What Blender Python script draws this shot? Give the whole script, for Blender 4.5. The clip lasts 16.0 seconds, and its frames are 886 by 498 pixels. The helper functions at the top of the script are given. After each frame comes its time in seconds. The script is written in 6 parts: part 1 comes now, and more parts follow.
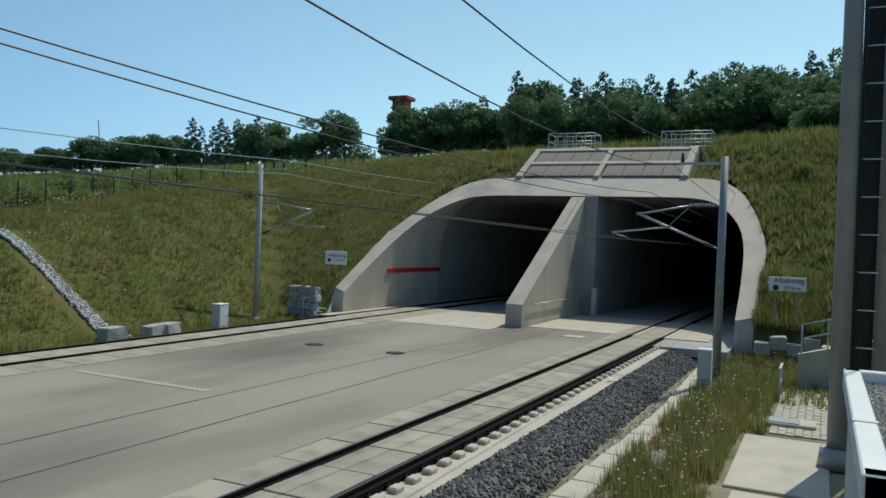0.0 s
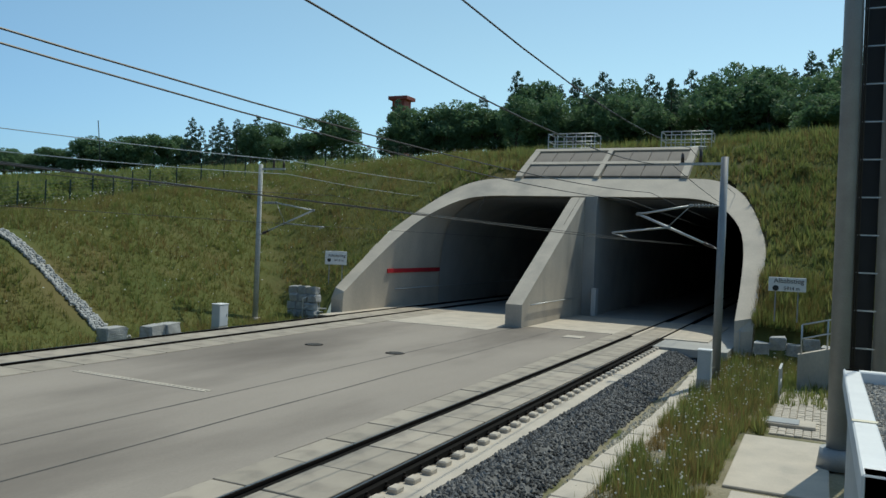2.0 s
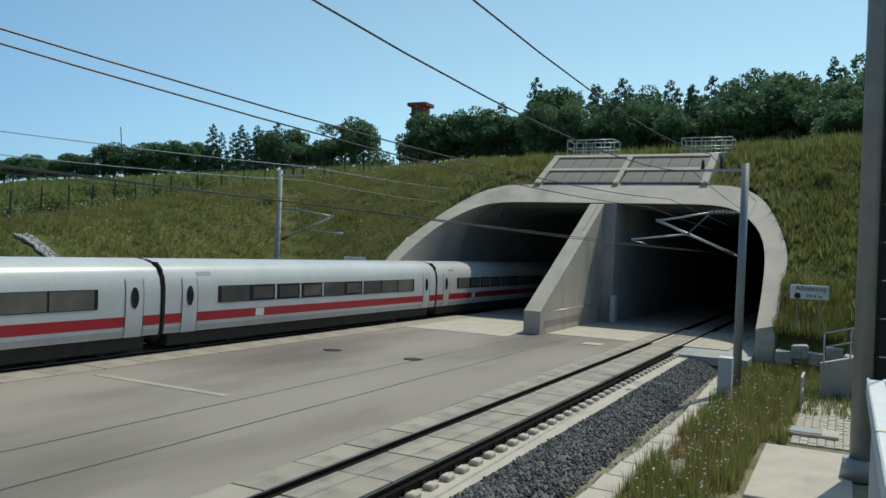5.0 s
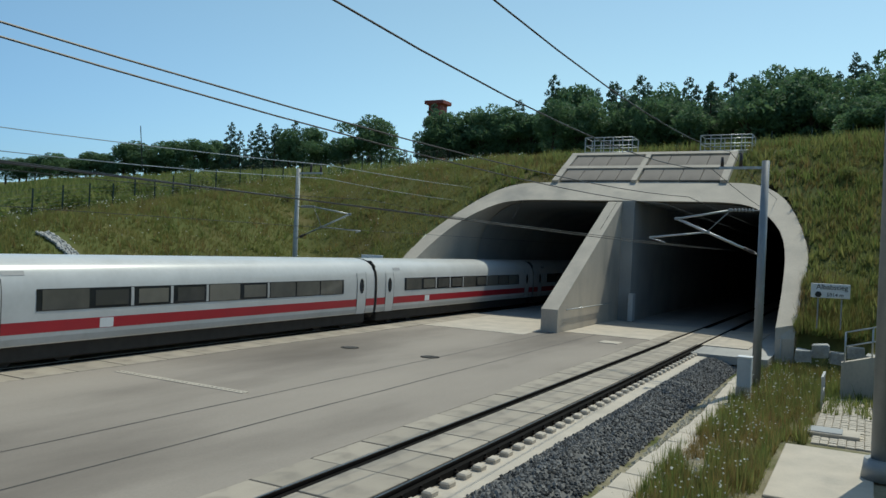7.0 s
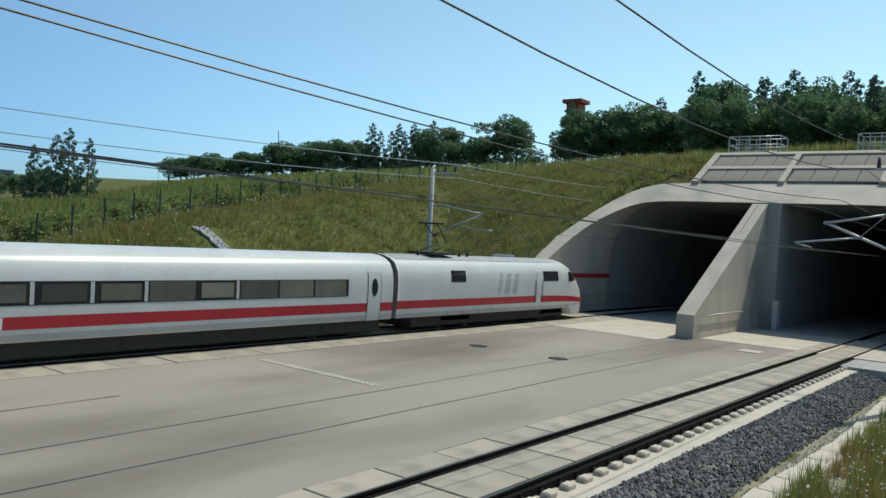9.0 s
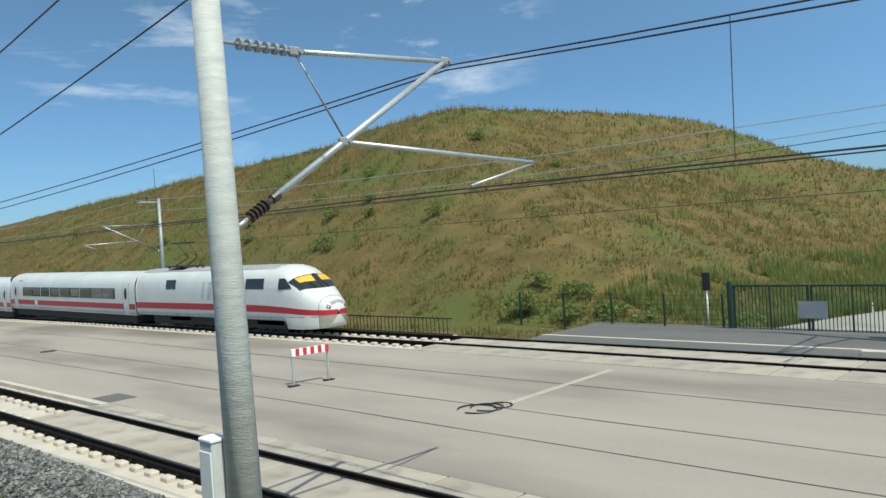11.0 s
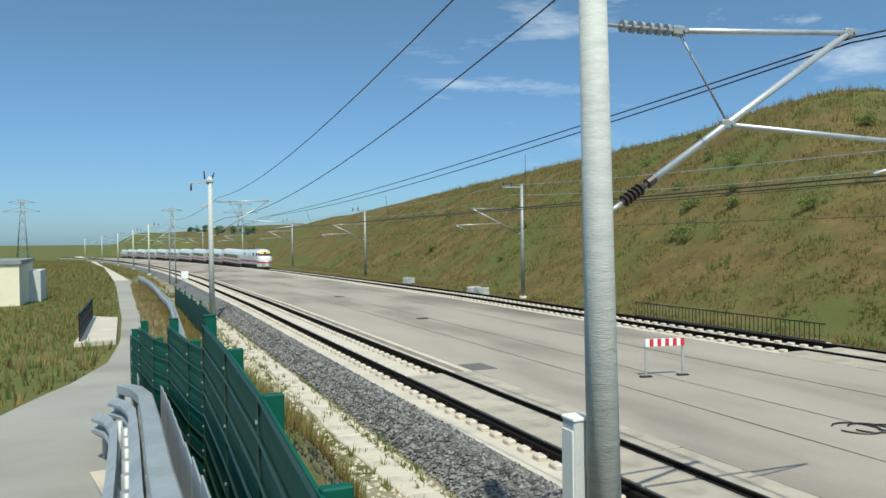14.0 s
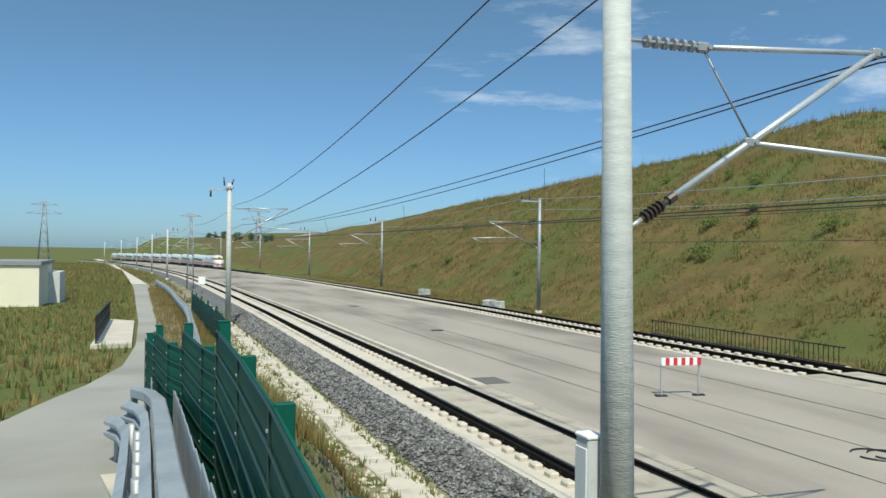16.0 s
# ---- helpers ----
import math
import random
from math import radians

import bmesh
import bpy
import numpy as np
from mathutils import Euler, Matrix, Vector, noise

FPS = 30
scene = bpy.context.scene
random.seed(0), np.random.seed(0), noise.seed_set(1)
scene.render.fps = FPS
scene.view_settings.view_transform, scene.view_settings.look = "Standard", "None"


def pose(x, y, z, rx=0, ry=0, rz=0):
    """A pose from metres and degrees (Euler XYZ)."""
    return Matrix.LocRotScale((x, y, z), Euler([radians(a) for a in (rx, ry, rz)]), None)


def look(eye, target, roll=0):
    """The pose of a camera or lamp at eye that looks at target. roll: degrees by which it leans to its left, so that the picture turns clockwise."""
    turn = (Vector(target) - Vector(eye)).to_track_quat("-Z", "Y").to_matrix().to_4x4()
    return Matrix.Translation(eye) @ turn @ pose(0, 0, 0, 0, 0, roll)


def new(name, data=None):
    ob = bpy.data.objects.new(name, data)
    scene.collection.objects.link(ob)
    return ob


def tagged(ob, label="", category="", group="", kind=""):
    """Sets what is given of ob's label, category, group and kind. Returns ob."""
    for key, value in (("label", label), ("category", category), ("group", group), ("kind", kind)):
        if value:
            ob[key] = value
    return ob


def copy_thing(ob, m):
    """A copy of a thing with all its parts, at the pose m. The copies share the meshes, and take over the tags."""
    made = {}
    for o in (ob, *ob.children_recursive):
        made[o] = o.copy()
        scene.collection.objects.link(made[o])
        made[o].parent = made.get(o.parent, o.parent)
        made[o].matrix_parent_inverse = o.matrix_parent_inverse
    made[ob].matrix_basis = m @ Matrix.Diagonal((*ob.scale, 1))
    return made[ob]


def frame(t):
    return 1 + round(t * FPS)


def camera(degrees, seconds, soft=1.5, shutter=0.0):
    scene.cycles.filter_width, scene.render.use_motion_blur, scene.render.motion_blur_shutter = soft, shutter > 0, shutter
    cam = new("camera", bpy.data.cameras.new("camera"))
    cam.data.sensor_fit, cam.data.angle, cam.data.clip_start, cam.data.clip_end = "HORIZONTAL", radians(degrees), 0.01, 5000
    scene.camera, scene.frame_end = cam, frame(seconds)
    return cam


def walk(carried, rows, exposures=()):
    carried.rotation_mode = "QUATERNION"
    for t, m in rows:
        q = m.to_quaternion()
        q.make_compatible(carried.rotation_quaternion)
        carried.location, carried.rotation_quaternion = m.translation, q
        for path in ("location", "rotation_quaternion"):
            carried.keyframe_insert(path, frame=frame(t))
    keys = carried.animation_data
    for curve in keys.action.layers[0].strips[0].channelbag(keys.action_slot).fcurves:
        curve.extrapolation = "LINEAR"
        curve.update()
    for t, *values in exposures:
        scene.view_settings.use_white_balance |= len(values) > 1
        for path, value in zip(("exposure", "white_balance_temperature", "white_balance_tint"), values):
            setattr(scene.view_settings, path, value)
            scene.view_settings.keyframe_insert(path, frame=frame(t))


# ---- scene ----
cam = camera(58.7, 16.0)
PATH = [
    (0, (7.553, 2.554, 4.156), (6.6822, 4.3544, 4.1385), 2.29),
    (1, (7.553, 2.554, 4.156), (6.6823, 4.3544, 4.1394), 2.25),
    (2, (7.553, 2.554, 4.156), (6.6826, 4.3546, 4.139), 2.33),
    (3, (7.553, 2.554, 4.156), (6.6834, 4.355, 4.1414), 2.38),
    (3.5, (7.553, 2.554, 4.156), (6.6826, 4.3546, 4.1463), 2.46),
    (4, (7.553, 2.554, 4.156), (6.6685, 4.3478, 4.1499), 2.52),
    (6.5, (7.553, 2.554, 4.156), (6.6132, 4.3194, 4.148), 2.47),
    (7, (7.553, 2.554, 4.156), (6.6019, 4.3134, 4.1455), 2.55),
    (7.5, (7.553, 2.554, 4.156), (6.5861, 4.3047, 4.1437), 2.69),
    (8, (7.553, 2.554, 4.156), (6.5788, 4.3007, 4.1446), 2.69),
    (10.3, (8.337, 2.372, 4.259), (6.339, 2.286, 4.223), 0.8),
    (10.5, (8.383, 2.343, 4.261), (6.492, 1.692, 4.232), -1.0),
    (10.7, (8.424, 2.301, 4.26), (6.717, 1.26, 4.228), -2.5),
    (11, (8.492, 2.235, 4.252), (7.02, 0.881, 4.218), -3.6),
    (11.5, (8.578, 2.142, 4.231), (7.348, 0.565, 4.219), -4.2),
    (12, (8.619, 2.096, 4.225), (7.638, 0.353, 4.228), -2.6),
    (12.5, (8.642, 2.04, 4.223), (7.793, 0.229, 4.224), -1.4),
    (13, (8.634, 2.023, 4.221), (7.857, 0.181, 4.214), -1.1),
    (13.5, (8.627, 2.024, 4.222), (7.871, 0.172, 4.205), -0.8),
    (14, (8.621, 2.024, 4.216), (7.864, 0.173, 4.187), -0.8),
    (14.5, (8.619, 2.025, 4.212), (7.862, 0.175, 4.18), -0.5),
    (15, (8.623, 2.004, 4.209), (7.869, 0.151, 4.171), 0.2),
    (15.5, (8.608, 1.995, 4.211), (7.884, 0.131, 4.17), 0.5),
    (16, (8.606, 1.974, 4.211), (7.888, 0.108, 4.213), 0.7),
]
walk(cam, [(t, look(eye, target, roll)) for t, eye, target, roll in PATH], [(0.0, -0.45, 6200, 2), (8.2, -0.45, 6200, 2), (10.3, 0.24, 6350, 2), (16.0, 0.24, 6350, 2)])

# ---- light: high summer sun from the tunnel side, clear sky ----
SUN_EL, SUN_AZ = radians(57), radians(14)
to_sun = Vector((math.sin(SUN_AZ) * math.cos(SUN_EL), math.cos(SUN_AZ) * math.cos(SUN_EL), math.sin(SUN_EL)))
sun = new("sun", bpy.data.lights.new("sun", "SUN"))
sun.data.energy, sun.data.angle, sun.data.color = 4.3, radians(0.5), (1.0, 0.925, 0.79)
sun.matrix_world = look(to_sun * 300, (0, 0, 0))
world = bpy.data.worlds.new("world")
scene.world = world
world.use_nodes = True
wn, wl = world.node_tree.nodes, world.node_tree.links
bg = wn["Background"]
sky = wn.new("ShaderNodeTexSky")
sky.sky_type, sky.sun_disc = "NISHITA", False
sky.sun_elevation, sky.sun_rotation = SUN_EL, SUN_AZ
sky.air_density, sky.dust_density, sky.ozone_density = 1.0, 0.5, 2.2
bg.inputs["Strength"].default_value = 0.11
tint = wn.new("ShaderNodeMix"); tint.data_type, tint.blend_type = "RGBA", "MULTIPLY"
tint.inputs["Factor"].default_value, tint.inputs["B"].default_value = 1.0, (0.92, 0.98, 1.0, 1)
wl.new(sky.outputs[0], tint.inputs["A"])
# clear dry air: blue down to the horizon, paler on the sun's side
el, elr, air = wn.new("ShaderNodeSeparateXYZ"), wn.new("ShaderNodeMapRange"), wn.new("ShaderNodeMix")
wcd = wn.new("ShaderNodeTexCoord")
wl.new(wcd.outputs["Generated"], el.inputs[0]); wl.new(el.outputs["Z"], elr.inputs["Value"])
elr.inputs["From Min"].default_value, elr.inputs["From Max"].default_value = 0.0, 0.3
air.data_type = "RGBA"
air.inputs["A"].default_value, air.inputs["B"].default_value = (0.60, 0.90, 1.36, 1), (0.86, 1.03, 1.09, 1)
wl.new(elr.outputs[0], air.inputs["Factor"])
# the sky brightens smoothly towards the side of the sun
sd, glow = wn.new("ShaderNodeVectorMath"), wn.new("ShaderNodeMapRange")
sd.operation, sd.inputs[1].default_value = "DOT_PRODUCT", to_sun
glow.inputs["From Min"].default_value, glow.inputs["From Max"].default_value = -0.3, 0.66
glow.inputs["To Min"].default_value, glow.inputs["To Max"].default_value = 0.68, 1.78
glow.interpolation_type = "SMOOTHSTEP"
gm = wn.new("ShaderNodeVectorMath"); gm.operation = "SCALE"
wl.new(sd.outputs["Value"], glow.inputs["Value"]); wl.new(glow.outputs[0], gm.inputs["Scale"]); wl.new(tint.outputs["Result"], gm.inputs[0])
side, pale = wn.new("ShaderNodeMapRange"), wn.new("ShaderNodeMix")
side.inputs["From Min"].default_value, side.inputs["From Max"].default_value = 0.1, 0.62
wl.new(sd.outputs["Value"], side.inputs["Value"])
pale.data_type = "RGBA"
pale.inputs["B"].default_value = (0.97, 1.0, 0.86, 1)
wl.new(side.outputs[0], pale.inputs["Factor"]); wl.new(air.outputs["Result"], pale.inputs["A"]); wl.new(pale.outputs["Result"], tint.inputs["B"])
# a thin streak of cirrus in the south-west
wc, wm, cn = wn.new("ShaderNodeTexCoord"), wn.new("ShaderNodeMapping"), wn.new("ShaderNodeTexNoise")
wm.inputs["Rotation"].default_value, wm.inputs["Scale"].default_value = (0, 0, radians(-35)), (2.0, 5, 15)
cn.inputs["Scale"].default_value, cn.inputs["Detail"].default_value, cn.inputs["Roughness"].default_value = 1.6, 8, 0.62
wl.new(wc.outputs["Generated"], sd.inputs[0])
wl.new(wc.outputs["Generated"], wm.inputs["Vector"]); wl.new(wm.outputs[0], cn.inputs["Vector"])
dot = wn.new("ShaderNodeVectorMath"); dot.operation = "DOT_PRODUCT"
dot.inputs[1].default_value = Vector((-0.66, -0.70, 0.29)).normalized()
wl.new(wc.outputs["Generated"], dot.inputs[0])
zone, puff = wn.new("ShaderNodeMapRange"), wn.new("ShaderNodeMapRange")
zone.inputs["From Min"].default_value, zone.inputs["From Max"].default_value = 0.974, 0.996
puff.inputs["From Min"].default_value, puff.inputs["From Max"].default_value = 0.54, 0.80
wl.new(dot.outputs["Value"], zone.inputs["Value"]); wl.new(cn.outputs["Fac"], puff.inputs["Value"])
both = wn.new("ShaderNodeMath"); both.operation = "MULTIPLY"
# small fair-weather puffs beside it
dot2 = wn.new("ShaderNodeVectorMath"); dot2.operation = "DOT_PRODUCT"
dot2.inputs[1].default_value = Vector((-0.45, -0.87, 0.20)).normalized()
wl.new(wc.outputs["Generated"], dot2.inputs[0])
zone2, most = wn.new("ShaderNodeMapRange"), wn.new("ShaderNodeMath")
zone2.inputs["From Min"].default_value, zone2.inputs["From Max"].default_value = 0.986, 1.0
zone2.inputs["To Max"].default_value = 0.8
wl.new(dot2.outputs["Value"], zone2.inputs["Value"])
most.operation = "MAXIMUM"
wl.new(zone.outputs[0], most.inputs[0]); wl.new(zone2.outputs[0], most.inputs[1])
wl.new(most.outputs[0], both.inputs[0]); wl.new(puff.outputs[0], both.inputs[1])
cl = wn.new("ShaderNodeMix"); cl.data_type = "RGBA"
cl.inputs["B"].default_value = (7.5, 7.8, 8.2, 1)
wl.new(both.outputs[0], cl.inputs["Factor"]); wl.new(gm.outputs[0], cl.inputs["A"])
wl.new(cl.outputs["Result"], bg.inputs["Color"])

# ---- materials ----
def mat(name, a, b=None, rough=0.8, scale=3.0, fine=40.0, bump=0.0, metal=0.0, island=0.0, stretch=(1, 1, 1), rnd=0.0, spots=None, spec=0.5):
    """Two colours mixed by coarse and fine noise, in object metres; relief from the fine noise."""
    m = bpy.data.materials.new(name)
    m.use_nodes = True
    n, l = m.node_tree.nodes, m.node_tree.links
    p = n["Principled BSDF"]
    p.inputs["Roughness"].default_value, p.inputs["Metallic"].default_value = rough, metal
    p.inputs["Specular IOR Level"].default_value = spec
    b = b or tuple(c * 0.75 for c in a)
    tc, mp = n.new("ShaderNodeTexCoord"), n.new("ShaderNodeMapping")
    mp.inputs["Scale"].default_value = stretch
    l.new(tc.outputs["Object"], mp.inputs["Vector"])
    co, fi = n.new("ShaderNodeTexNoise"), n.new("ShaderNodeTexNoise")
    for t, s, d in ((co, scale, 5), (fi, fine, 3)):
        t.inputs["Scale"].default_value, t.inputs["Detail"].default_value = s, d
        l.new(mp.outputs[0], t.inputs["Vector"])
    ad = n.new("ShaderNodeMath"); ad.operation = "MULTIPLY_ADD"
    ad.inputs[1].default_value = 0.45
    l.new(fi.outputs["Fac"], ad.inputs[0]); l.new(co.outputs["Fac"], ad.inputs[2])
    last = ad.outputs[0]
    if island or rnd:
        src = n.new("ShaderNodeNewGeometry").outputs["Random Per Island"] if island else n.new("ShaderNodeObjectInfo").outputs["Random"]
        k = n.new("ShaderNodeMath"); k.operation = "MULTIPLY_ADD"; k.inputs[1].default_value = island or rnd
        l.new(src, k.inputs[0]); l.new(last, k.inputs[2]); last = k.outputs[0]
    mr = n.new("ShaderNodeMapRange")
    lo = 0.45 + 0.3 * (island or rnd)
    mr.inputs["From Min"].default_value, mr.inputs["From Max"].default_value = lo, lo + 0.5 + 0.4 * (island or rnd)
    l.new(last, mr.inputs["Value"])
    mx = n.new("ShaderNodeMix"); mx.data_type = "RGBA"
    mx.inputs["A"].default_value, mx.inputs["B"].default_value = (*a, 1), (*b, 1)
    l.new(mr.outputs[0], mx.inputs["Factor"])
    out = mx.outputs["Result"]
    if spots:
        st = n.new("ShaderNodeTexNoise"); st.inputs["Scale"].default_value, st.inputs["Detail"].default_value = spots[1], 6
        l.new(mp.outputs[0], st.inputs["Vector"])
        sr = n.new("ShaderNodeMapRange"); sr.inputs["From Min"].default_value, sr.inputs["From Max"].default_value = spots[2], spots[3]
        l.new(st.outputs["Fac"], sr.inputs["Value"])
        m2 = n.new("ShaderNodeMix"); m2.data_type = "RGBA"
        l.new(sr.outputs[0], m2.inputs["Factor"]); l.new(out, m2.inputs["A"]); m2.inputs["B"].default_value = (*spots[0], 1)
        out = m2.outputs["Result"]
    l.new(out, p.inputs["Base Color"])
    if bump:
        bp = n.new("ShaderNodeBump"); bp.inputs["Strength"].default_value = bump; bp.inputs["Distance"].default_value = 0.05
        l.new(fi.outputs["Fac"], bp.inputs["Height"]); l.new(bp.outputs[0], p.inputs["Normal"])
    return m

def let_through(m, share):
    """Thin leaves and blades pass part of the light."""
    n, l = m.node_tree.nodes, m.node_tree.links
    p, out = n["Principled BSDF"], n["Material Output"]
    tr, mx = n.new("ShaderNodeBsdfTranslucent"), n.new("ShaderNodeMixShader")
    l.new(p.inputs["Base Color"].links[0].from_socket, tr.inputs["Color"])
    mx.inputs["Fac"].default_value = share
    l.new(p.outputs[0], mx.inputs[1]); l.new(tr.outputs[0], mx.inputs[2]); l.new(mx.outputs[0], out.inputs["Surface"])

M = dict(
    grass=mat("meadow_turf", (0.13, 0.125, 0.04), (0.07, 0.092, 0.024), 0.95, 0.16, 3.0, 0.8, spots=((0.135, 0.115, 0.045), 0.25, 0.52, 0.7), spec=0.15),
    grass_dry=mat("dry_meadow_turf", (0.165, 0.115, 0.045), (0.07, 0.06, 0.021), 0.95, 0.5, 3.5, 1.0, spots=((0.085, 0.098, 0.028), 0.12, 0.46, 0.66), spec=0.15),
    verge_soil=mat("stony_verge_soil", (0.34, 0.3, 0.22), (0.17, 0.155, 0.09), 0.95, 0.6, 12, 0.8, spots=((0.09, 0.1, 0.03), 0.5, 0.5, 0.62), spec=0.15),
    blade=mat("grass_blades", (0.36, 0.305, 0.11), (0.15, 0.18, 0.045), 0.75, 0.13, 1.5, island=0.55, spec=0.2),
    blade_dry=mat("dry_grass_blades", (0.40, 0.285, 0.115), (0.12, 0.108, 0.035), 0.75, 0.3, 1.2, island=0.5, spec=0.2),
    weed=mat("weed_leaves", (0.13, 0.2, 0.052), (0.28, 0.275, 0.095), 0.75, 0.4, 3.0, island=0.5, spec=0.2),
    flower=mat("flower_heads", (0.75, 0.75, 0.68), (0.6, 0.6, 0.5), 0.8),
    leaf=mat("tree_leaves", (0.085, 0.165, 0.08), (0.18, 0.275, 0.125), 0.7, 0.15, 2.0, island=0.5),
    needle=mat("conifer_needles", (0.058, 0.115, 0.072), (0.1, 0.17, 0.1), 0.75, 0.2, 2.0, island=0.5),
    bark=mat("bark", (0.10, 0.075, 0.05), None, 0.9, 4, 30, 0.5),
    asphalt=mat("worn_asphalt", (0.355, 0.314, 0.268), (0.242, 0.214, 0.184), 0.9, 0.22, 60, 0.12, stretch=(1, 0.3, 1), spots=((0.155, 0.135, 0.115), 0.22, 0.48, 0.72), spec=0.12),
    sealant=mat("joint_sealant", (0.07, 0.065, 0.058), (0.045, 0.042, 0.038), 0.8, 0.8, 20),
    asphalt_dark=mat("dark_asphalt", (0.13, 0.125, 0.115), (0.10, 0.095, 0.09), 0.9, 0.5, 50, 0.2),
    road=mat("pale_road", (0.33, 0.315, 0.275), (0.26, 0.25, 0.225), 0.9, 0.25, 40, 0.15, spots=((0.2, 0.19, 0.165), 0.3, 0.5, 0.75), spec=0.15),
    slab=mat("track_slab_concrete", (0.42, 0.366, 0.293), (0.29, 0.255, 0.205), 0.85, 1.1, 45, 0.15, rnd=0.35, spots=((0.2, 0.175, 0.145), 1.6, 0.52, 0.78)),
    concrete=mat("portal_concrete", (0.6, 0.53, 0.43), (0.42, 0.375, 0.31), 0.85, 0.5, 14, 0.12, stretch=(1, 1, 0.5), spots=((0.29, 0.27, 0.235), 0.35, 0.56, 0.78)),
    concrete_pale=mat("pale_concrete", (0.55, 0.485, 0.395), (0.42, 0.375, 0.31), 0.85, 1.2, 30, 0.15, spots=((0.3, 0.28, 0.24), 0.8, 0.6, 0.8)),
    lining=mat("tunnel_lining", (0.43, 0.42, 0.39), (0.3, 0.295, 0.28), 0.85, 0.4, 12, 0.1),
    rail=mat("rail_steel", (0.018, 0.013, 0.010), (0.009, 0.007, 0.006), 0.8, 3, 40, 0.1, spec=0.1),
    railhead=mat("polished_rail_head", (0.3, 0.28, 0.26), (0.2, 0.185, 0.17), 0.32, 3, 40, metal=1.0),
    groove=mat("rail_groove_rubber", (0.011, 0.01, 0.009), None, 0.9, spec=0.1),
    ballast=mat("ballast_stone", (0.25, 0.245, 0.235), (0.03, 0.03, 0.03), 0.9, 3, 20, 0.2, island=0.8),
    gravel=mat("pale_gravel", (0.42, 0.40, 0.36), (0.24, 0.23, 0.21), 0.95, 5, 30, 0.4, island=0.7),
    limestone=mat("limestone_chips", (0.55, 0.50, 0.40), (0.36, 0.33, 0.25), 0.95, 2, 20, 0.4, island=0.6),
    stone=mat("quarry_stone", (0.5, 0.49, 0.46), (0.3, 0.3, 0.29), 0.9, 2.2, 14, 0.8),
    galv=mat("galvanised_steel", (0.55, 0.57, 0.57), (0.42, 0.44, 0.45), 0.42, 3, 25, 0.05, metal=0.55),
    mast=mat("spun_concrete_mast", (0.50, 0.51, 0.48), (0.36, 0.37, 0.355), 0.7, 3, 14, 0.25, stretch=(1, 1, 6)),
    guard=mat("weathered_galvanising", (0.4, 0.43, 0.45), (0.29, 0.32, 0.34), 0.55, 2.0, 14, 0.08, metal=0.4, spots=((0.22, 0.24, 0.25), 1.2, 0.55, 0.8)),
    steel=mat("grey_painted_steel", (0.32, 0.34, 0.35), (0.25, 0.26, 0.27), 0.5, 2, 30, metal=0.3),
    wire=mat("bronze_wire", (0.06, 0.055, 0.05), None, 0.5, metal=0.4),
    insul=mat("brown_insulator", (0.05, 0.035, 0.03), None, 0.35),
    green=mat("green_coated_steel", (0.004, 0.088, 0.06), (0.003, 0.064, 0.044), 0.6, 1.5, 20, 0.05, spec=0.2),
    darkgreen=mat("dark_green_steel", (0.012, 0.04, 0.028), None, 0.5),
    white=mat("white_enamel", (0.78, 0.79, 0.78), (0.7, 0.71, 0.71), 0.5, 2, 20),
    red=mat("red_film", (0.55, 0.03, 0.04), (0.45, 0.025, 0.035), 0.5),
    black=mat("black_paint", (0.015, 0.015, 0.016), None, 0.5),
    grey=mat("grey_cabinet", (0.55, 0.57, 0.57), (0.46, 0.48, 0.48), 0.5, 2, 20, spots=((0.3, 0.3, 0.29), 1.5, 0.62, 0.8)),
    wood=mat("weathered_wood", (0.30, 0.25, 0.18), (0.2, 0.165, 0.12), 0.85, 3, 30, 0.3),
    paint=mat("train_white_paint", (0.62, 0.62, 0.6), (0.53, 0.53, 0.51), 0.28, 0.7, 6, spots=((0.5, 0.49, 0.46), 0.6, 0.6, 0.9)),
    paint_low=mat("train_dusty_lower_paint", (0.5, 0.5, 0.485), (0.4, 0.395, 0.375), 0.45, 0.7, 6),
    stripe=mat("train_red_stripe", (0.42, 0.018, 0.03), (0.36, 0.018, 0.03), 0.35, 1, 10),
    glass=mat("train_dark_glass", (0.02, 0.022, 0.025), (0.03, 0.032, 0.034), 0.06, 0.5, 4),
    # beige window reflections put into the pane colour, varied from pane to pane
    pane=mat("train_pane_reflection_tone", (0.21, 0.195, 0.16), (0.07, 0.068, 0.062), 0.08, 0.35, 2, rnd=0.9),
    blind=mat("yellow_sun_blind", (0.75, 0.42, 0.03), (0.6, 0.34, 0.03), 0.7),
    roofgrey=mat("train_roof_grey", (0.36, 0.36, 0.36), (0.26, 0.26, 0.26), 0.6, 1.5, 10, 0.1),
    under=mat("train_underfloor", (0.035, 0.033, 0.03), (0.02, 0.019, 0.018), 0.8),
    logo=mat("train_grey_lettering", (0.46, 0.47, 0.475), None, 0.35),
    dust=mat("train_nose_cap", (0.33, 0.31, 0.27), (0.2, 0.185, 0.16), 0.5, 1.2, 6),
    brick_red=mat("red_tower_cladding", (0.35, 0.08, 0.06), None, 0.7),
    facade=mat("pale_render", (0.72, 0.66, 0.5), (0.63, 0.58, 0.45), 0.85, 0.4, 6),
    facade_grey=mat("grey_cladding", (0.24, 0.25, 0.26), (0.19, 0.2, 0.21), 0.7, 0.4, 6),
    metal_roof=mat("metal_roof", (0.42, 0.44, 0.46), (0.34, 0.36, 0.38), 0.5, 0.3, 6, metal=0.3),
    blue=mat("blue_paint", (0.03, 0.08, 0.22), None, 0.5),
)

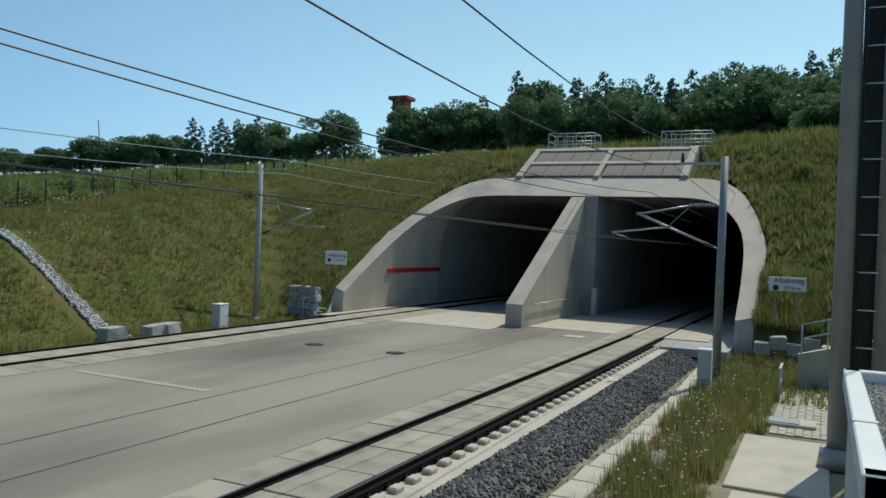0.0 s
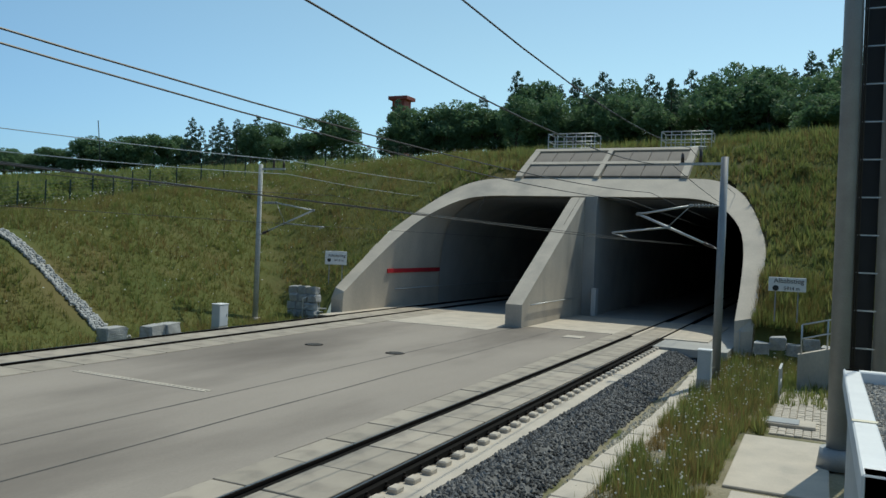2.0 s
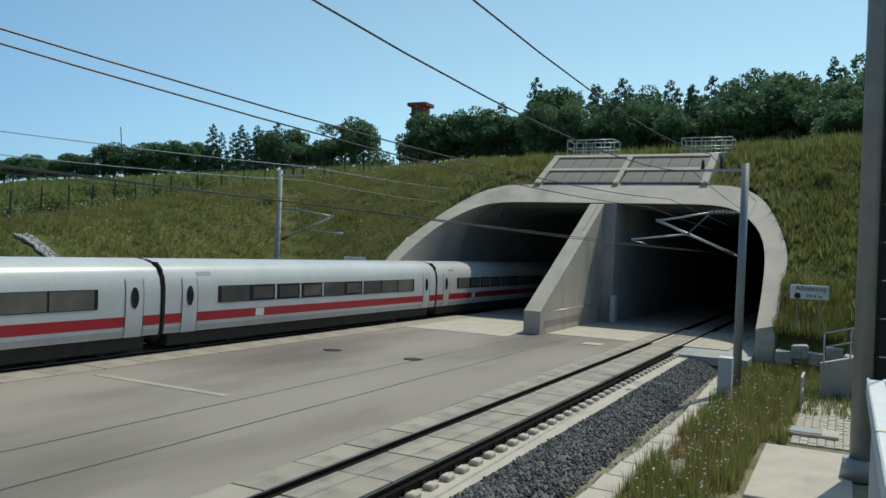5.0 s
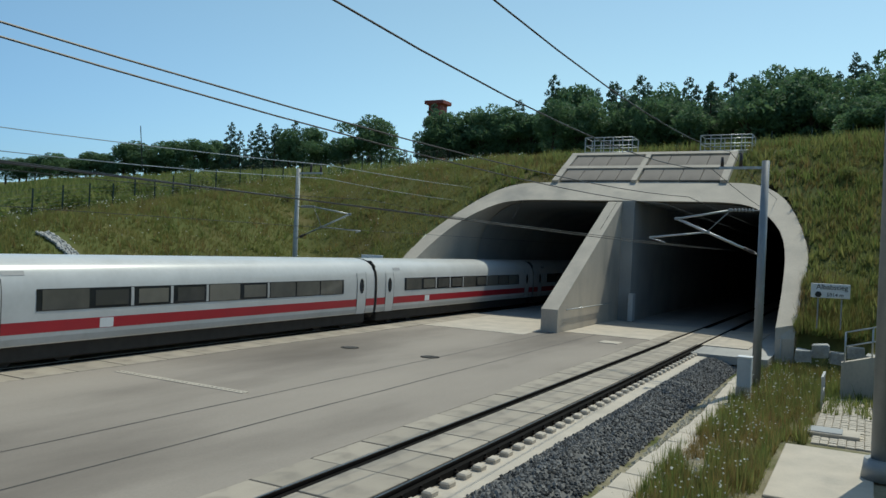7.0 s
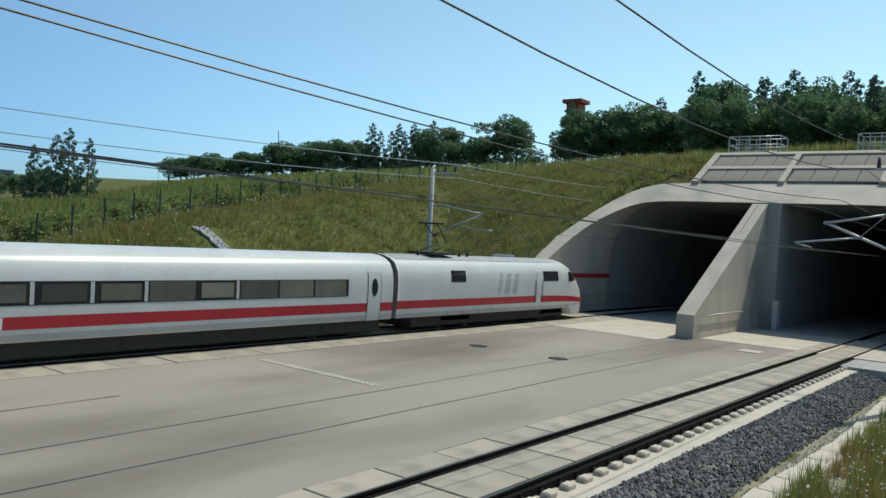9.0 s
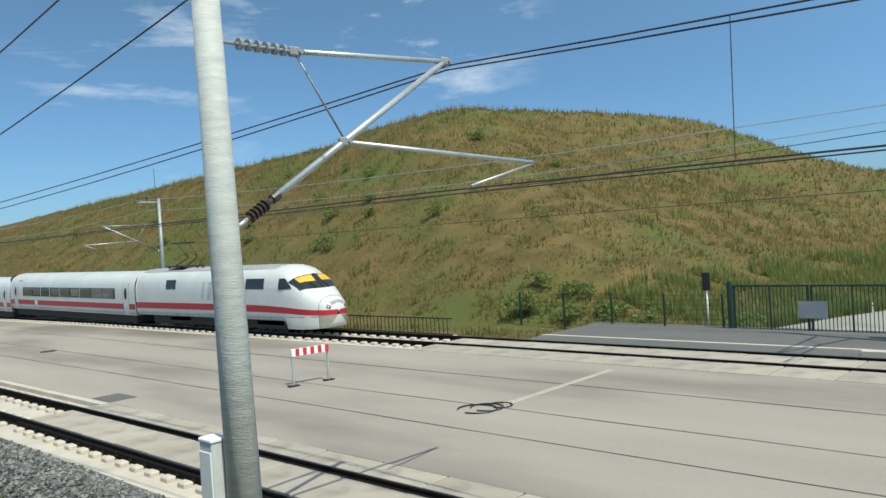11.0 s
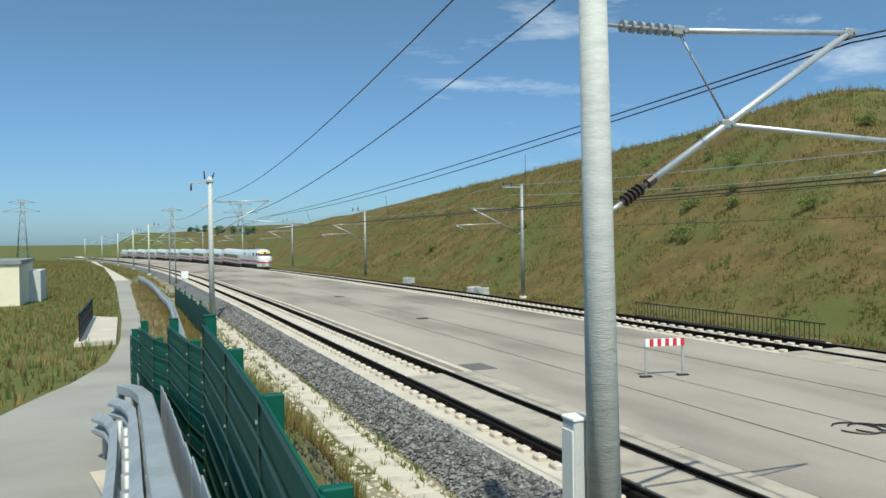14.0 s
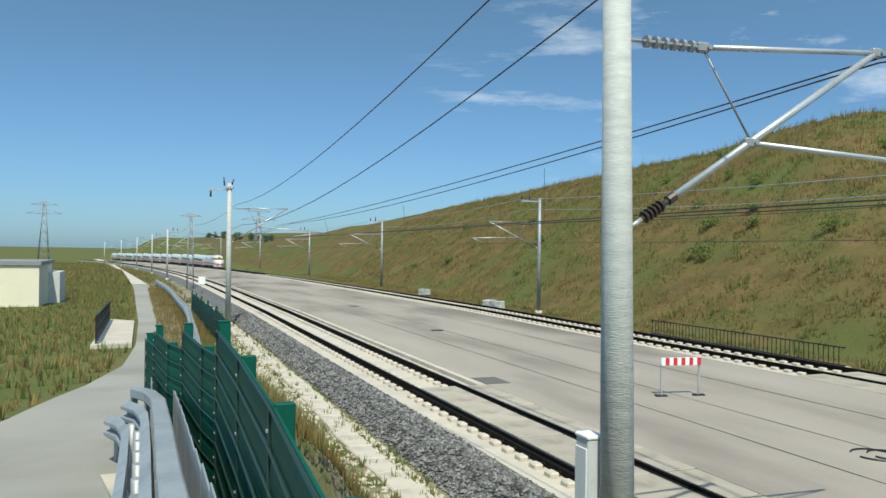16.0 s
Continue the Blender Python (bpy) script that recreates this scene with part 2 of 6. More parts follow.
for k, v in (("blade", 0.45), ("blade_dry", 0.4), ("weed", 0.45), ("leaf", 0.4), ("needle", 0.25)):
    let_through(M[k], v)

# ---- mesh helpers ----
def mesh_of(name, verts, faces, material, smooth=False):
    me = bpy.data.meshes.new(name)
    me.from_pydata([tuple(v) for v in verts], [], faces)
    me.materials.append(material)
    if smooth:
        me.polygons.foreach_set("use_smooth", [True] * len(me.polygons))
    me.update()
    return me

def part(name, data, material, parent, label=""):
    """Links a bmesh or mesh as one object under a thing or a part."""
    if isinstance(data, bmesh.types.BMesh):
        me = bpy.data.meshes.new(name)
        data.to_mesh(me)
        data.free()
        me.materials.append(material)
    else:
        me = data
    ob = new(name, me)
    ob.parent = parent
    if label:
        tagged(ob, label)
    return ob

def thing(name, label, category, at=(0, 0, 0), rz=0.0, group="", kind=""):
    ob = new(name)
    ob.empty_display_size = 0.2
    ob.matrix_basis = pose(*at, 0, 0, rz)
    return tagged(ob, label, category, group, kind)

def bm_box(bm, cx, cy, cz, sx, sy, sz, bevel=0.0, m=None):
    r = bmesh.ops.create_cube(bm, size=1.0)
    vs = r["verts"]
    bmesh.ops.scale(bm, vec=(sx, sy, sz), verts=vs)
    if bevel:
        es = list({e for v in vs for e in v.link_edges})
        b = bmesh.ops.bevel(bm, geom=es, offset=bevel, segments=1, affect="EDGES", profile=0.5)
        vs = list({v for f in b["faces"] for v in f.verts} | {v for v in vs if v.is_valid})
    bmesh.ops.translate(bm, vec=(cx, cy, cz), verts=vs)
    if m is not None:
        bmesh.ops.transform(bm, matrix=m, verts=vs)
    return vs

def box(cx, cy, cz, sx, sy, sz, bevel=0.0):
    bm = bmesh.new()
    bm_box(bm, cx, cy, cz, sx, sy, sz, bevel)
    return bm

def bm_tube(bm, p, q, r1, r2=None, seg=10, cap=True):
    p, q = Vector(p), Vector(q)
    r2 = r1 if r2 is None else r2
    d = q - p
    m = Matrix.Translation((p + q) / 2) @ d.to_track_quat("Z", "Y").to_matrix().to_4x4()
    bmesh.ops.create_cone(bm, cap_ends=cap, segments=seg, radius1=r1, radius2=r2, depth=d.length, matrix=m)

def tube(p, q, r1, r2=None, seg=10):
    bm = bmesh.new()
    bm_tube(bm, p, q, r1, r2, seg)
    for f in bm.faces:
        f.smooth = len(f.verts) == 4
    return bm

def poly_tube(points, r, seg=6):
    """A tube along a line of points, as one mesh's vertices and faces."""
    pts = [Vector(p) for p in points]
    verts, faces = [], []
    for i, p in enumerate(pts):
        d = (pts[min(i + 1, len(pts) - 1)] - pts[max(i - 1, 0)]).normalized()
        s = d.cross(Vector((0, 0, 1)))
        s = s.normalized() if s.length > 1e-4 else Vector((1, 0, 0))
        u = s.cross(d)
        for k in range(seg):
            a = 2 * math.pi * k / seg
            verts.append(p + (s * math.cos(a) + u * math.sin(a)) * r)
    for i in range(len(pts) - 1):
        for k in range(seg):
            k2 = (k + 1) % seg
            faces.append((i * seg + k, i * seg + k2, (i + 1) * seg + k2, (i + 1) * seg + k))
    return verts, faces

def sweep(name, profile, line, material, closed=True, smooth=False):
    """A profile of (side, up) pairs swept along points (x, y, z) that run along the track."""
    verts, faces, n = [], [], len(profile)
    for i, (x, y, z) in enumerate(line):
        a, b = line[max(i - 1, 0)], line[min(i + 1, len(line) - 1)]
        d = Vector((b[0] - a[0], b[1] - a[1], 0)).normalized()
        s = Vector((d.y, -d.x, 0))
        if s.x < 0:
            s = -s
        for u, v in profile:
            verts.append((x + s.x * u, y + s.y * u, z + v))
    for i in range(len(line) - 1):
        for k in range(n if closed else n - 1):
            k2 = (k + 1) % n
            faces.append((i * n + k, i * n + k2, (i + 1) * n + k2, (i + 1) * n + k))
    if closed:
        faces += [tuple(range(n)), tuple(reversed(range((len(line) - 1) * n, len(line) * n)))]
    return mesh_of(name, verts, faces, material, smooth)

# ---- the line: straight by the portal, then falling and curving gently away ----
FAR_X = -15.0
def fall(y):
    return -0.0075 * min(420.0, max(0.0, -50 - y))
def bend(y):
    return 3.0e-4 * min(380.0, max(0.0, -75 - y)) ** 2
def along(x, y0, y1, dz=0.0):
    ys = [y0]
    while ys[-1] < y1 - 1e-6:
        y = ys[-1]
        ys.append(min(y1, y + (60 if y >= 60 else 40 if y > -45 else 8)))
    return [(x + bend(y), y, fall(y) + dz) for y in ys]

def lerp(x, xs, ys):
    return float(np.interp(x, xs, ys))
def sstep(a, b, x):
    t = min(1.0, max(0.0, (x - a) / (b - a)))
    return t * t * (3 - 2 * t)
def smin(a, b, k=1.5):
    h = max(k - abs(a - b), 0.0) / k
    return min(a, b) - h * h * k * 0.25

# ---- ground ----
RIDGE_Y = (-700, -540, -460, -380, -300, -235, -155, -103, -75, -60, -46, -37, -27, -17, -8, -3, 1)
RIDGE_Z = (2.0, 7.0, 13.0, 10.0, 5.0, 8.5, 12.0, 14.2, 15.6, 16.8, 17.3, 17.3, 17.3, 17.3, 17.3, 17.3, 17.3)
# the south edge of the access road, along which the mound ends, and the mound's height away from it
FOOT = ((-260, -180, -110, -81, -51, -32, -22), (88, 57, 23.7, 7.4, -3.4, -6.8, -10.2))
RISE = ((-48, -44, -41, -34, -26, -20, -15, -12, -6, -1), (17.4, 16.4, 14.9, 11.5, 8.4, 6.5, 4.7, 3.3, 1.3, -0.4))
AZ = (-100, -40, -10, 10, 25, 40, 55, 63, 75, 90, 110)
FAR_60 = (3.0, 9.0, 13.2, 12.0, 10.8, 8.0, 4.7, 2.8, 0.2, -0.2, -0.3)
FAR_200 = (10.0, 24.0, 29.0, 26.5, 25.0, 20.5, 15.2, 9.0, 2.8, 2.2, 2.5)
FAR_500 = (20.0, 40.0, 50.0, 48.0, 42.0, 35.0, 28.0, 24.0, 26.0, 24.0, 16.0)
def upland(x, y):
    """The land beyond the crest of the cutting, by bearing and distance from the footway."""
    dx, dy = x - 8.0, y - 2.5
    az, d = math.degrees(math.atan2(-dx, dy)), math.hypot(dx, dy)
    return lerp(d, (0, 60, 200, 500, 1500), (lerp(az, AZ, FAR_60),) * 2 + (lerp(az, AZ, FAR_200), lerp(az, AZ, FAR_500), lerp(az, AZ, FAR_500) + 15))
def road_z(y):
    return lerp(y, (-300, -80, -55, -30, -10, -3.8, 4.5), (-2.6, -0.6, -0.3, 0.35, 1.3, 1.7, 2.45))
def rough(x, y):
    return 0.22 * noise.noise((x * 0.35, y * 0.35, 0)) + 0.5 * noise.noise((x * 0.07, y * 0.07, 3))
HOOD_X = (0.0, 5.0, 7.9, 9.4, 10.4, 11.05, 11.33)
HOOD_Z = (8.85, 8.8, 8.72, 7.9, 6.5, 5.1, 4.0)
def hood(x):
    d = abs(x + 6.37)
    return lerp(d, HOOD_X, HOOD_Z) if d < 11.25 else -1.0
def land(x, y):
    face = 1.1 + (y - 40.2) / 1.75
    if y > 40 and -17.6 < x < 4.9 and face > hood(x) - 0.35:
        return smin(face, upland(x, y), 2.0) - 0.12
    base = fall(y) - 0.4
    bx = bend(y)
    if x <= FAR_X - 1.9 + bx:                       # beyond the far track
        e = FAR_X - 2.2 + bx - x
        up = sstep(6, 20, y)
        north = smin(-0.4 + 0.66 * max(0.0, e - 2.2), upland(x, y), 2.0) if y > 4 else -0.4
        north = -0.4 + (north + 0.4) * up + (1 - up) * max(0.0, upland(x, y) - 0.3) * sstep(90, 200, e)
        plane = 1.1 + (y - 40.2) / 1.75
        if y > 40:
            north = max(north, smin(plane, upland(x, y), 2.0))
        top = min(lerp(y, RIDGE_Y, RIDGE_Z), lerp(y - lerp(max(x, -80.0), *FOOT), *RISE))
        back = 1 - 0.75 * sstep(55, 120, e)
        south = smin(0.62 * max(0.0, e - 4.2), max(0.0, top) * back, 3.0) if y < 12 else 0.0
        z = max(base, north) if y > 12 else max(base + south, north)
        return z + rough(x, y) * sstep(1.0, 6.0, e) * (0.35 if y < 6 and south < 0.3 else 1.0)
    if x < 2.0 + bx:
        if y > 54:
            return smin(1.1 + (y - 40.2) / 1.75, upland(x, y), 2.0)
        return base
    e = x - bx
    z = base - 0.25 * sstep(2.0, 3.0, e)
    if y > 8:                                       # verge and slope beside the portal
        side = 0.55 * max(0.0, e - 8.6) * sstep(22, 34, y)
        z += side
        if y > 40:
            z = max(z, smin(1.1 + (y - 40.2) / 1.75, upland(x, y), 2.0)) if e > 4.8 else z
        if y > 54:
            z = smin(1.1 + (y - 40.2) / 1.75, upland(x, y), 2.0)
        z = min(z, upland(x, y) + 2)
        return z + (0.0 if 5.2 < x < 9 and 8 < y < 34.5 else 0.5) * rough(x, y) * sstep(3.5, 6, e)
    rz = road_z(y)
    lo, hi = (5.0, 7.7) if y > -10 else (4.4, 6.3)
    w = sstep(lo, hi, e) * (1 - sstep(4.6, 6.5, y))
    z = z * (1 - w) + rz * w
    z += -1.2 * sstep(11.5, 20, e) * sstep(-60, -10, y) + 0.012 * max(0.0, e - 40) * 0.5
    return z + rough(x, y) * 0.4 * sstep(10.8, 14, e)

gx = np.unique(np.concatenate([np.arange(-1600, -200, 100), np.arange(-200, -80, 8), np.arange(-80, -16, 1.1), np.arange(-17.6, 5, 0.45), np.arange(5, 14, 0.6), np.arange(14, 40, 3), np.arange(40, 200, 20), np.arange(200, 1700, 150)]))
gy = np.unique(np.concatenate([np.arange(-2400, -700, 150), np.arange(-700, -400, 25), np.arange(-400, -120, 10), np.arange(-120, 76, 1.4), [53.9, 54.1], np.arange(76, 200, 6), np.arange(200, 2200, 120)]))
gverts = [(x, y, land(x, y)) for y in gy for x in gx]
gfaces, nx = [], len(gx)
for j in range(len(gy) - 1):
    for i in range(nx - 1):
        xm, ym = (gx[i] + gx[i + 1]) / 2, (gy[j] + gy[j + 1]) / 2
        if abs(xm + 6.37) < 11.2 and ym > 38 and 1.1 + (ym - 40.2) / 1.75 < hood(xm) - 0.3:
            continue
        q = [gverts[a][2] for a in (j * nx + i, j * nx + i + 1, (j + 1) * nx + i, (j + 1) * nx + i + 1)]
        if abs(xm + 6.37) < 11.5 and 38 < ym < 56 and max(q) - min(q) > 2.5:
            continue
        gfaces.append((j * nx + i, j * nx + i + 1, (j + 1) * nx + i + 1, (j + 1) * nx + i))
ground = new("ground", mesh_of("ground", gverts, gfaces, M["grass"], True))
ground.data.materials.append(M["grass_dry"])
ground.data.materials.append(M["verge_soil"])
ground.data.polygons.foreach_set("material_index", [2 if 1.5 < f.center.x - bend(f.center.y) < (8.4 if f.center.y > 8 else 7.9) and -130 < f.center.y < 36 else int(f.center.x < -16 and f.center.y < 5 + 3 * noise.noise((f.center.x * 0.15, 0, 7))) for f in ground.data.polygons])
tagged(ground, "dry green and straw-coloured meadow ground with slopes", "ground", kind="structure")

# ---- paving, slabs and tracks ----
NEAR_G, FAR_G = 0.75, 0.85
paving = new("pavement", sweep("pavement", [(-5.5, -0.35), (5.44, -0.35), (5.44, -0.025), (-5.5, -0.025)], along(-7.1, -330, 47.5), M["asphalt"]))
tagged(paving, "worn grey asphalt apron between the two tracks", "pavement", kind="structure")
rnd = random.Random(4)
def seam(x, y0, y1, w=0.024, name="joint"):
    pts, y = [], y0
    while y < y1:
        pts.append((x + bend(y) + 0.05 * noise.noise((x, y * 0.25, 5)), y, fall(y) - 0.02))
        y += 1.5
    vs, fs = [], []
    for i, (a, b, c) in enumerate(pts):
        k = w * (0.6 + 0.6 * rnd.random())
        vs += [(a - k, b, c), (a + k, b, c)]
        if i:
            fs.append((2 * i - 2, 2 * i - 1, 2 * i + 1, 2 * i))
    return part(name, mesh_of(name, vs, fs, M["sealant"]), None, paving, "dark sealed joint line")
seam(-6.35, -160, 46)
seam(-4.35, -160, 44)
seam(-9.45, -160, 14, 0.03)

def slab_row(parent, x0, x1, y0, y1, length=1.68, z=0.0):
    w = x1 - x0 - 0.02
    me = bpy.data.meshes.new("slab")
    bm = box(0, 0, -0.075, w, length - 0.045, 0.15, 0.012)
    bm.to_mesh(me); bm.free(); me.materials.append(M["slab"])
    y = y0
    while y < y1:
        ob = new("slab", me)
        ob.matrix_basis = pose((x0 + x1) / 2, y + length / 2, z + rnd.uniform(-0.008, 0.004), 0, rnd.uniform(-0.15, 0.15), rnd.uniform(-0.12, 0.12))
        ob.parent = parent
        y += length

RAIL = [(-0.075, -0.17), (0.075, -0.17), (0.075, -0.15), (0.014, -0.13), (0.014, -0.015), (0.037, 0.0), (0.037, 0.046), (-0.037, 0.046), (-0.037, 0.0), (-0.014, -0.015), (-0.014, -0.13), (-0.075, -0.15)]
HEAD = [(-0.022, 0.046), (0.012, 0.046), (0.01, 0.055), (-0.02, 0.055)]
def fastener_mesh():
    bm = bmesh.new()
    bm_box(bm, 0, 0, 0.02, 0.2, 0.3, 0.13, 0.03)
    me = bpy.data.meshes.new("rail_fastener")
    bm.to_mesh(me); bm.free(); me.materials.append(M["concrete_pale"])
    return me
FAST = fastener_mesh()
def many(name, me, mats, material, parent, label):
    """Many copies of a small mesh, joined into one part."""
    co = np.array([v.co[:] for v in me.vertices]); fs = [tuple(p.vertices) for p in me.polygons]
    vs, faces = [], []
    for k, m in enumerate(mats):
        a = np.array(m)
        vs.append(co @ a[:3, :3].T + a[:3, 3])
        faces += [tuple(i + k * len(co) for i in f) for f in fs]
    ob = part(name, mesh_of(name, np.concatenate(vs).tolist(), faces, material), None, parent, label)
    return tagged(ob, kind="stuff")
def track(name, x, g, y_end_slab, label):
    t = tagged(thing(name, label, "railway track", kind="structure"), kind="structure")
    for s in (-1, 1):
        r = part("rail", sweep("rail", RAIL, along(x + s * g, -420, 300), M["rail"]), None, t)
        part("rail_head", sweep("rail_head", HEAD, along(x + s * g, -420, 300), M["railhead"]), None, r, "polished running surface")
    part("track_base", sweep("track_base", [(-1.55, -0.45), (1.6, -0.45), (1.6, -0.17), (-1.55, -0.17)], along(x, -420, 300), M["concrete_pale"]), None, t, "pale cast concrete track base")
    part("edge_strip", sweep("edge_strip", [(-1.66, -0.17), (-1.42, -0.17), (-1.42, -0.035), (-1.66, -0.035)], along(x, -330, y_end_slab - 0.02), M["concrete_pale"]), None, t, "pale concrete edge strip") if x == 0.0 else None
    part("groove", sweep("groove", [(-g - 0.14, -0.16), (-g + 0.18, -0.16), (-g + 0.18, -0.03), (-g - 0.14, -0.03)], along(x, y_end_slab, 300), M["groove"]), None, t)
    part("groove", sweep("groove", [(g - 0.18, -0.16), (g + 0.14, -0.16), (g + 0.14, -0.03), (g - 0.18, -0.03)], along(x, y_end_slab, 300), M["groove"]), None, t)
    part("joint_bed", sweep("joint_bed", [(-1.6, -0.1), (min(1.6, g + 0.1), -0.1), (min(1.6, g + 0.1), -0.05), (-1.6, -0.05)] if x == 0.0 else [(-g + 0.1, -0.1), (2.4, -0.1), (2.4, -0.05), (-g + 0.1, -0.05)], along(x, y_end_slab, 46), M["sealant"]), None, t)
    return t
near_track = track("railway_track_near", 0.0, NEAR_G, -20.7, "straight rails with concrete infill slabs and dark ballast edge")
far_track = track("railway_track_far", FAR_X, FAR_G, -19.2, "straight rails with pale concrete infill slabs")
slab_row(near_track, -1.62, -NEAR_G - 0.13, -20.7, 46)
slab_row(near_track, -NEAR_G + 0.17, NEAR_G - 0.17, -20.7, 46)
slab_row(far_track, FAR_X + FAR_G + 0.13, FAR_X + 2.42, -19.2, 46)
slab_row(far_track, FAR_X - FAR_G + 0.17, FAR_X + FAR_G - 0.17, -19.2, 46)
y = -20.0
while y < 40:
    ob = new("rail_fastener", FAST)
    ob.matrix_basis = pose(NEAR_G + 0.33, y, -0.15)
    ob.parent = near_track
    y += 0.65
rest, clips = [], [pose(NEAR_G + 0.15, -20.0 + 0.65 * k, -0.1) for k in range(93)]
for x, g, y_end in ((0.0, NEAR_G, -20.9), (FAR_X, FAR_G, -19.4)):
    y = -150.0
    while y < y_end:
        for s in (-1, 1):
            for k in (-1, 1):
                rest.append(pose(x + bend(y) + s * g + 0.31 * k, y, fall(y) - 0.15))
                clips.append(pose(x + bend(y) + s * g + 0.13 * k, y, fall(y) - 0.12))
        y += 0.65
many("rail_fasteners", FAST, rest, M["concrete_pale"], near_track, "rows of pale rail fastening blocks")
bm = bmesh.new()
bm_box(bm, 0, 0, 0, 0.12, 0.13, 0.06, 0.02)
bm_tube(bm, (0, 0, 0.03), (0, 0, 0.075), 0.025, seg=6)
clip_me = bpy.data.meshes.new("rail_clip")
bm.to_mesh(clip_me); bm.free()
many("rail_clips", clip_me, clips, M["rail"], near_track, "rows of dark sprung rail clips")
patchy = new("asphalt_patch", sweep("asphalt_patch", [(-0.42, -0.1), (0.42, -0.1), (0.42, -0.014), (-0.42, -0.014)], along(-2.1, -22.0, -20.75), M["asphalt_dark"]))
tagged(patchy, "dark asphalt repair patch beside the near track", "pavement", kind="structure")
# low kerb and bare strip beyond the far track
kerb = new("kerb", sweep("kerb", [(-0.15, -0.4), (0.15, -0.4), (0.15, 0.1), (-0.15, 0.12)], along(FAR_X - 1.75, -4.5, 2.9), M["concrete_pale"]))
tagged(kerb, "pale concrete kerb along the far track", "kerb", kind="structure")
apron = new("crossing_apron", sweep("crossing_apron", [(-3.6, -0.4), (1.9, -0.4), (1.9, -0.02), (-3.6, -0.02)], along(FAR_X - 3.2, -16.5, 3.5), M["asphalt_dark"]))
tagged(apron, "dark asphalt apron in front of the service gate", "pavement", kind="structure")
strip = new("crossing_edge", sweep("crossing_edge", [(-0.1, -0.1), (0.1, -0.1), (0.1, 0.012), (-0.1, 0.012)], along(FAR_X - 2.5, -16.5, -4.6), M["concrete_pale"]))
tagged(strip, "pale concrete edge strip across the apron", "kerb", kind="structure")

# ---- ballast shoulder, drain channel ----
def stones(name, label, material, n, place, size, seed, kind="stuff", category="gravel"):
    r = np.random.RandomState(seed)
    octa = np.array([(1, 0, 0), (-1, 0, 0), (0, 1, 0), (0, -1, 0), (0, 0, 1), (0, 0, -1)], float)
    tri = [(0, 2, 4), (2, 1, 4), (1, 3, 4), (3, 0, 4), (2, 0, 5), (1, 2, 5), (3, 1, 5), (0, 3, 5)]
    vs, fs = [], []
    for k in range(n):
        c = place(r)
        o = octa * (0.6 + 0.8 * r.rand(6, 1)) * (size * (0.6 + 0.8 * r.rand()))
        a = r.rand() * 6.28
        o[:, :2] = o[:, :2] @ np.array([[math.cos(a), -math.sin(a)], [math.sin(a), math.cos(a)]])
        o[:, 2] *= 0.8
        vs.append(o + c)
        fs += [(i + 6 * k, j + 6 * k, l + 6 * k) for i, j, l in tri]
    ob = new(name, mesh_of(name, np.concatenate(vs).tolist(), fs, material))
    return tagged(ob, label, category, kind=kind)
bed = new("ballast_bed", sweep("ballast_bed", [(1.55, -0.7), (3.0, -0.7), (2.7, -0.52), (1.95, -0.2), (1.55, -0.19)], along(0, -330, 39), M["ballast"]))
tagged(bed, "dark grey ballast shoulder beside the near track", "ballast", kind="structure")
def on_bed(r):
    y = -62 + 101 * r.rand() ** 1.0
    u = r.rand()
    x = 1.6 + 1.3 * u
    return np.array((x + bend(y), y, fall(y) + lerp(x, (1.55, 1.95, 2.7, 3.0), (-0.19, -0.2, -0.5, -0.66)) + 0.01))
stones("ballast_stones", "loose dark grey ballast stones", M["ballast"], 26000, on_bed, 0.045, 3)
def chips(r):
    y = -50 + 90 * r.rand()
    return np.array((3.0 + 1.5 * r.rand() ** 1.4 + bend(y), y, fall(y) - 0.64))
stones("limestone_chips", "pale limestone chips along the drain", M["limestone"], 8000, chips, 0.055, 5)
chan = thing("drain_channel", "weathered concrete drainage channel slabs along the verge", "drain", kind="structure")
cm = bpy.data.meshes.new("channel_slab")
bm = box(0, 0, 0, 0.62, 1.18, 0.14, 0.03)
bm.to_mesh(cm); bm.free(); cm.materials.append(M["concrete_pale"])
y = -46.0
while y < 38:
    ob = new("channel_slab", cm)
    ob.matrix_basis = pose(3.45 + 0.12 * math.sin(y * 0.3) + bend(y), y, fall(y) - 0.64, rnd.uniform(-1, 1), rnd.uniform(-3, 3), rnd.uniform(-4, 4))
    ob.parent = chan
    y += 1.2

# ---- tunnel portal ----
def chaikin(p, n=2):
    for _ in range(n):
        q = [p[0]]
        for a, b in zip(p, p[1:]):
            q += [tuple(0.75 * u + 0.25 * v for u, v in zip(a, b)), tuple(0.25 * u + 0.75 * v for u, v in zip(a, b))]
        p = q + [p[-1]]
    return p
def resample(p, n):
    a = np.array(p); s = np.r_[0, np.cumsum(np.hypot(*np.diff(a, axis=0).T))]
    t = np.linspace(0, s[-1], n)
    return np.stack([np.interp(t, s, a[:, 0]), np.interp(t, s, a[:, 1])], 1)
MID = -6.37
inner_half = [(10.43, -0.4), (10.42, 1.4), (10.37, 2.8), (10.2, 4.5), (9.7, 5.8), (8.4, 7.0), (6.9, 7.42), (3.0, 7.42), (0.0, 7.42)]
outer_half = [(11.2, -0.4), (11.22, 2.4), (11.33, 4.2), (11.05, 5.1), (10.4, 6.5), (9.4, 7.9), (7.9, 8.72), (5.0, 8.8), (0.0, 8.85)]
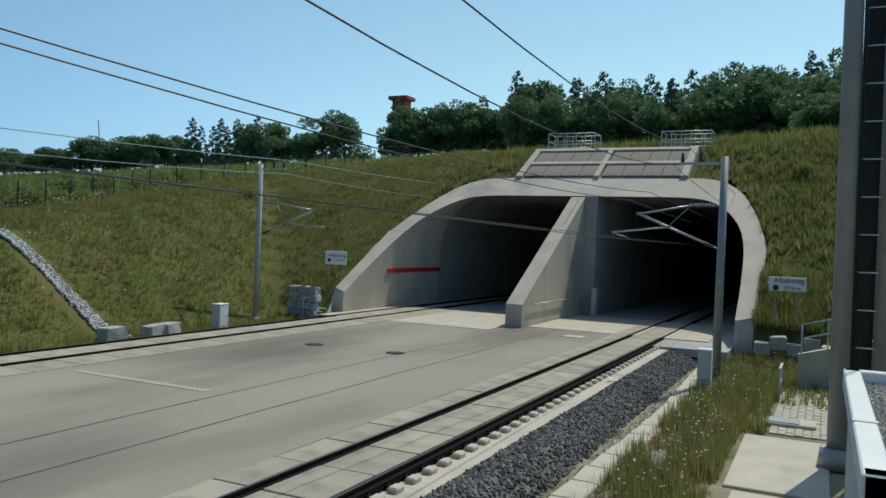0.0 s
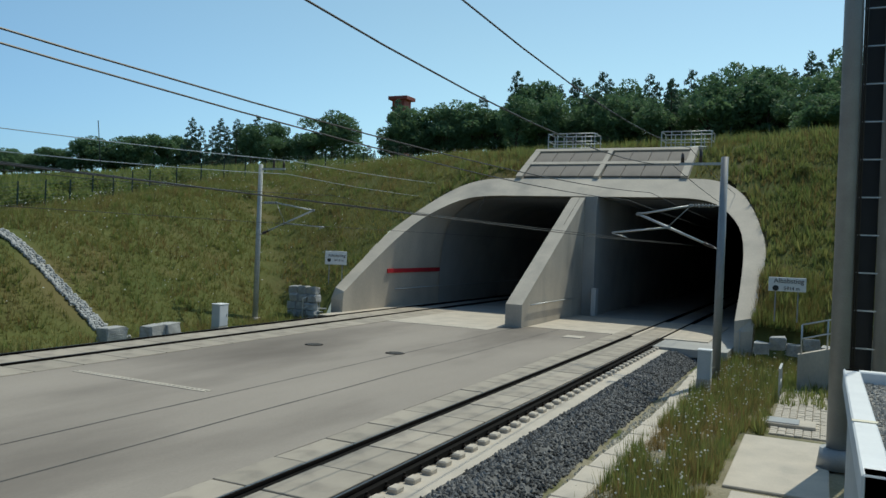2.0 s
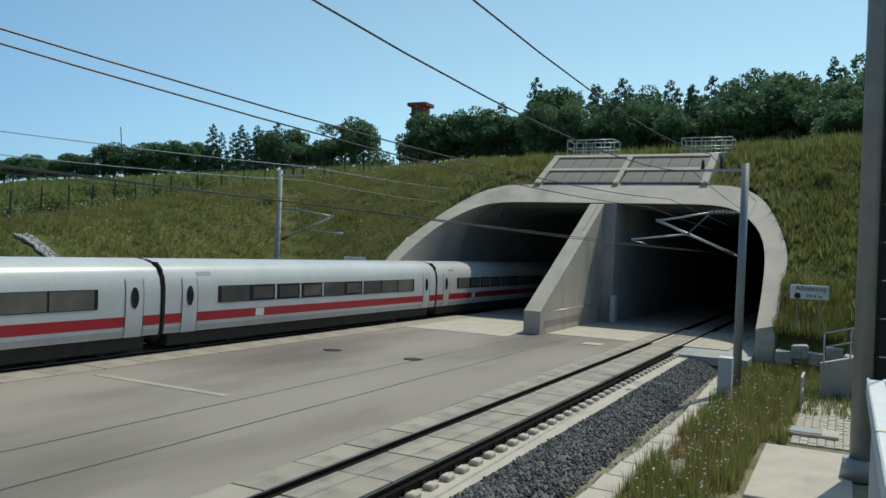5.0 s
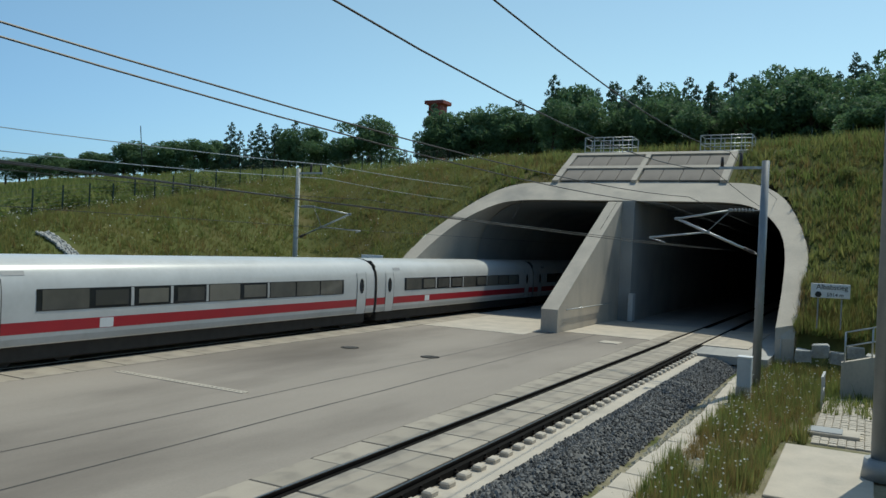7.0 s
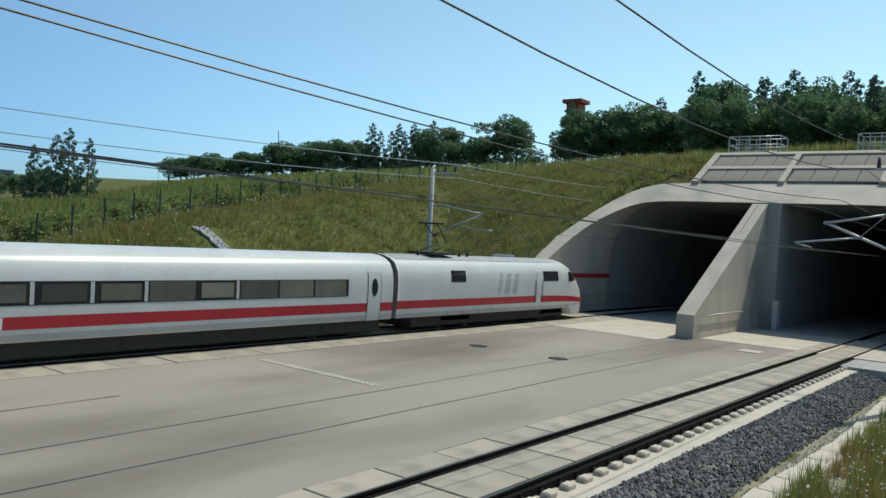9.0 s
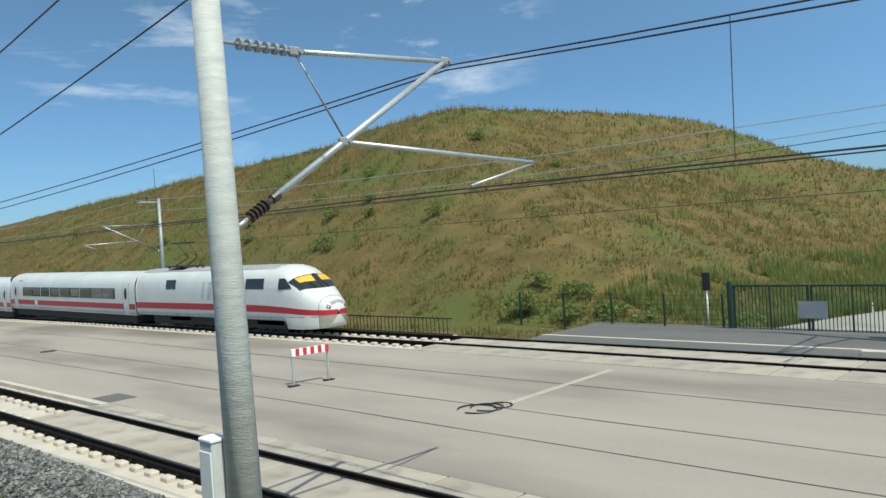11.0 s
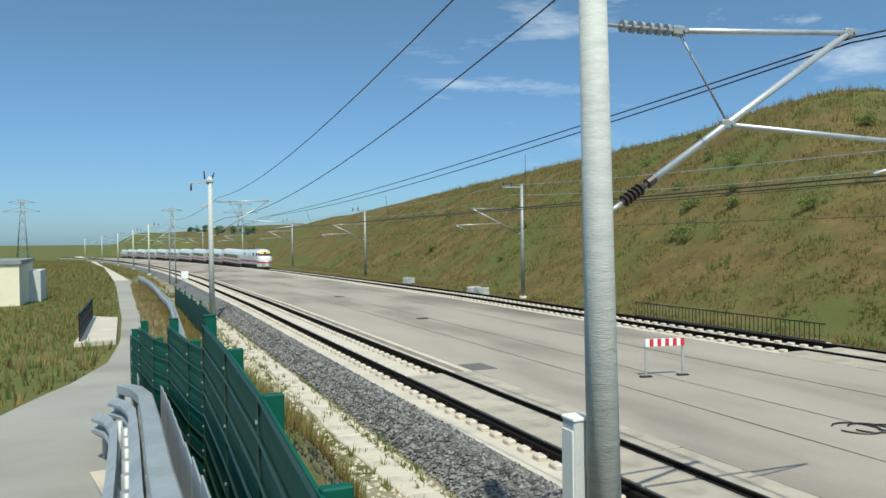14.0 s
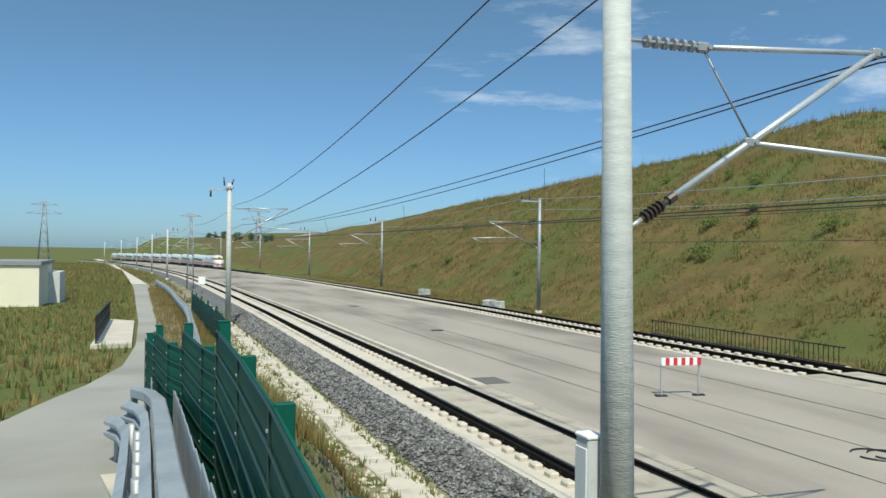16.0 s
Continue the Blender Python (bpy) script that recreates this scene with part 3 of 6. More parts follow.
def ring(half, n=33):
    h = resample(chaikin(half), n)
    right = h * (1, 1) + (MID, 0)
    left = h[::-1][1:] * (-1, 1) + (MID, 0)
    return np.concatenate([right, left])
RI, RO = ring(inner_half), ring(outer_half)
def front(z):
    return 40.2 + 1.75 * max(0.0, z - 1.1)
portal = thing("tunnel_portal", "pale concrete hood of a twin railway tunnel mouth", "tunnel portal", kind="structure")
n = len(RI)
vs = [(x, front(z), z) for x, z in RI] + [(x, front(z), z) for x, z in RO] + [(x, front(z) + 14, z) for x, z in RO]
fs = [(i, i + 1, n + i + 1, n + i) for i in range(n - 1)] + [(n + i, n + i + 1, 2 * n + i + 1, 2 * n + i) for i in range(n - 1)]
part("portal_ring", mesh_of("portal_ring", vs, fs, M["concrete"]), None, portal)
vs = [(x, front(z), z) for x, z in RI] + [(x, max(front(z) + 1.6, 52.5), z) for x, z in RI]
part("portal_reveal", mesh_of("portal_reveal", vs, [(i, n + i, n + i + 1, i + 1) for i in range(n - 1)], M["concrete"], True), None, portal)
RL = RI * (1, 1) + [0, -0.06]
vs = [(MID + (x - MID) * 0.992, max(front(z) + 1.4, 52.3), z) for x, z in RL] + [(MID + (x - MID) * 0.992, 470, z) for x, z in RL]
part("tunnel_lining", mesh_of("tunnel_lining", vs, [(i, n + i, n + i + 1, i + 1) for i in range(n - 1)], M["lining"], True), None, portal)
part("tunnel_end", mesh_of("tunnel_end", [(-18, 470, -1), (6, 470, -1), (6, 470, 9), (-18, 470, 9)], [(0, 1, 2, 3)], M["lining"]), None, portal)
PZ = [(40.2, -0.4), (40.2, 1.15), (50.9, 7.3), (52.0, 7.45), (470, 7.45), (470, -0.4)]
vs = [(-6.97, a, b) for a, b in PZ] + [(-6.08, a, b) for a, b in PZ]
k = len(PZ)
part("portal_pillar", mesh_of("portal_pillar", vs, [tuple(range(k)), tuple(reversed(range(k, 2 * k)))] + [(i, k + i, k + (i + 1) % k, (i + 1) % k) for i in range(k)], M["concrete"]), None, portal, "sloping concrete dividing wall between the tubes")
part("inner_pier", box(-5.7, 70, 3.5, 0.74, 38, 7.8), M["lining"], portal)
part("tunnel_floor", box((-16.9 + 4.05) / 2, 254, -0.22, 20.9, 432, 0.34), M["lining"], portal)
fc = part("forecourt_slab", box(-12.0, 42.6, -0.19, 9.9, 9.2, 0.36), M["concrete_pale"], portal, "pale concrete forecourt strip")
part("forecourt_slab", box(-1.6, 45.6, -0.188, 8.9, 9.0, 0.36), M["concrete_pale"], portal)
part("red_line", box(-16.72, 56, 2.25, 0.06, 22, 0.26), M["red"], portal, "red painted line on the tube wall")
part("handrail", tube((-16.7, 46, 1.1), (-16.7, 90, 1.1), 0.03), M["galv"], portal)
part("handrail", tube((-5.98, 41.2, 1.1), (-5.98, 49, 1.1), 0.03), M["galv"], portal)
part("wall_cabinet", box(-5.1, 50.5, 0.85, 0.3, 0.6, 1.7, 0.02), M["grey"], portal)
sg = thing("track_signal", "small white rectangular signal board on the tunnel wall", "signal", (-7.2, 52.0, 3.2))
part("board", box(0, 0, 0, 0.36, 0.05, 0.8, 0.02), M["white"], sg)
for z in (-0.17, 0.17):
    part("disc", tube((0, -0.02, z), (0, -0.045, z), 0.12, seg=16), M["black"], sg)
part("bracket", box(0.12, 0.05, 0, 0.25, 0.06, 0.06), M["galv"], sg)

# sloping deck above the mouth
deck = thing("portal_deck", "sloping grey panel roof with concrete kerbs above the tunnel mouth", "roof deck", kind="structure")
SL = math.degrees(math.atan2(1, 1.75))
def on_slope(x, d, h=0.0):
    """A place d metres up the sloping face from the edge of the hood, h above it."""
    a = radians(SL)
    return (x, 53.6 + d * math.cos(a) - h * math.sin(a), 8.72 + d * math.sin(a) + h * math.cos(a))
me = bpy.data.meshes.new("roof_panel")
bm = box(0, 0, 0, 1.24, 1.75, 0.12, 0.015)
bm.to_mesh(me); bm.free(); me.materials.append(M["asphalt"])
for r in range(2):
    for c in range(8):
        ob = new("roof_panel", me)
        p = on_slope(-10.6 + c * 1.28 + (0.28 if c > 3 else 0), 1.05 + r * 2.2, 0.1)
        ob.matrix_basis = pose(*p, SL, 0, 0)
        ob.parent = deck
for x0, x1, d0, d1 in ((-11.75, -11.3, 0, 4.6), (-6.3, -5.95, 0, 4.6), (-0.75, -0.3, 0, 4.6)):
    p, q = on_slope((x0 + x1) / 2, (d0 + d1) / 2, 0.04), None
    part("deck_kerb", mesh_of("deck_kerb", [(Matrix.Translation(p) @ pose(0, 0, 0, SL) @ Vector((sx * (x1 - x0) / 2, sy * (d1 - d0) / 2, sz * 0.2)))[:] for sx in (-1, 1) for sy in (-1, 1) for sz in (-1, 1)], [(0, 1, 3, 2), (4, 6, 7, 5), (0, 4, 5, 1), (2, 3, 7, 6), (0, 2, 6, 4), (1, 5, 7, 3)], M["concrete_pale"]), None, deck)
for d in (2.15, 4.5):
    p = on_slope(-6.05, d, 0.05)
    part("deck_beam", mesh_of("deck_beam", [(Matrix.Translation(p) @ pose(0, 0, 0, SL) @ Vector((sx * 5.7, sy * 0.2, sz * 0.2)))[:] for sx in (-1, 1) for sy in (-1, 1) for sz in (-1, 1)], [(0, 1, 3, 2), (4, 6, 7, 5), (0, 4, 5, 1), (2, 3, 7, 6), (0, 2, 6, 4), (1, 5, 7, 3)], M["concrete_pale"]), None, deck)
def cage(x0, x1, y, z, depth=1.6, h=1.15):
    t = thing("guard_railing", "galvanised guard railing round a shaft above the portal", "railing", group="shaft railings")
    for x in np.linspace(x0, x1, 6):
        for yy in (y, y + depth):
            part("post", box(x, yy, z + h / 2, 0.06, 0.06, h), M["galv"], t)
    for zz in (0.08, h * 0.5, h):
        for yy in (y, y + depth):
            part("rail", tube((x0, yy, z + zz), (x1, yy, z + zz), 0.035, seg=6), M["galv"], t)
        for x in (x0, x1):
            part("rail", tube((x, y, z + zz), (x, y + depth, z + zz), 0.035, seg=6), M["galv"], t)
    part("kerb", box((x0 + x1) / 2, y + depth / 2, z - 0.1, x1 - x0 + 0.2, depth + 0.2, 0.25), M["concrete_pale"], t)
cage(-11.2, -7.7, 58.6, 11.35)
cage(-3.0, 0.35, 58.8, 11.35)

# ---- catenary masts ----
def mast(x, y, z, h, side, track_x, r=(0.19, 0.13), zs=(6.6, 4.5, 6.65, 5.5, 5.2, 4.9), material="mast", group="catenary masts", label="spun concrete catenary mast with galvanised cantilever arm", reach=2.2, arm_top=True, bracket=True, name="catenary_mast"):
    """side: +1 when the arm runs towards -x. zs: top tube, foot of the strut, tip, knee, end of the pull-off, contact wire."""
    t = thing(name, label, "catenary mast", (x, y, z), group=group)
    bm = bmesh.new()
    bm_tube(bm, (0, 0, 0), (0, 0, h), r[0], r[1], 24)
    for f in bm.faces:
        f.smooth = len(f.verts) == 4
    part("pole", bm, M[material], t)
    part("base_plate", tube((0, 0, -0.25), (0, 0, 0.12), r[0] + 0.12, seg=16), M["concrete_pale"], t)
    d = -side
    tx = (track_x - x)
    tt, ft, tip, knee, pe, cw = (v - z for v in zs)
    rr = r[0] * 0.75
    sx = d * rr
    part("top_tube", tube((sx + d * 0.95, 0, tt), (tx - d * 0.1, 0, tip), 0.035), M["galv"], t)
    ins = bmesh.new()
    bm_tube(ins, (sx, 0, tt), (sx + d * 0.98, 0, tt), 0.022, seg=8)
    for k in range(6):
        bm_tube(ins, (sx + d * (0.22 + k * 0.12), 0, tt), (sx + d * (0.26 + k * 0.12), 0, tt), 0.07, seg=10)
    part("insulator", ins, M["steel"], t, "ribbed grey insulator")
    f0, top = Vector((sx, 0, ft)), Vector((tx - d * 0.1, 0, tip))
    part("strut", tube(f0.lerp(top, 0.15), top, 0.045), M["galv"], t)
    part("strut_foot", tube(f0, f0.lerp(top, 0.05), 0.028), M["galv"], t)
    ins = bmesh.new()
    bm_tube(ins, f0.lerp(top, 0.045), f0.lerp(top, 0.165), 0.035, seg=8)
    for k in range(5):
        bm_tube(ins, f0.lerp(top, 0.055 + k * 0.014), f0.lerp(top, 0.064 + k * 0.014), 0.075, 0.055, seg=12)
    bm_tube(ins, f0.lerp(top, 0.14), f0.lerp(top, 0.165), 0.06, seg=10)
    part("insulator", ins, M["insul"], t, "dark ribbed insulator")
    kx = sx + (tx - d * 0.1 - sx) * (knee - ft) / (tip - ft)
    part("pull_off", tube((kx, 0, knee), (tx + d * reach, 0, pe), 0.032), M["galv"], t)
    part("steady_arm", tube((tx + d * reach, 0, pe - 0.02), (tx + d * 0.3, 0, cw + 0.03), 0.02), M["galv"], t)
    part("hanger", tube((sx + d * 1.0, 0, tt), (kx, 0, knee + 0.05), 0.014, seg=6), M["steel"], t)
    for a, b in ((sx + d * 1.0, tt), (tx - d * 0.1, tip), (kx, knee)):
        bm = bmesh.new()
        bm_box(bm, a, 0, b, 0.16, 0.09, 0.12, 0.02)
        bm_tube(bm, (a - 0.06, -0.07, b), (a - 0.06, 0.07, b), 0.03, seg=8)
        part("clamp", bm, M["steel"], t)
    if bracket:
        part("feeder_bracket", box(d * 0.75, 0, h - 0.25, 1.7, 0.09, 0.09), M["galv"], t)
        part("feeder_insulator", tube((d * 1.5, 0, h - 0.2), (d * 1.5, 0, h + 0.15), 0.07, 0.05), M["insul"], t)
        part("feeder_insulator", tube((d * 0.85, 0, h - 0.2), (d * 0.85, 0, h + 0.3), 0.07, 0.05), M["insul"], t)
    return t
nm = mast(3.66, -5.4, -0.5, 9.2, 1, -0.29, (0.2, 0.14), (6.55, 4.47, 6.72, 5.49, 5.28, 4.88), reach=1.91, label="tall round concrete catenary mast with galvanised cantilever beside the near track", bracket=False)
nm.matrix_basis = pose(3.66, -5.4, -0.5, 0, 0.8, 0)
mast(4.15, 33.0, -0.6, 8.3, 1, 1.0, (0.16, 0.13), (5.9, 4.31, 5.54, 5.06, 4.8, 4.6), material="steel", label="grey steel catenary mast with cantilever near the portal", reach=0.9)
km = mast(3.55, -47.5, -0.5, 8.6, 1, 0.0, (0.17, 0.13), label="concrete catenary mast with double bracket beside the near track", bracket=False)
part("feeder_bracket", box(0.55, 0, 8.2, 1.3, 0.09, 0.09), M["galv"], km)
part("lower_bracket", box(0.35, 0, 6.75, 0.6, 0.08, 0.08), M["galv"], km)
part("head_clamp", box(0.0, 0, 8.35, 0.46, 0.4, 0.22, 0.05), M["galv"], km)
part("feeder_insulator", tube((1.1, 0, 7.75), (1.1, 0, 8.2), 0.06, 0.05), M["insul"], km)
part("feeder_insulator", tube((0.3, 0, 8.45), (0.34, 0, 8.95), 0.05, 0.04), M["insul"], km)
part("feeder_insulator", tube((-0.1, 0, 8.45), (-0.25, 0, 8.85), 0.06, 0.04), M["insul"], km)
lattice_y = -96
for yy in (-132, -171, -214, -262, -315):
    mast(3.5 + bend(yy), yy, fall(yy) - 0.4, 8.0, 1, bend(yy), (0.15, 0.11), tuple(v + fall(yy) for v in (6.6, 4.5, 6.65, 5.5, 5.2, 4.9)), label="distant catenary mast along the near track")
for yy in (36.0, -2.8, -50.3, -91, -131, -175, -225, -280):
    xx = (-19.2 if yy < 30 else -19.55) + bend(yy)
    mast(xx, yy, fall(yy) - 0.35, 8.5 if yy < 30 else 8.25, -1, (FAR_X if yy < 30 else -15.98) + bend(yy), (0.15, 0.11), tuple(v + fall(yy) for v in ((5.87, 4.17, 5.52, 4.8, 4.68, 4.55) if yy > 30 else (6.3, 4.4, 6.3, 5.2, 5.1, 4.7))), material="mast" if yy > -20 else "steel", label="round catenary mast with cantilever beside the far track", reach=1.2 if yy < 30 else 0.6, bracket=yy > 30 or yy < -20)
    if -20 < yy < 30:
        g = thing("line_insulator", "dark horizontal strain insulator on the mast top", "insulator", (xx, yy, 8.4))
        part("rod", tube((0, -0.75, 0.1), (0, 0.75, 0.2), 0.07, seg=8), M["insul"], g)
        part("stem", tube((0, 0, -0.3), (0, 0, 0.15), 0.04, seg=6), M["galv"], g)

# ---- wires ----
def wire(name, pts, r, label, sag=0.0, material="wire"):
    out = []
    for a, b in zip(pts, pts[1:]):
        for k in range(10):
            u = k / 10
            out.append((a[0] + (b[0] - a[0]) * u, a[1] + (b[1] - a[1]) * u, a[2] + (b[2] - a[2]) * u - 4 * sag * u * (1 - u)))
    out.append(pts[-1])
    ob = new(name, mesh_of(name, *poly_tube(out, r, 5), M[material]))
    return tagged(ob, label, "overhead wire", group="overhead wires")
NY = [70, 33, -5.4, -47.5, -96, -132, -171, -214, -262, -315]
FY = [75, 36, -2.8, -50.3, -91, -131, -175, -225, -280]
def track_wires(x, ys, zt, zc, stagger, sag):
    top = [(x + bend(y), y, zt + fall(y)) for y in ys]
    c = [(x + bend(y) + stagger * (-1) ** i, y, zc + fall(y)) for i, y in enumerate(ys)]
    m = wire("messenger_wire", top, 0.012, "sagging messenger cable over the track", sag)
    w = wire("contact_wire", c, 0.011, "straight contact wire over the track")
    for i, (a, b) in enumerate(zip(ys, ys[1:])):
        if b < -100:
            continue
        for k in (1, 3, 5, 7, 9) if a < 70 else ():
            u = k / 10
            y = a + (b - a) * u
            zz = zt - 4 * sag * u * (1 - u) + fall(y)
            part("dropper", mesh_of("dropper", *poly_tube([(x + bend(y), y, zz), (x + bend(y) + stagger * ((-1) ** i) * (1 - 2 * u), y + 0.01, zc + fall(y))], 0.006, 4), M["wire"]), None, m)
def near_wire(name, ends, r, label, z0, drop, sags):
    """A cable of the near track by its (x, z) at the portal mast, the near mast and the next one, and its sag in each span."""
    pts = [(ends[0][0] - 0.3, 70, ends[0][1] - 0.2)] + [(a, y, b) for (a, b), y in zip(ends, NY[1:4])] + [(drop + bend(y), y, z0 + fall(y)) for y in NY[4:]]
    out = []
    for a, b, q in zip(pts, pts[1:], list(sags) + [0.5] * len(pts)):
        for k in range(14):
            u = k / 14
            out.append(Vector(a).lerp(Vector(b), u) - Vector((0, 0, 4 * q * u * (1 - u))))
    out.append(pts[-1])
    ob = new(name, mesh_of(name, *poly_tube(out, r, 6), M["wire"]))
    return tagged(ob, label, "overhead wire", group="overhead wires")
mw = near_wire("messenger_wire", [(1.5, 6.37), (-0.19, 6.73), (0.4, 5.64)], 0.012, "sagging messenger cable over the near track", 6.0, 0.0, (0.1, 0.65, 0.21))
near_wire("messenger_wire", [(0.67, 6.08), (-0.12, 6.65), (-0.25, 5.74)], 0.012, "second messenger cable over the near track", 5.9, -0.1, (0.1, 0.57, 0.33))
wire("contact_wire", [(-0.1 + bend(y) + 0.35 * (-1) ** k, y, (4.88 if y < 30 else 4.6) + fall(y)) for k, y in enumerate(NY)], 0.012, "straight contact wire over the near track")
wire("contact_wire", [(0.25 + bend(y) - 0.3 * (-1) ** k, y, (4.84 if y < 30 else 4.6) + fall(y)) for k, y in enumerate(NY[:5])], 0.009, "second contact wire over the near track")
for y, x, zt in ((27, 0.5, 5.75), (20, 0.2, 5.3), (9, -0.05, 5.4), (-1.2, -0.1, 6.45), (-14, 0.0, 6.1), (-24, 0.1, 5.7), (-36, 0.2, 5.6)):
    part("dropper", mesh_of("dropper", *poly_tube([(x, y, zt), (0.0, y + 0.01, 4.88)], 0.006, 4), M["wire"]), None, mw)
track_wires(FAR_X, FY, 6.3, 4.72, 0.3, 0.5)
near_wire("feeder_wire", [(2.88, 8.06), (3.73, 8.4), (3.07, 6.85)], 0.013, "upper feeder cable between mast tops", 7.2, 2.9, (0.3, 1.07, 0.75))
near_wire("feeder_wire", [(2.29, 7.42), (2.7, 8.0), (2.75, 5.6)], 0.013, "lower feeder cable between mast brackets", 6.4, 2.6, (0.3, 1.2, 0.87))
# far feeders: galvanised, and paler than the near ones to look sunlit
wire("feeder_wire", [(-17.6, 75, 9.5), (-17.57, 36, 8.07), (-19.4, -2.8, 7.5), (-17.6, -50.3, 8.0), (-17.6, -91, 7.6), (-16, -131, 7.2)], 0.018, "galvanised feeder cable along the far masts, sunlit tone in its colour", 0.36, "galv")
wire("feeder_wire", [(-18.2, 75, 8.5), (-17.77, 36, 7.38), (-19.4, -2.8, 7.0), (-18.2, -50.3, 7.3), (-18.2, -91, 7.0)], 0.016, "galvanised lower feeder cable along the far masts, sunlit tone in its colour", 0.55, "galv")

# ---- the express train ----
TX, TY, TZ = 0.87, 0.7834, 0.855           # a slightly compact build of the power cars and coaches
UNIT = [(0, 1), (0.3, 0.985), (0.58, 0.945), (0.8, 0.87), (0.93, 0.76), (0.985, 0.63), (1.0, 0.5), (1.0, 0.3), (0.985, 0.1), (0.95, 0.0)]
UNIT_S = (0, 0.1, 0.2, 0.3, 0.4, 0.5, 0.6, 0.75, 0.9, 1.0)
NOSE_U = (0, 0.03, 0.08, 0.16, 0.25, 0.4, 0.6, 1.3, 2.2, 3.0, 3.2, 3.8, 5.0)
NOSE_T = (1.22, 1.4, 1.57, 1.72, 1.83, 1.94, 2.04, 2.46, 3.2, 3.6, 3.68, 3.82, 3.84)
NOSE_B = (1.02, 0.84, 0.66, 0.52, 0.44, 0.36, 0.31, 0.28, 0.28, 0.3, 0.74, 0.76, 0.76)
NOSE_W = (0.12, 0.28, 0.44, 0.58, 0.69, 0.82, 0.95, 1.24, 1.41, 1.48, 1.49, 1.51, 1.53)
BASE = 0.76
def shell(u, s, nose=True, off=0.0):
    """A place on the body: u metres from the nose (or end), s from -1 over the roof (0) to 1."""
    t = lerp(u, NOSE_U, NOSE_T) if nose else 3.82
    b = lerp(u, NOSE_U, NOSE_B) if nose else BASE
    w = lerp(u, NOSE_U, NOSE_W) if nose else 1.51
    a = abs(s)
    x, z = lerp(a, UNIT_S, [q[0] for q in UNIT]), lerp(a, UNIT_S, [q[1] for q in UNIT])
    p = Vector((math.copysign(x * w, s) if s else 0.0, -u, b + (t - b) * z))
    if off:
        c = Vector((0, -u - (1.2 if nose and u < 3.5 else 0.0), b + (t - b) * 0.45))
        p += (p - c).normalized() * off
    return p
def scaled(vs, half):
    return [(v.x * TX, (v.y + half) * TY, v.z * TZ) for v in vs]
def patch(name, u0, u1, s0, s1, material, parent, half, nose, off=0.012, nu=6, ns=6, label="", skew=0.0):
    vs = []
    for i in range(nu + 1):
        for j in range(ns + 1):
            s = s0 + (s1 - s0) * j / ns
            vs.append(shell(u0 + (u1 - u0) * i / nu + skew * j / ns, s, nose, off))
    fs = [(i * (ns + 1) + j, i * (ns + 1) + j + 1, (i + 1) * (ns + 1) + j + 1, (i + 1) * (ns + 1) + j) for i in range(nu) for j in range(ns)]
    return part(name, mesh_of(name, scaled(vs, half), fs, M[material], True), None, parent, label)
def body(name, us, material, parent, half, nose, s1=1.0, s0=-1.0):
    ss = np.linspace(s0, s1, 41)
    vs = [shell(u, float(s), nose) for u in us for s in ss]
    n = len(ss)
    fs = [(i * n + j, i * n + j + 1, (i + 1) * n + j + 1, (i + 1) * n + j) for i in range(len(us) - 1) for j in range(n - 1)]
    fs += [tuple(range(n)), tuple(reversed(range((len(us) - 1) * n, len(us) * n)))]
    fs += [(i * n, (i + 1) * n, (i + 1) * n + n - 1, i * n + n - 1) for i in range(len(us) - 1)]
    return part(name, mesh_of(name, scaled(vs, half), fs, material, True), None, parent)
def S(z):
    """The side parameter at a height on the straight body."""
    return lerp((z - BASE) / (3.83 - BASE), [q[1] for q in UNIT][::-1], UNIT_S[::-1])
def at_height(u, z):
    t, b = lerp(u, NOSE_U, NOSE_T), lerp(u, NOSE_U, NOSE_B)
    return lerp((z - b) / (t - b), [q[1] for q in UNIT][::-1], UNIT_S[::-1])
def band(name, us, top, low, side, material, parent, half, off=0.01, ns=3, label=""):
    """A strip of the nose car's side between two heights, each given by (u, z) pairs."""
    vs = []
    for u in us:
        s0, s1 = at_height(u, lerp(u, *top)), at_height(u, lerp(u, *low))
        vs += [shell(u, side * (s0 + (s1 - s0) * j / ns), True, off) for j in range(ns + 1)]
    n = ns + 1
    fs = [(i * n + j, i * n + j + 1, (i + 1) * n + j + 1, (i + 1) * n + j) for i in range(len(us) - 1) for j in range(ns)]
    return part(name, mesh_of(name, scaled(vs, half), fs, M[material], True), None, parent, label)
STRIPE_T, STRIPE_B = ((0, 1, 3, 6, 30), (1.3, 1.34, 1.5, 1.62, 1.62)), ((0, 1, 3, 6, 30), (1.02, 1.05, 1.16, 1.22, 1.22))
def bogie(parent, y, half):
    b = part("bogie", box(0, (y + half) * TY, 0.55 * TZ, 2.3 * TX, 2.9 * TY, 0.34 * TZ, 0.05), M["under"], parent)
    for dy in (-1.25, 1.25):
        for sx in (-1, 1):
            part("wheel", tube((sx * 0.72, (y + half + dy) * TY, 0.40), (sx * 0.84, (y + half + dy) * TY, 0.40), 0.40, seg=20), M["under"], b)
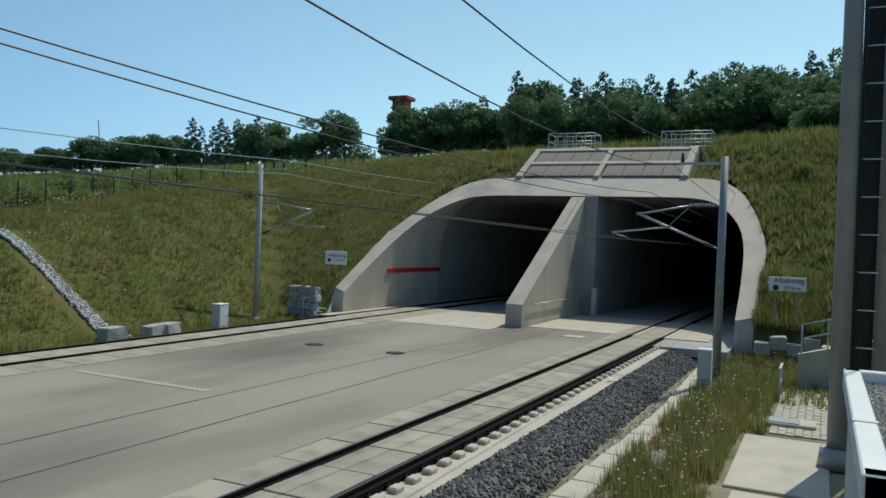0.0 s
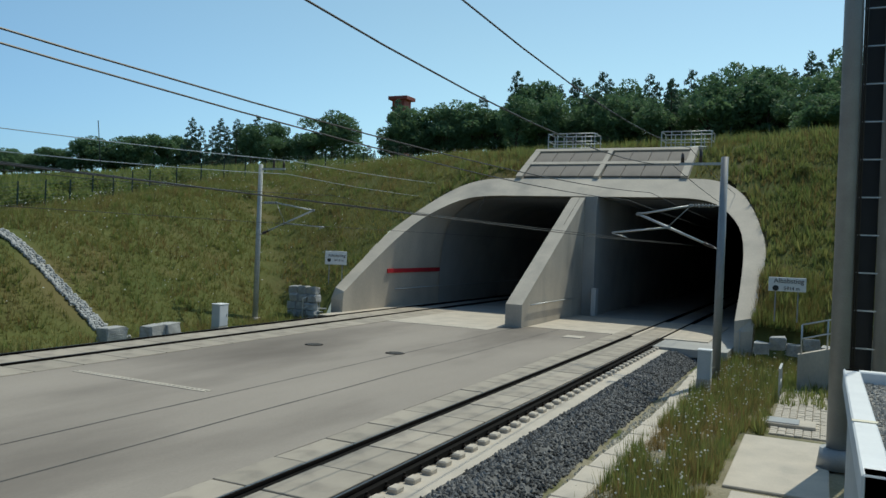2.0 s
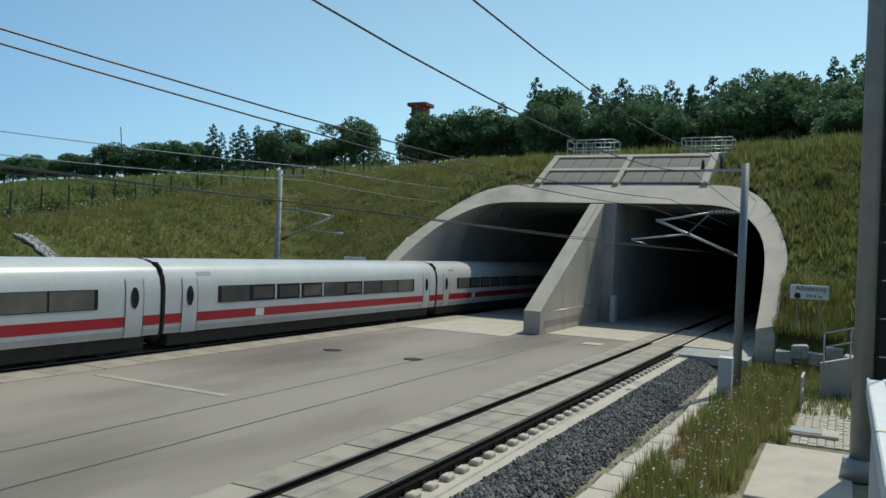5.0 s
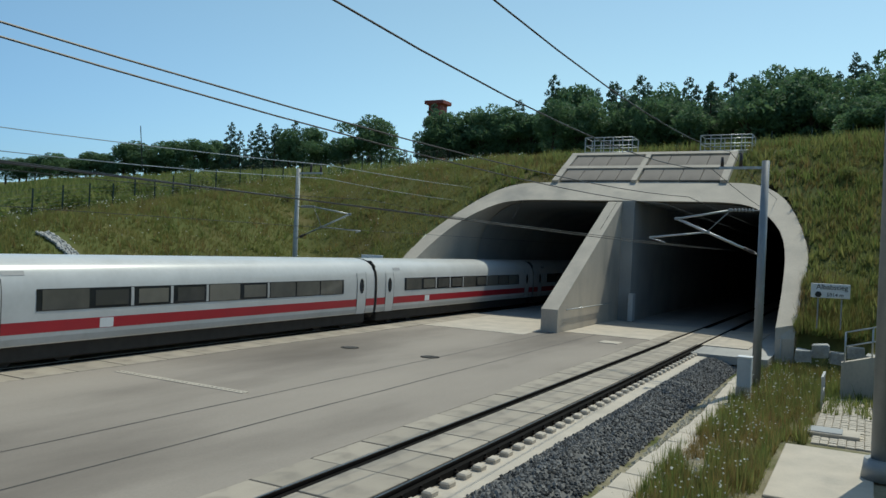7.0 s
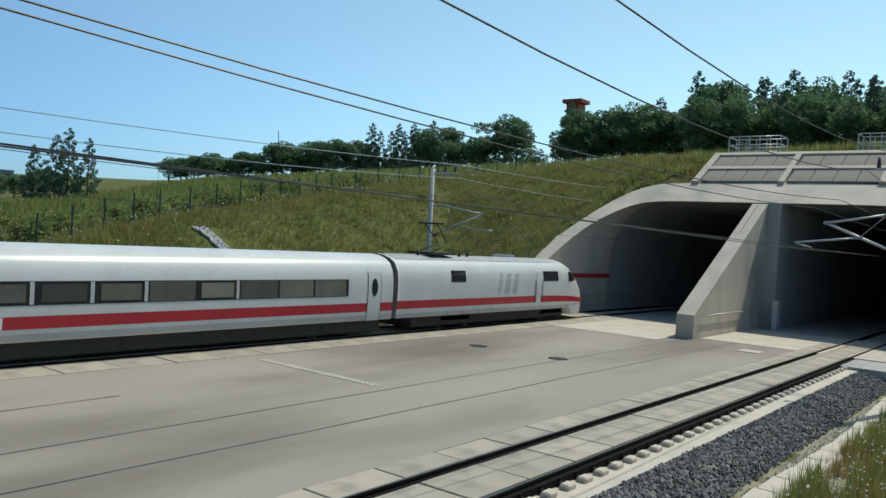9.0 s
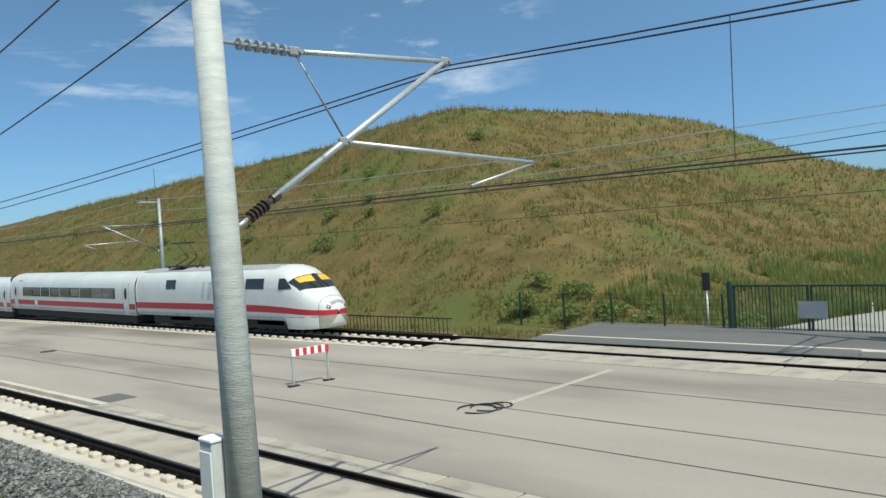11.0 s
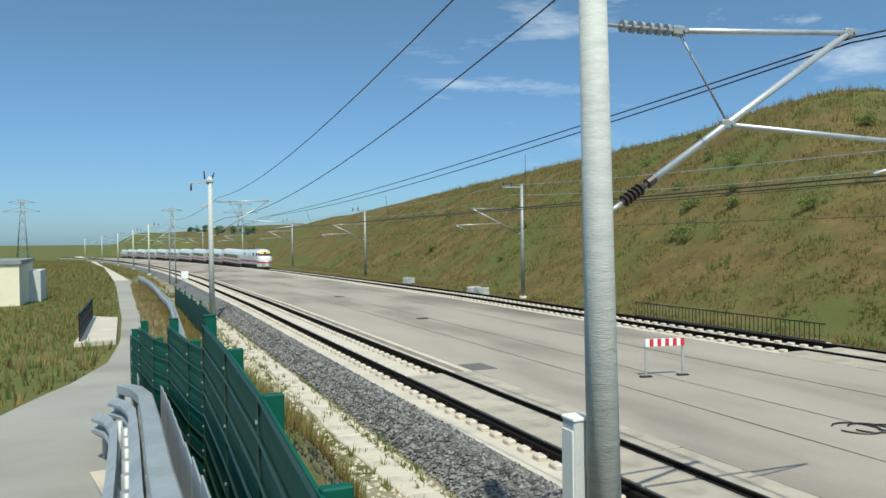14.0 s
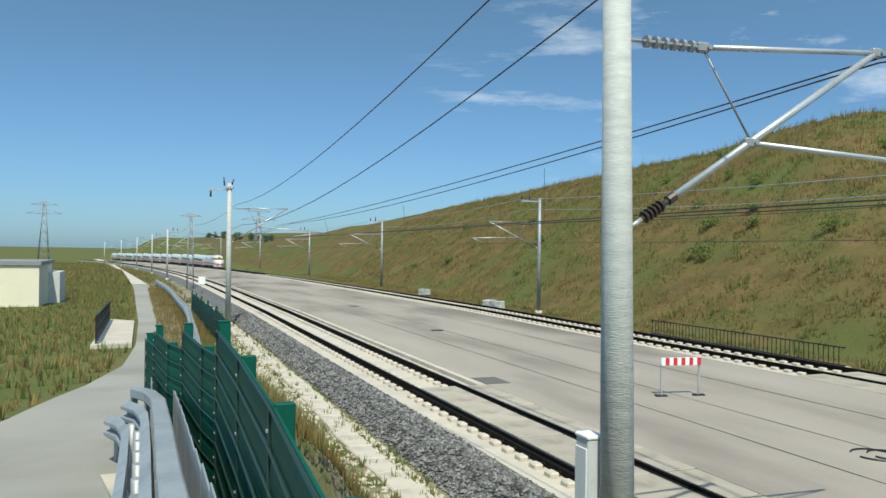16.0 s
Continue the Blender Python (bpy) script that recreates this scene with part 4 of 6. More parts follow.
def power_car(label, blinds, L=20.4):
    half = L / 2
    t = thing("power_car", label, "train", group="train cars")
    us = [0, 0.015, 0.03, 0.05, 0.08, 0.12, 0.16, 0.25, 0.4, 0.6, 0.9, 1.3, 1.75, 2.2, 2.6, 3.0, 3.06, 3.2, 3.4, 3.8, 4.4, 5.0, 8, 12, 16, L - 0.15, L]
    bd = body("body", us, M["paint"], t, half, True)
    patch("roof_panel", 4.6, L - 0.3, -0.22, 0.22, "roofgrey", t, half, True, 0.02, 8, 6, "grey equipment roof")
    def raked(name, u0, u1, s0, s1, material, parent, off, label=""):
        vs = [shell(u0 + (u1 - u0) * i / 8 + 0.55 * (s0 + (s1 - s0) * j / 10) ** 2 / 0.36 ** 2, s0 + (s1 - s0) * j / 10, True, off) for i in range(9) for j in range(11)]
        fs = [(i * 11 + j, i * 11 + j + 1, (i + 1) * 11 + j + 1, (i + 1) * 11 + j) for i in range(8) for j in range(10)]
        return part(name, mesh_of(name, scaled(vs, half), fs, M[material], True), None, parent, label)
    ws = raked("windscreen", 1.32, 2.28, -0.37, 0.37, "glass", t, 0.03, "dark raked windscreen")
    part("divider", mesh_of("divider", scaled([shell(u, s, True, 0.055) for u in (1.32, 1.6, 2.2, 2.28) for s in (-0.012, 0.012)], half), [(0, 1, 3, 2), (2, 3, 5, 4), (4, 5, 7, 6)], M["black"]), None, ws)
    for s in (-1, 1):
        if blinds:
            raked("sun_blind", 1.78, 2.2, s * 0.05, s * 0.28, "blind", ws, 0.042, "yellow sun blind behind the screen")
        band("stripe", us, STRIPE_T, STRIPE_B, s, "stripe", t, half, 0.008, 3, "red stripe")
        band("lower_side", [3.3, 5, 8, 12, 16, L], ((0, 30), (0.98, 0.98)), ((0, 30), (0.77, 0.77)), s, "paint_low", t, half, 0.006, 2, "dusty lower side panel")
        for u in (4.6, 5.9, 7.2, 8.6, 10, 11.5, 13, 14.5, 16, 17.5, 19):
            patch("panel_joint", u, u + 0.025, s * S(0.98), s * S(0.78), "under", t, half, True, 0.012, 1, 2)
        band("side_window", [2.5, 2.7, 2.9, 3.15, 3.4, 3.6], ((2.5, 3.15, 3.6), (2.56, 3.08, 3.08)), ((2.5, 3.6), (2.52, 2.46)), s, "glass", t, half, 0.035, 3, "slanted cab side window")
        band("dusty_belly", [0.0, 0.03, 0.08, 0.16, 0.25, 0.4, 0.6], ((0, 0.6), (1.02, 1.03)), ((0, 1), (0.2, 0.2)), s, "dust", t, half, 0.01, 5, "dusty coupling cover")
        patch("cap_seam", 0.6, 0.622, 0.0, s * 1.0, "under", t, half, True, 0.011, 1, 24)
        patch("vent_window", 5.1, 7.1, s * S(3.1), s * S(2.5), "glass", t, half, True, 0.012, 2, 3, "dark louvred side window")
        patch("vent_window", 15.9, 17.3, s * S(3.1), s * S(2.5), "glass", t, half, True, 0.012, 2, 3)
        patch("door", 7.35, 7.95, s * S(3.05), s * S(0.95), "paint", t, half, True, 0.016, 2, 6, "crew door")
        for u in (7.2, 8.1):
            patch("grab_rail", u, u + 0.07, s * S(2.55), s * S(1.25), "black", t, half, True, 0.04, 1, 4)
        # grey lettering drawn as plain slanted bars
        for u, w in ((10.1, 0.45), (11.0, 0.5), (12.0, 0.25)):
            patch("lettering_bar", u, u + w, s * S(2.95), s * S(1.85), "logo", t, half, True, 0.01, 2, 3, skew=0.25 if s > 0 else 0.25)
        hl = patch("headlamp", 0.13, 0.27, s * 0.33, s * 0.45, "glass", t, half, True, 0.012, 2, 3, "headlamp cluster")
        patch("lens", 0.17, 0.24, s * 0.36, s * 0.42, "galv", hl, half, True, 0.018, 2, 3)
        band("skirt_joint", [0.62, 1.0, 1.6, 2.3, 3.02], ((0, 4), (0.97, 0.97)), ((0, 4), (0.945, 0.945)), s, "under", t, half, 0.008, 1)
        for u in (7.3, 8.0):
            patch("door_seam", u, u + 0.02, s * S(3.08), s * S(0.95), "logo", t, half, True, 0.018, 1, 6)
    for u in (0.13, 0.17, 0.21):
        patch("nose_slat", u, u + 0.016, -0.27, 0.27, "black", t, half, True, 0.012, 1, 8, "dark nose grille slot")
    part("wiper", tube((-0.4 * TX, (-1.33 + half) * TY, 2.5 * TZ), (-0.15 * TX, (-1.75 + half) * TY, 2.92 * TZ), 0.02, seg=5), M["black"], ws)
    part("wiper", tube((0.4 * TX, (-1.33 + half) * TY, 2.5 * TZ), (0.65 * TX, (-1.75 + half) * TY, 2.86 * TZ), 0.02, seg=5), M["black"], ws)
    part("underfloor", box(0, (-11.9 + half) * TY, 0.5 * TZ, 2.3 * TX, 16.6 * TY, 0.62 * TZ, 0.05), M["under"], t)
    bogie(t, -5.2, half)
    bogie(t, -16.2, half)
    pg = part("pantograph", box(0, (-17.2 + half) * TY, 3.95 * TZ, 1.6 * TX, 2.2 * TY, 0.1), M["under"], t, "folding roof pantograph")
    for sx in (-0.4, 0.4):
        part("lower_arm", tube((sx, (-18.0 + half) * TY, 3.95 * TZ), (sx * 0.7, (-16.2 + half) * TY, 4.5 * TZ), 0.035, seg=6), M["under"], pg)
        part("upper_arm", tube((sx * 0.7, (-16.2 + half) * TY, 4.5 * TZ), (sx * 0.9, (-17.4 + half) * TY, 4.72), 0.03, seg=6), M["under"], pg)
    part("contact_strip", tube((-0.75, (-17.4 + half) * TY, 4.74), (0.75, (-17.4 + half) * TY, 4.74), 0.04, seg=6), M["under"], pg)
    for u in (14.2, 15.0, 18.9):
        part("roof_insulator", tube((0.3, (-u + half) * TY, 3.8 * TZ), (0.3, (-u + half) * TY, 4.1 * TZ), 0.07, seg=8), M["insul"], t)
    return t
def coach(label):
    L = 26.1
    half = L / 2
    t = thing("coach", label, "train", group="train cars")
    body("body", [0, 0.05, 1, 6, 13, 20, L - 1, L - 0.05, L], M["paint"], t, half, False)
    for s in (-1, 1):
        patch("stripe", 0.0, L, s * S(1.58), s * S(1.18), "stripe", t, half, False, 0.008, 10, 2, "red stripe")
        patch("lower_side", 0.0, L, s * S(1.02), s * 0.985, "paint_low", t, half, False, 0.006, 6, 3, "dusty lower side panel")
        band = patch("window_band", 3.3, L - 3.3, s * S(2.68), s * S(1.92), "glass", t, half, False, 0.010, 8, 3, "dark glazed window band")
        for k in range(9):
            u = 3.5 + k * 2.13
            if k in (1, 2, 3, 5):
                patch("window_pane", u + 0.22, u + 1.82, s * S(2.58), s * S(2.02), "pane", band, half, False, 0.018, 2, 2, "pane in a black frame")
                patch("pillar_panel", u + 1.95, u + 2.1, s * S(2.66), s * S(1.95), "paint_low", band, half, False, 0.016, 1, 2)
            else:
                patch("window_pane", u + 0.04, u + 2.06, s * S(2.65), s * S(1.95), "pane", band, half, False, 0.018, 2, 2)
        for u in (1.0, L - 1.9):
            d = patch("door", u, u + 0.92, s * S(3.0), s * S(0.75), "paint", t, half, False, 0.018, 2, 8, "plug door")
            o = [shell(u + 0.46 + 0.22 * math.cos(a), s * S(2.3 + 0.42 * math.sin(a)), False, 0.028) for a in np.linspace(0, 2 * math.pi, 20, endpoint=False)]
            part("door_window", mesh_of("door_window", scaled(o, half), [tuple(range(20))], M["glass"]), None, d, "oval door window")
            for e in (u - 0.03, u + 0.93):
                patch("door_seal", e, e + 0.03, s * S(3.05), s * S(0.75), "black", t, half, False, 0.02, 1, 6)
        patch("roof_vent", 2.0, 2.9, s * S(3.3), s * S(3.15), "roofgrey", t, half, False, 0.014, 2, 1)
        patch("logo_plate", 6.1, 6.75, s * S(1.56), s * S(1.2), "white", t, half, False, 0.012, 1, 1)
    part("underfloor", box(0, 0, 0.48 * TZ, 2.4 * TX, (L - 1) * TY, 0.6 * TZ, 0.05), M["under"], t)
    bogie(t, -3.7, half)
    bogie(t, -L + 3.7, half)
    part("gangway", box(0, (half + 0.15) * TY, 2.05 * TZ, 2.75 * TX, 0.55 * TY, 3.3 * TZ, 0.25), M["under"], t, "black bellows between the cars")
    return t
SPEED, NOSE0 = 35.15, 141.0
head = power_car("white leading power car with a red stripe and raked nose", False)
tail = power_car("white trailing power car with a red stripe and yellow sun blinds", True, 21.9)
first = coach("white passenger coach with a dark window band and red stripe")
CARS = [(head, 10.2, 180)]
pos = 20.5
for k in range(9):
    c = first if k == 0 else copy_thing(first, Matrix())
    CARS.append((c, pos + 13.2, 180))
    pos += 26.4
CARS.append((tail, pos + 11.15, 0))

def motions():
    for c, d, turn in CARS:
        rows = []
        for t in range(17):
            y = NOSE0 - SPEED * t + d * TY
            slope = math.degrees(math.atan2(bend(y - 5) - bend(y + 5), 10))
            grade = math.degrees(math.atan2(fall(y + 5) - fall(y - 5), 10))
            rows.append((t, pose(FAR_X + bend(y), y, fall(y) + 0.05, 0, 0, slope) @ pose(0, 0, 0, grade, 0, turn)))
        walk(c, rows)

# ---- marks and drains on the apron ----
def disc_thing(name, label, cat, x, y, r):
    t = thing(name, label, cat, (x, y, fall(y) - 0.025), group="manhole covers")
    part("rim", tube((0, 0, -0.05), (0, 0, 0.012), r, seg=28), M["rail"], t)
    for k in range(-3, 4):
        w = math.sqrt(max(0.01, (r * 0.85) ** 2 - (k * r * 0.24) ** 2))
        part("bar", box(k * r * 0.24, 0, 0.018, r * 0.1, 2 * w, 0.014), M["asphalt_dark"], t)
for x, y in ((-10.15, 28.0), (-6.6, 28.1), (-6.25, 0.05), (-6.3, -55.0), (-6.0, -36.7)):
    disc_thing("manhole_cover", "round cast iron manhole cover in the apron", "manhole", x, y, 0.36)
for y, x0, x1, w in ((0.0, -11.85, -6.6, 0.24), (-10.0, -11.8, -6.75, 0.16), (18.6, -11.9, -6.9, 0.24), (38.2, -11.5, -7.6, 0.14)):
    t = thing("slot_drain", "narrow pale slot drain across the apron", "drain", (0, y, -0.02), group="slot drains")
    part("channel", box((x0 + x1) / 2, 0, -0.02, x1 - x0, w, 0.06), M["concrete_pale"], t)
    n = int((x1 - x0) / 0.16)
    for k in range(n):
        part("slot", box(x0 + (k + 0.5) * (x1 - x0) / n, 0, 0.012, 0.09, 0.03, 0.006), M["black"], t)
hatch = thing("access_hatch", "pale square access hatch in the apron", "hatch", (-2.8, 38.4, -0.02))
part("lid", box(0, 0, 0, 0.9, 0.9, 0.05, 0.01), M["concrete_pale"], hatch)
# dark looping cracks in the asphalt, shaped as thin black tubes
loop = thing("cable_loop", "dark looping cracks in the asphalt", "cable", (-6.2, -10.15, 0))
for k, (r, cx, cy) in enumerate(((0.42, 0, 0), (0.3, -0.35, 0.15), (0.5, 0.25, -0.1))):
    pts = [(cx + r * 1.5 * math.cos(a) * 0.6, cy + r * math.sin(a), 0.0) for a in np.linspace(0, 5.4, 24)]
    part("strand", mesh_of("strand", *poly_tube(pts, 0.018, 5), M["black"]), None, loop)

# ---- barrier ----
br = thing("road_barrier", "red and white striped barrier board on two posts", "barrier", (-6.35, -17.2, -0.02), rz=170)
for k in range(10):
    part("stripe", box(-0.63 + 0.126 * (k + 0.5), 0, 1.02, 0.124, 0.035, 0.22), M["red" if k % 2 else "white"], br)
part("board_back", box(0, 0.024, 1.02, 1.27, 0.012, 0.23), M["white"], br)
for s in (-1, 1):
    part("leg", box(s * 0.6, 0.05, 0.5, 0.045, 0.045, 1.0), M["galv"], br)
    part("foot", box(s * 0.6, 0.05, 0.02, 0.36, 0.16, 0.04, 0.01), M["black"], br)

# ---- cabinets ----
def cabinet(x, y, z, w, d, h, label, foot=0.25, rz=0.0, group="trackside cabinets"):
    t = thing("trackside_cabinet", label, "cabinet", (x, y, z), rz, group=group)
    part("plinth", box(0, 0, foot / 2, w * 1.08, d * 1.08, foot, 0.015), M["concrete_pale"], t)
    part("body", box(0, 0, foot + (h - foot) / 2, w, d, h - foot, 0.015), M["grey"], t)
    dr = part("door", box(w / 2 + 0.008, 0, foot + (h - foot) / 2, 0.016, d * 0.9, (h - foot) * 0.92, 0.005), M["white"], t)
    part("latch", box(w / 2 + 0.025, d * 0.3, foot + (h - foot) * 0.5, 0.02, 0.03, 0.12), M["steel"], dr)
    part("lid", box(0, 0, h + 0.02, w * 1.1, d * 1.1, 0.05, 0.015), M["white"], t)
cabinet(4.1, 30.2, -0.66, 0.42, 0.4, 1.55, "grey trackside cabinet on a concrete foot", 0.6)
cabinet(-17.2, 30.6, -0.35, 0.45, 0.6, 1.25, "pale grey cabinet beside the far track")
cabinet(-22.6, -0.8, -0.35, 0.5, 0.7, 1.7, "white cabinet behind the fence")
cabinet(3.87, -5.68, -0.65, 0.2, 0.26, 2.78, "tall slim white cabinet against the mast")
cabinet(-19.75, -3.2, -0.35, 0.3, 0.42, 3.1, "tall slim white cabinet beside the mast")
cabinet(-20.6, -2.0, -0.35, 0.4, 0.5, 1.7, "green-grey cabinet behind the mast")

# ---- service gate and mesh fence ----
gate = thing("service_gate", "dark green double-leaf steel bar gate, closed", "gate", (-21.3, -7.35, -0.3), rz=90)
for x in (-2.95, 2.95):
    part("gate_post", box(x, 0, 1.05, 0.16, 0.16, 2.1, 0.01), M["darkgreen"], gate)
for leaf, c in (("leaf", -1.42), ("leaf", 1.42)):
    lf = part("gate_leaf", box(c, 0, 0.2, 2.75, 0.05, 0.06), M["darkgreen"], gate)
    part("top_rail", box(c, 0, 1.92, 2.75, 0.06, 0.07), M["darkgreen"], lf)
    for k in range(21):
        part("bar", box(c - 1.32 + k * 0.132, 0, 1.05, 0.025, 0.025, 1.75), M["darkgreen"], lf)
    for x in (c - 1.37, c, c + 1.37):
        part("stile", box(x, 0, 1.05, 0.06, 0.05, 1.8), M["darkgreen"], lf)
part("sign_plate", box(0.1, -0.06, 1.05, 1.0, 0.02, 0.62), M["steel"], gate, "grey blank plate across the leaves")
def mesh_fence(pts, h, label, material="darkgreen", step=2.5, wires=True, dz=0.0):
    t = thing("mesh_fence", label, "fence", group="mesh fences")
    seg = [Vector((x, y, 0)) for x, y in pts]
    ps = []
    for a, b in zip(seg, seg[1:]):
        n = max(1, round((b - a).length / step))
        ps += [a.lerp(b, k / n) for k in range(n)]
    ps.append(seg[-1])
    tops = []
    for p in ps:
        z = land(p.x, p.y) + dz
        part("post", box(p.x, p.y, z + h / 2 - 0.05, 0.07, 0.07, h + 0.1), M[material], t)
        tops.append((p.x, p.y, z))
    if wires:
        for k in range(9):
            pts3 = [(x, y, z + 0.1 + k * (h - 0.15) / 8) for x, y, z in tops]
            part("wire", mesh_of("wire", *poly_tube(pts3, 0.006, 3), M[material]), None, t)
    return t
mesh_fence([(-21.3, -10.6), (-21.4, -20.5)], 1.7, "dark green welded mesh fence beside the service gate")
mesh_fence([(-21.3, -4.1), (-21.6, -0.1), (-22.8, 4.5), (-24, 9.3), (-26, 14.7), (-29, 20.9), (-31.5, 27), (-35, 35), (-38, 46), (-38, 62), (-34, 80)], 1.8, "dark green welded mesh fence climbing the slope")
mesh_fence([(-34, 80), (-20, 82), (-13, 78)], 1.2, "low mesh fence behind the crest", wires=False)
mesh_fence([(1, 64), (14, 66), (30, 66)], 1.2, "low mesh fence on the slope beside the deck", wires=False)
gr = thing("culvert_railing", "dark steel bar railing over a culvert", "railing")
for k in range(49):
    part("bar", box(-16.95, -33.2 + k * 0.25, 0.22, 0.02, 0.03, 0.75), M["black"], gr)
for z in (-0.1, 0.6):
    part("rail", box(-16.95, -27.1, z, 0.04, 12.4, 0.05), M["black"], gr)
part("kerb", box(-16.95, -27.1, -0.28, 0.4, 12.6, 0.3), M["concrete"], gr)
bs = thing("trackside_board", "black trackside board on a slim white post", "sign", (-22.4, -11.7, -0.35))
part("post", tube((0, 0, 0), (0, 0, 2.0), 0.035), M["white"], bs)
part("board", box(0.03, 0, 2.05, 0.04, 0.34, 0.75, 0.02), M["black"], bs)

# ---- quarry stone steps and blocks ----
def block(x, y, z, sx, sy, sz, seed, rz=0):
    r = random.Random(seed)
    bm = bmesh.new()
    bm_box(bm, 0, 0, 0, sx, sy, sz, 0.05)
    for v in bm.verts:
        v.co += Vector((r.uniform(-1, 1), r.uniform(-1, 1), r.uniform(-1, 1))) * 0.045
    me = bpy.data.meshes.new("stone_block"); bm.to_mesh(me); bm.free(); me.materials.append(M["stone"])
    ob = new("stone_block", me)
    ob.matrix_basis = pose(x, y, z, 0, 0, rz)
    return tagged(ob, "rough pale quarry stone block at the foot of the slope", "stone", "stone blocks")
for k in range(4):
    block(-17.0, 3.5 + k * 0.86, -0.06, 0.7, 0.86, 0.4, k)
for k in range(3):
    block(-17.45, 3.9 + k * 0.86, 0.32, 0.6, 0.86, 0.38, 20 + k)
block(-17.1, 6.9, -0.05, 0.6, 0.6, 0.4, 31, 25)
for k, (x, y, s) in enumerate(((-17.6, 24.9, 1.0), (-17.2, 26.6, 0.9), (-17.2, 27.5, 0.9), (-17.3, -53.5, 1.2), (-17.3, -55, 1.0), (-17.9, -72, 1.2))):
    block(x, y, 0.0, 0.6, s, 0.55, 40 + k, 5 * k)
gut = thing("slope_gutter", "pale stone-lined gutter running down the grass slope", "drain", kind="structure")
gr2 = random.Random(8)
for k in range(58):
    u = k / 57
    for j in (-0.28, -0.15, 0.0, 0.14, 0.27):
        x = -18.5 - 7.6 * u
        y = 26.3 - 1.2 * max(0.0, u - 0.6) + j
        bm = box(0, 0, 0, gr2.uniform(0.1, 0.2), gr2.uniform(0.1, 0.2), 0.13, 0.03)
        me = bpy.data.meshes.new("gutter_stone"); bm.to_mesh(me); bm.free(); me.materials.append(M["stone"])
        ob = new("gutter_stone", me)
        ob.matrix_basis = pose(x + gr2.uniform(-0.04, 0.04), y + gr2.uniform(-0.05, 0.05), land(x, y) + 0.04 + abs(j) * 0.12, gr2.uniform(-25, 25), 32 + gr2.uniform(-20, 20), gr2.uniform(-60, 60))
        ob.parent = gut

# ---- tunnel name boards ----
def letters(text, size, at, parent, name="lettering"):
    c = bpy.data.curves.new(name, "FONT")
    c.body, c.size, c.align_x, c.extrude = text, size, "CENTER", 0.004
    o = bpy.data.objects.new(name, c)
    me = bpy.data.meshes.new_from_object(o)
    bpy.data.objects.remove(o)
    me.materials.append(M["black"])
    ob = part(name, me, None, parent)
    ob.matrix_basis = pose(*at, 90, 0, 0)
    return ob
def name_board(x, y, z, rz, w, h):
    t = thing("tunnel_name_board", "white name board with black lettering on two posts", "sign", (x, y, z), rz, group="tunnel name boards")
    part("board", box(0, 0, 0, w, 0.04, h, 0.015), M["white"], t)
    letters("Albabstieg", 0.30 * w / 1.55, (0.05, -0.026, 0.06), t)
    letters("5914 m", 0.22 * w / 1.55, (0.18, -0.026, -0.24 * w / 1.55), t)
    bm = bmesh.new()
    bmesh.ops.create_circle(bm, cap_ends=True, segments=20, radius=0.13 * w / 1.55, matrix=Matrix.Translation((-0.48 * w / 1.55, -0.026, -0.17 * w / 1.55)) @ pose(0, 0, 0, 90))
    part("symbol", bm, M["black"], t, "black tunnel symbol")
    for s in (-1, 1):
        part("post", box(s * w * 0.3, 0.06, -0.85, 0.045, 0.045, 1.5), M["steel"], t)
name_board(6.2, 39.2, 2.95, 12, 1.5, 0.6)
name_board(-17.9, 41.0, 3.0, 30, 1.25, 0.78)

# ---- mast pair with ladder, gravel-roofed building, verge by the portal ----
lm = thing("twin_pole_mast", "tall twin-pole steel mast with cable rungs and ladder", "mast", (8.0, 22.6, -0.6))
part("pole", tube((0, 0, 0), (-0.12, 0, 24), 0.23, 0.17, 24), M["steel"], lm)
part("pole", tube((0.86, 0.2, 0), (0.74, 0.2, 24), 0.23, 0.17, 24), M["steel"], lm)
part("base_flange", tube((0, 0, 0), (0, 0, 0.45), 0.42, 0.36, 24), M["steel"], lm)
part("base_flange", tube((0.86, 0.2, 0), (0.86, 0.2, 0.45), 0.42, 0.36, 24), M["steel"], lm)
part("cable_tray", box(0.42, 0.55, 12, 0.42, 0.06, 23.5), M["black"], lm, "dark cable tray between the poles")
for k in range(22):
    part("rung", box(0.4, 0.02, 1.9 + k * 0.85, 0.5, 0.03, 0.03), M["galv"], lm)
for x in (0.2, 0.25):
    part("cable", tube((x, -0.12, 0.8), (x - 0.05, -0.12, 23), 0.02, seg=6), M["black"], lm)
for x in (1.06, 1.36):
    part("ladder_rail", box(x, 0.0, 13, 0.04, 0.04, 20), M["galv"], lm)
for k in range(60):
    part("ladder_rung", box(1.21, 0.0, 3.2 + k * 0.3, 0.3, 0.025, 0.025), M["galv"], lm)
sh = thing("service_building", "low grey service building with a white-edged gravel roof", "building", (0.08, 0, 0))
part("wall", box(11.4, 14.15, 0.7, 6.9, 7.2, 2.7), M["grey"], sh)
part("gravel_roof", box(11.4, 14.15, 2.0, 6.85, 7.15, 0.12), M["gravel"], sh)
for x, y, sx, sy in ((7.98, 14.15, 0.26, 7.4), (14.8, 14.15, 0.26, 7.4), (11.4, 10.58, 7.08, 0.26), (11.4, 17.72, 7.08, 0.26)):
    part("parapet", box(x, y, 2.1, sx, sy, 0.32, 0.02), M["white"], sh, "white metal parapet cap")
part("cap_joint", box(7.98, 13.0, 2.266, 0.27, 0.12, 0.01), M["facade"], sh)
def roofstone(r):
    return np.array((8.15 + 3.5 * r.rand(), 10.75 + 6.8 * r.rand(), 2.07))
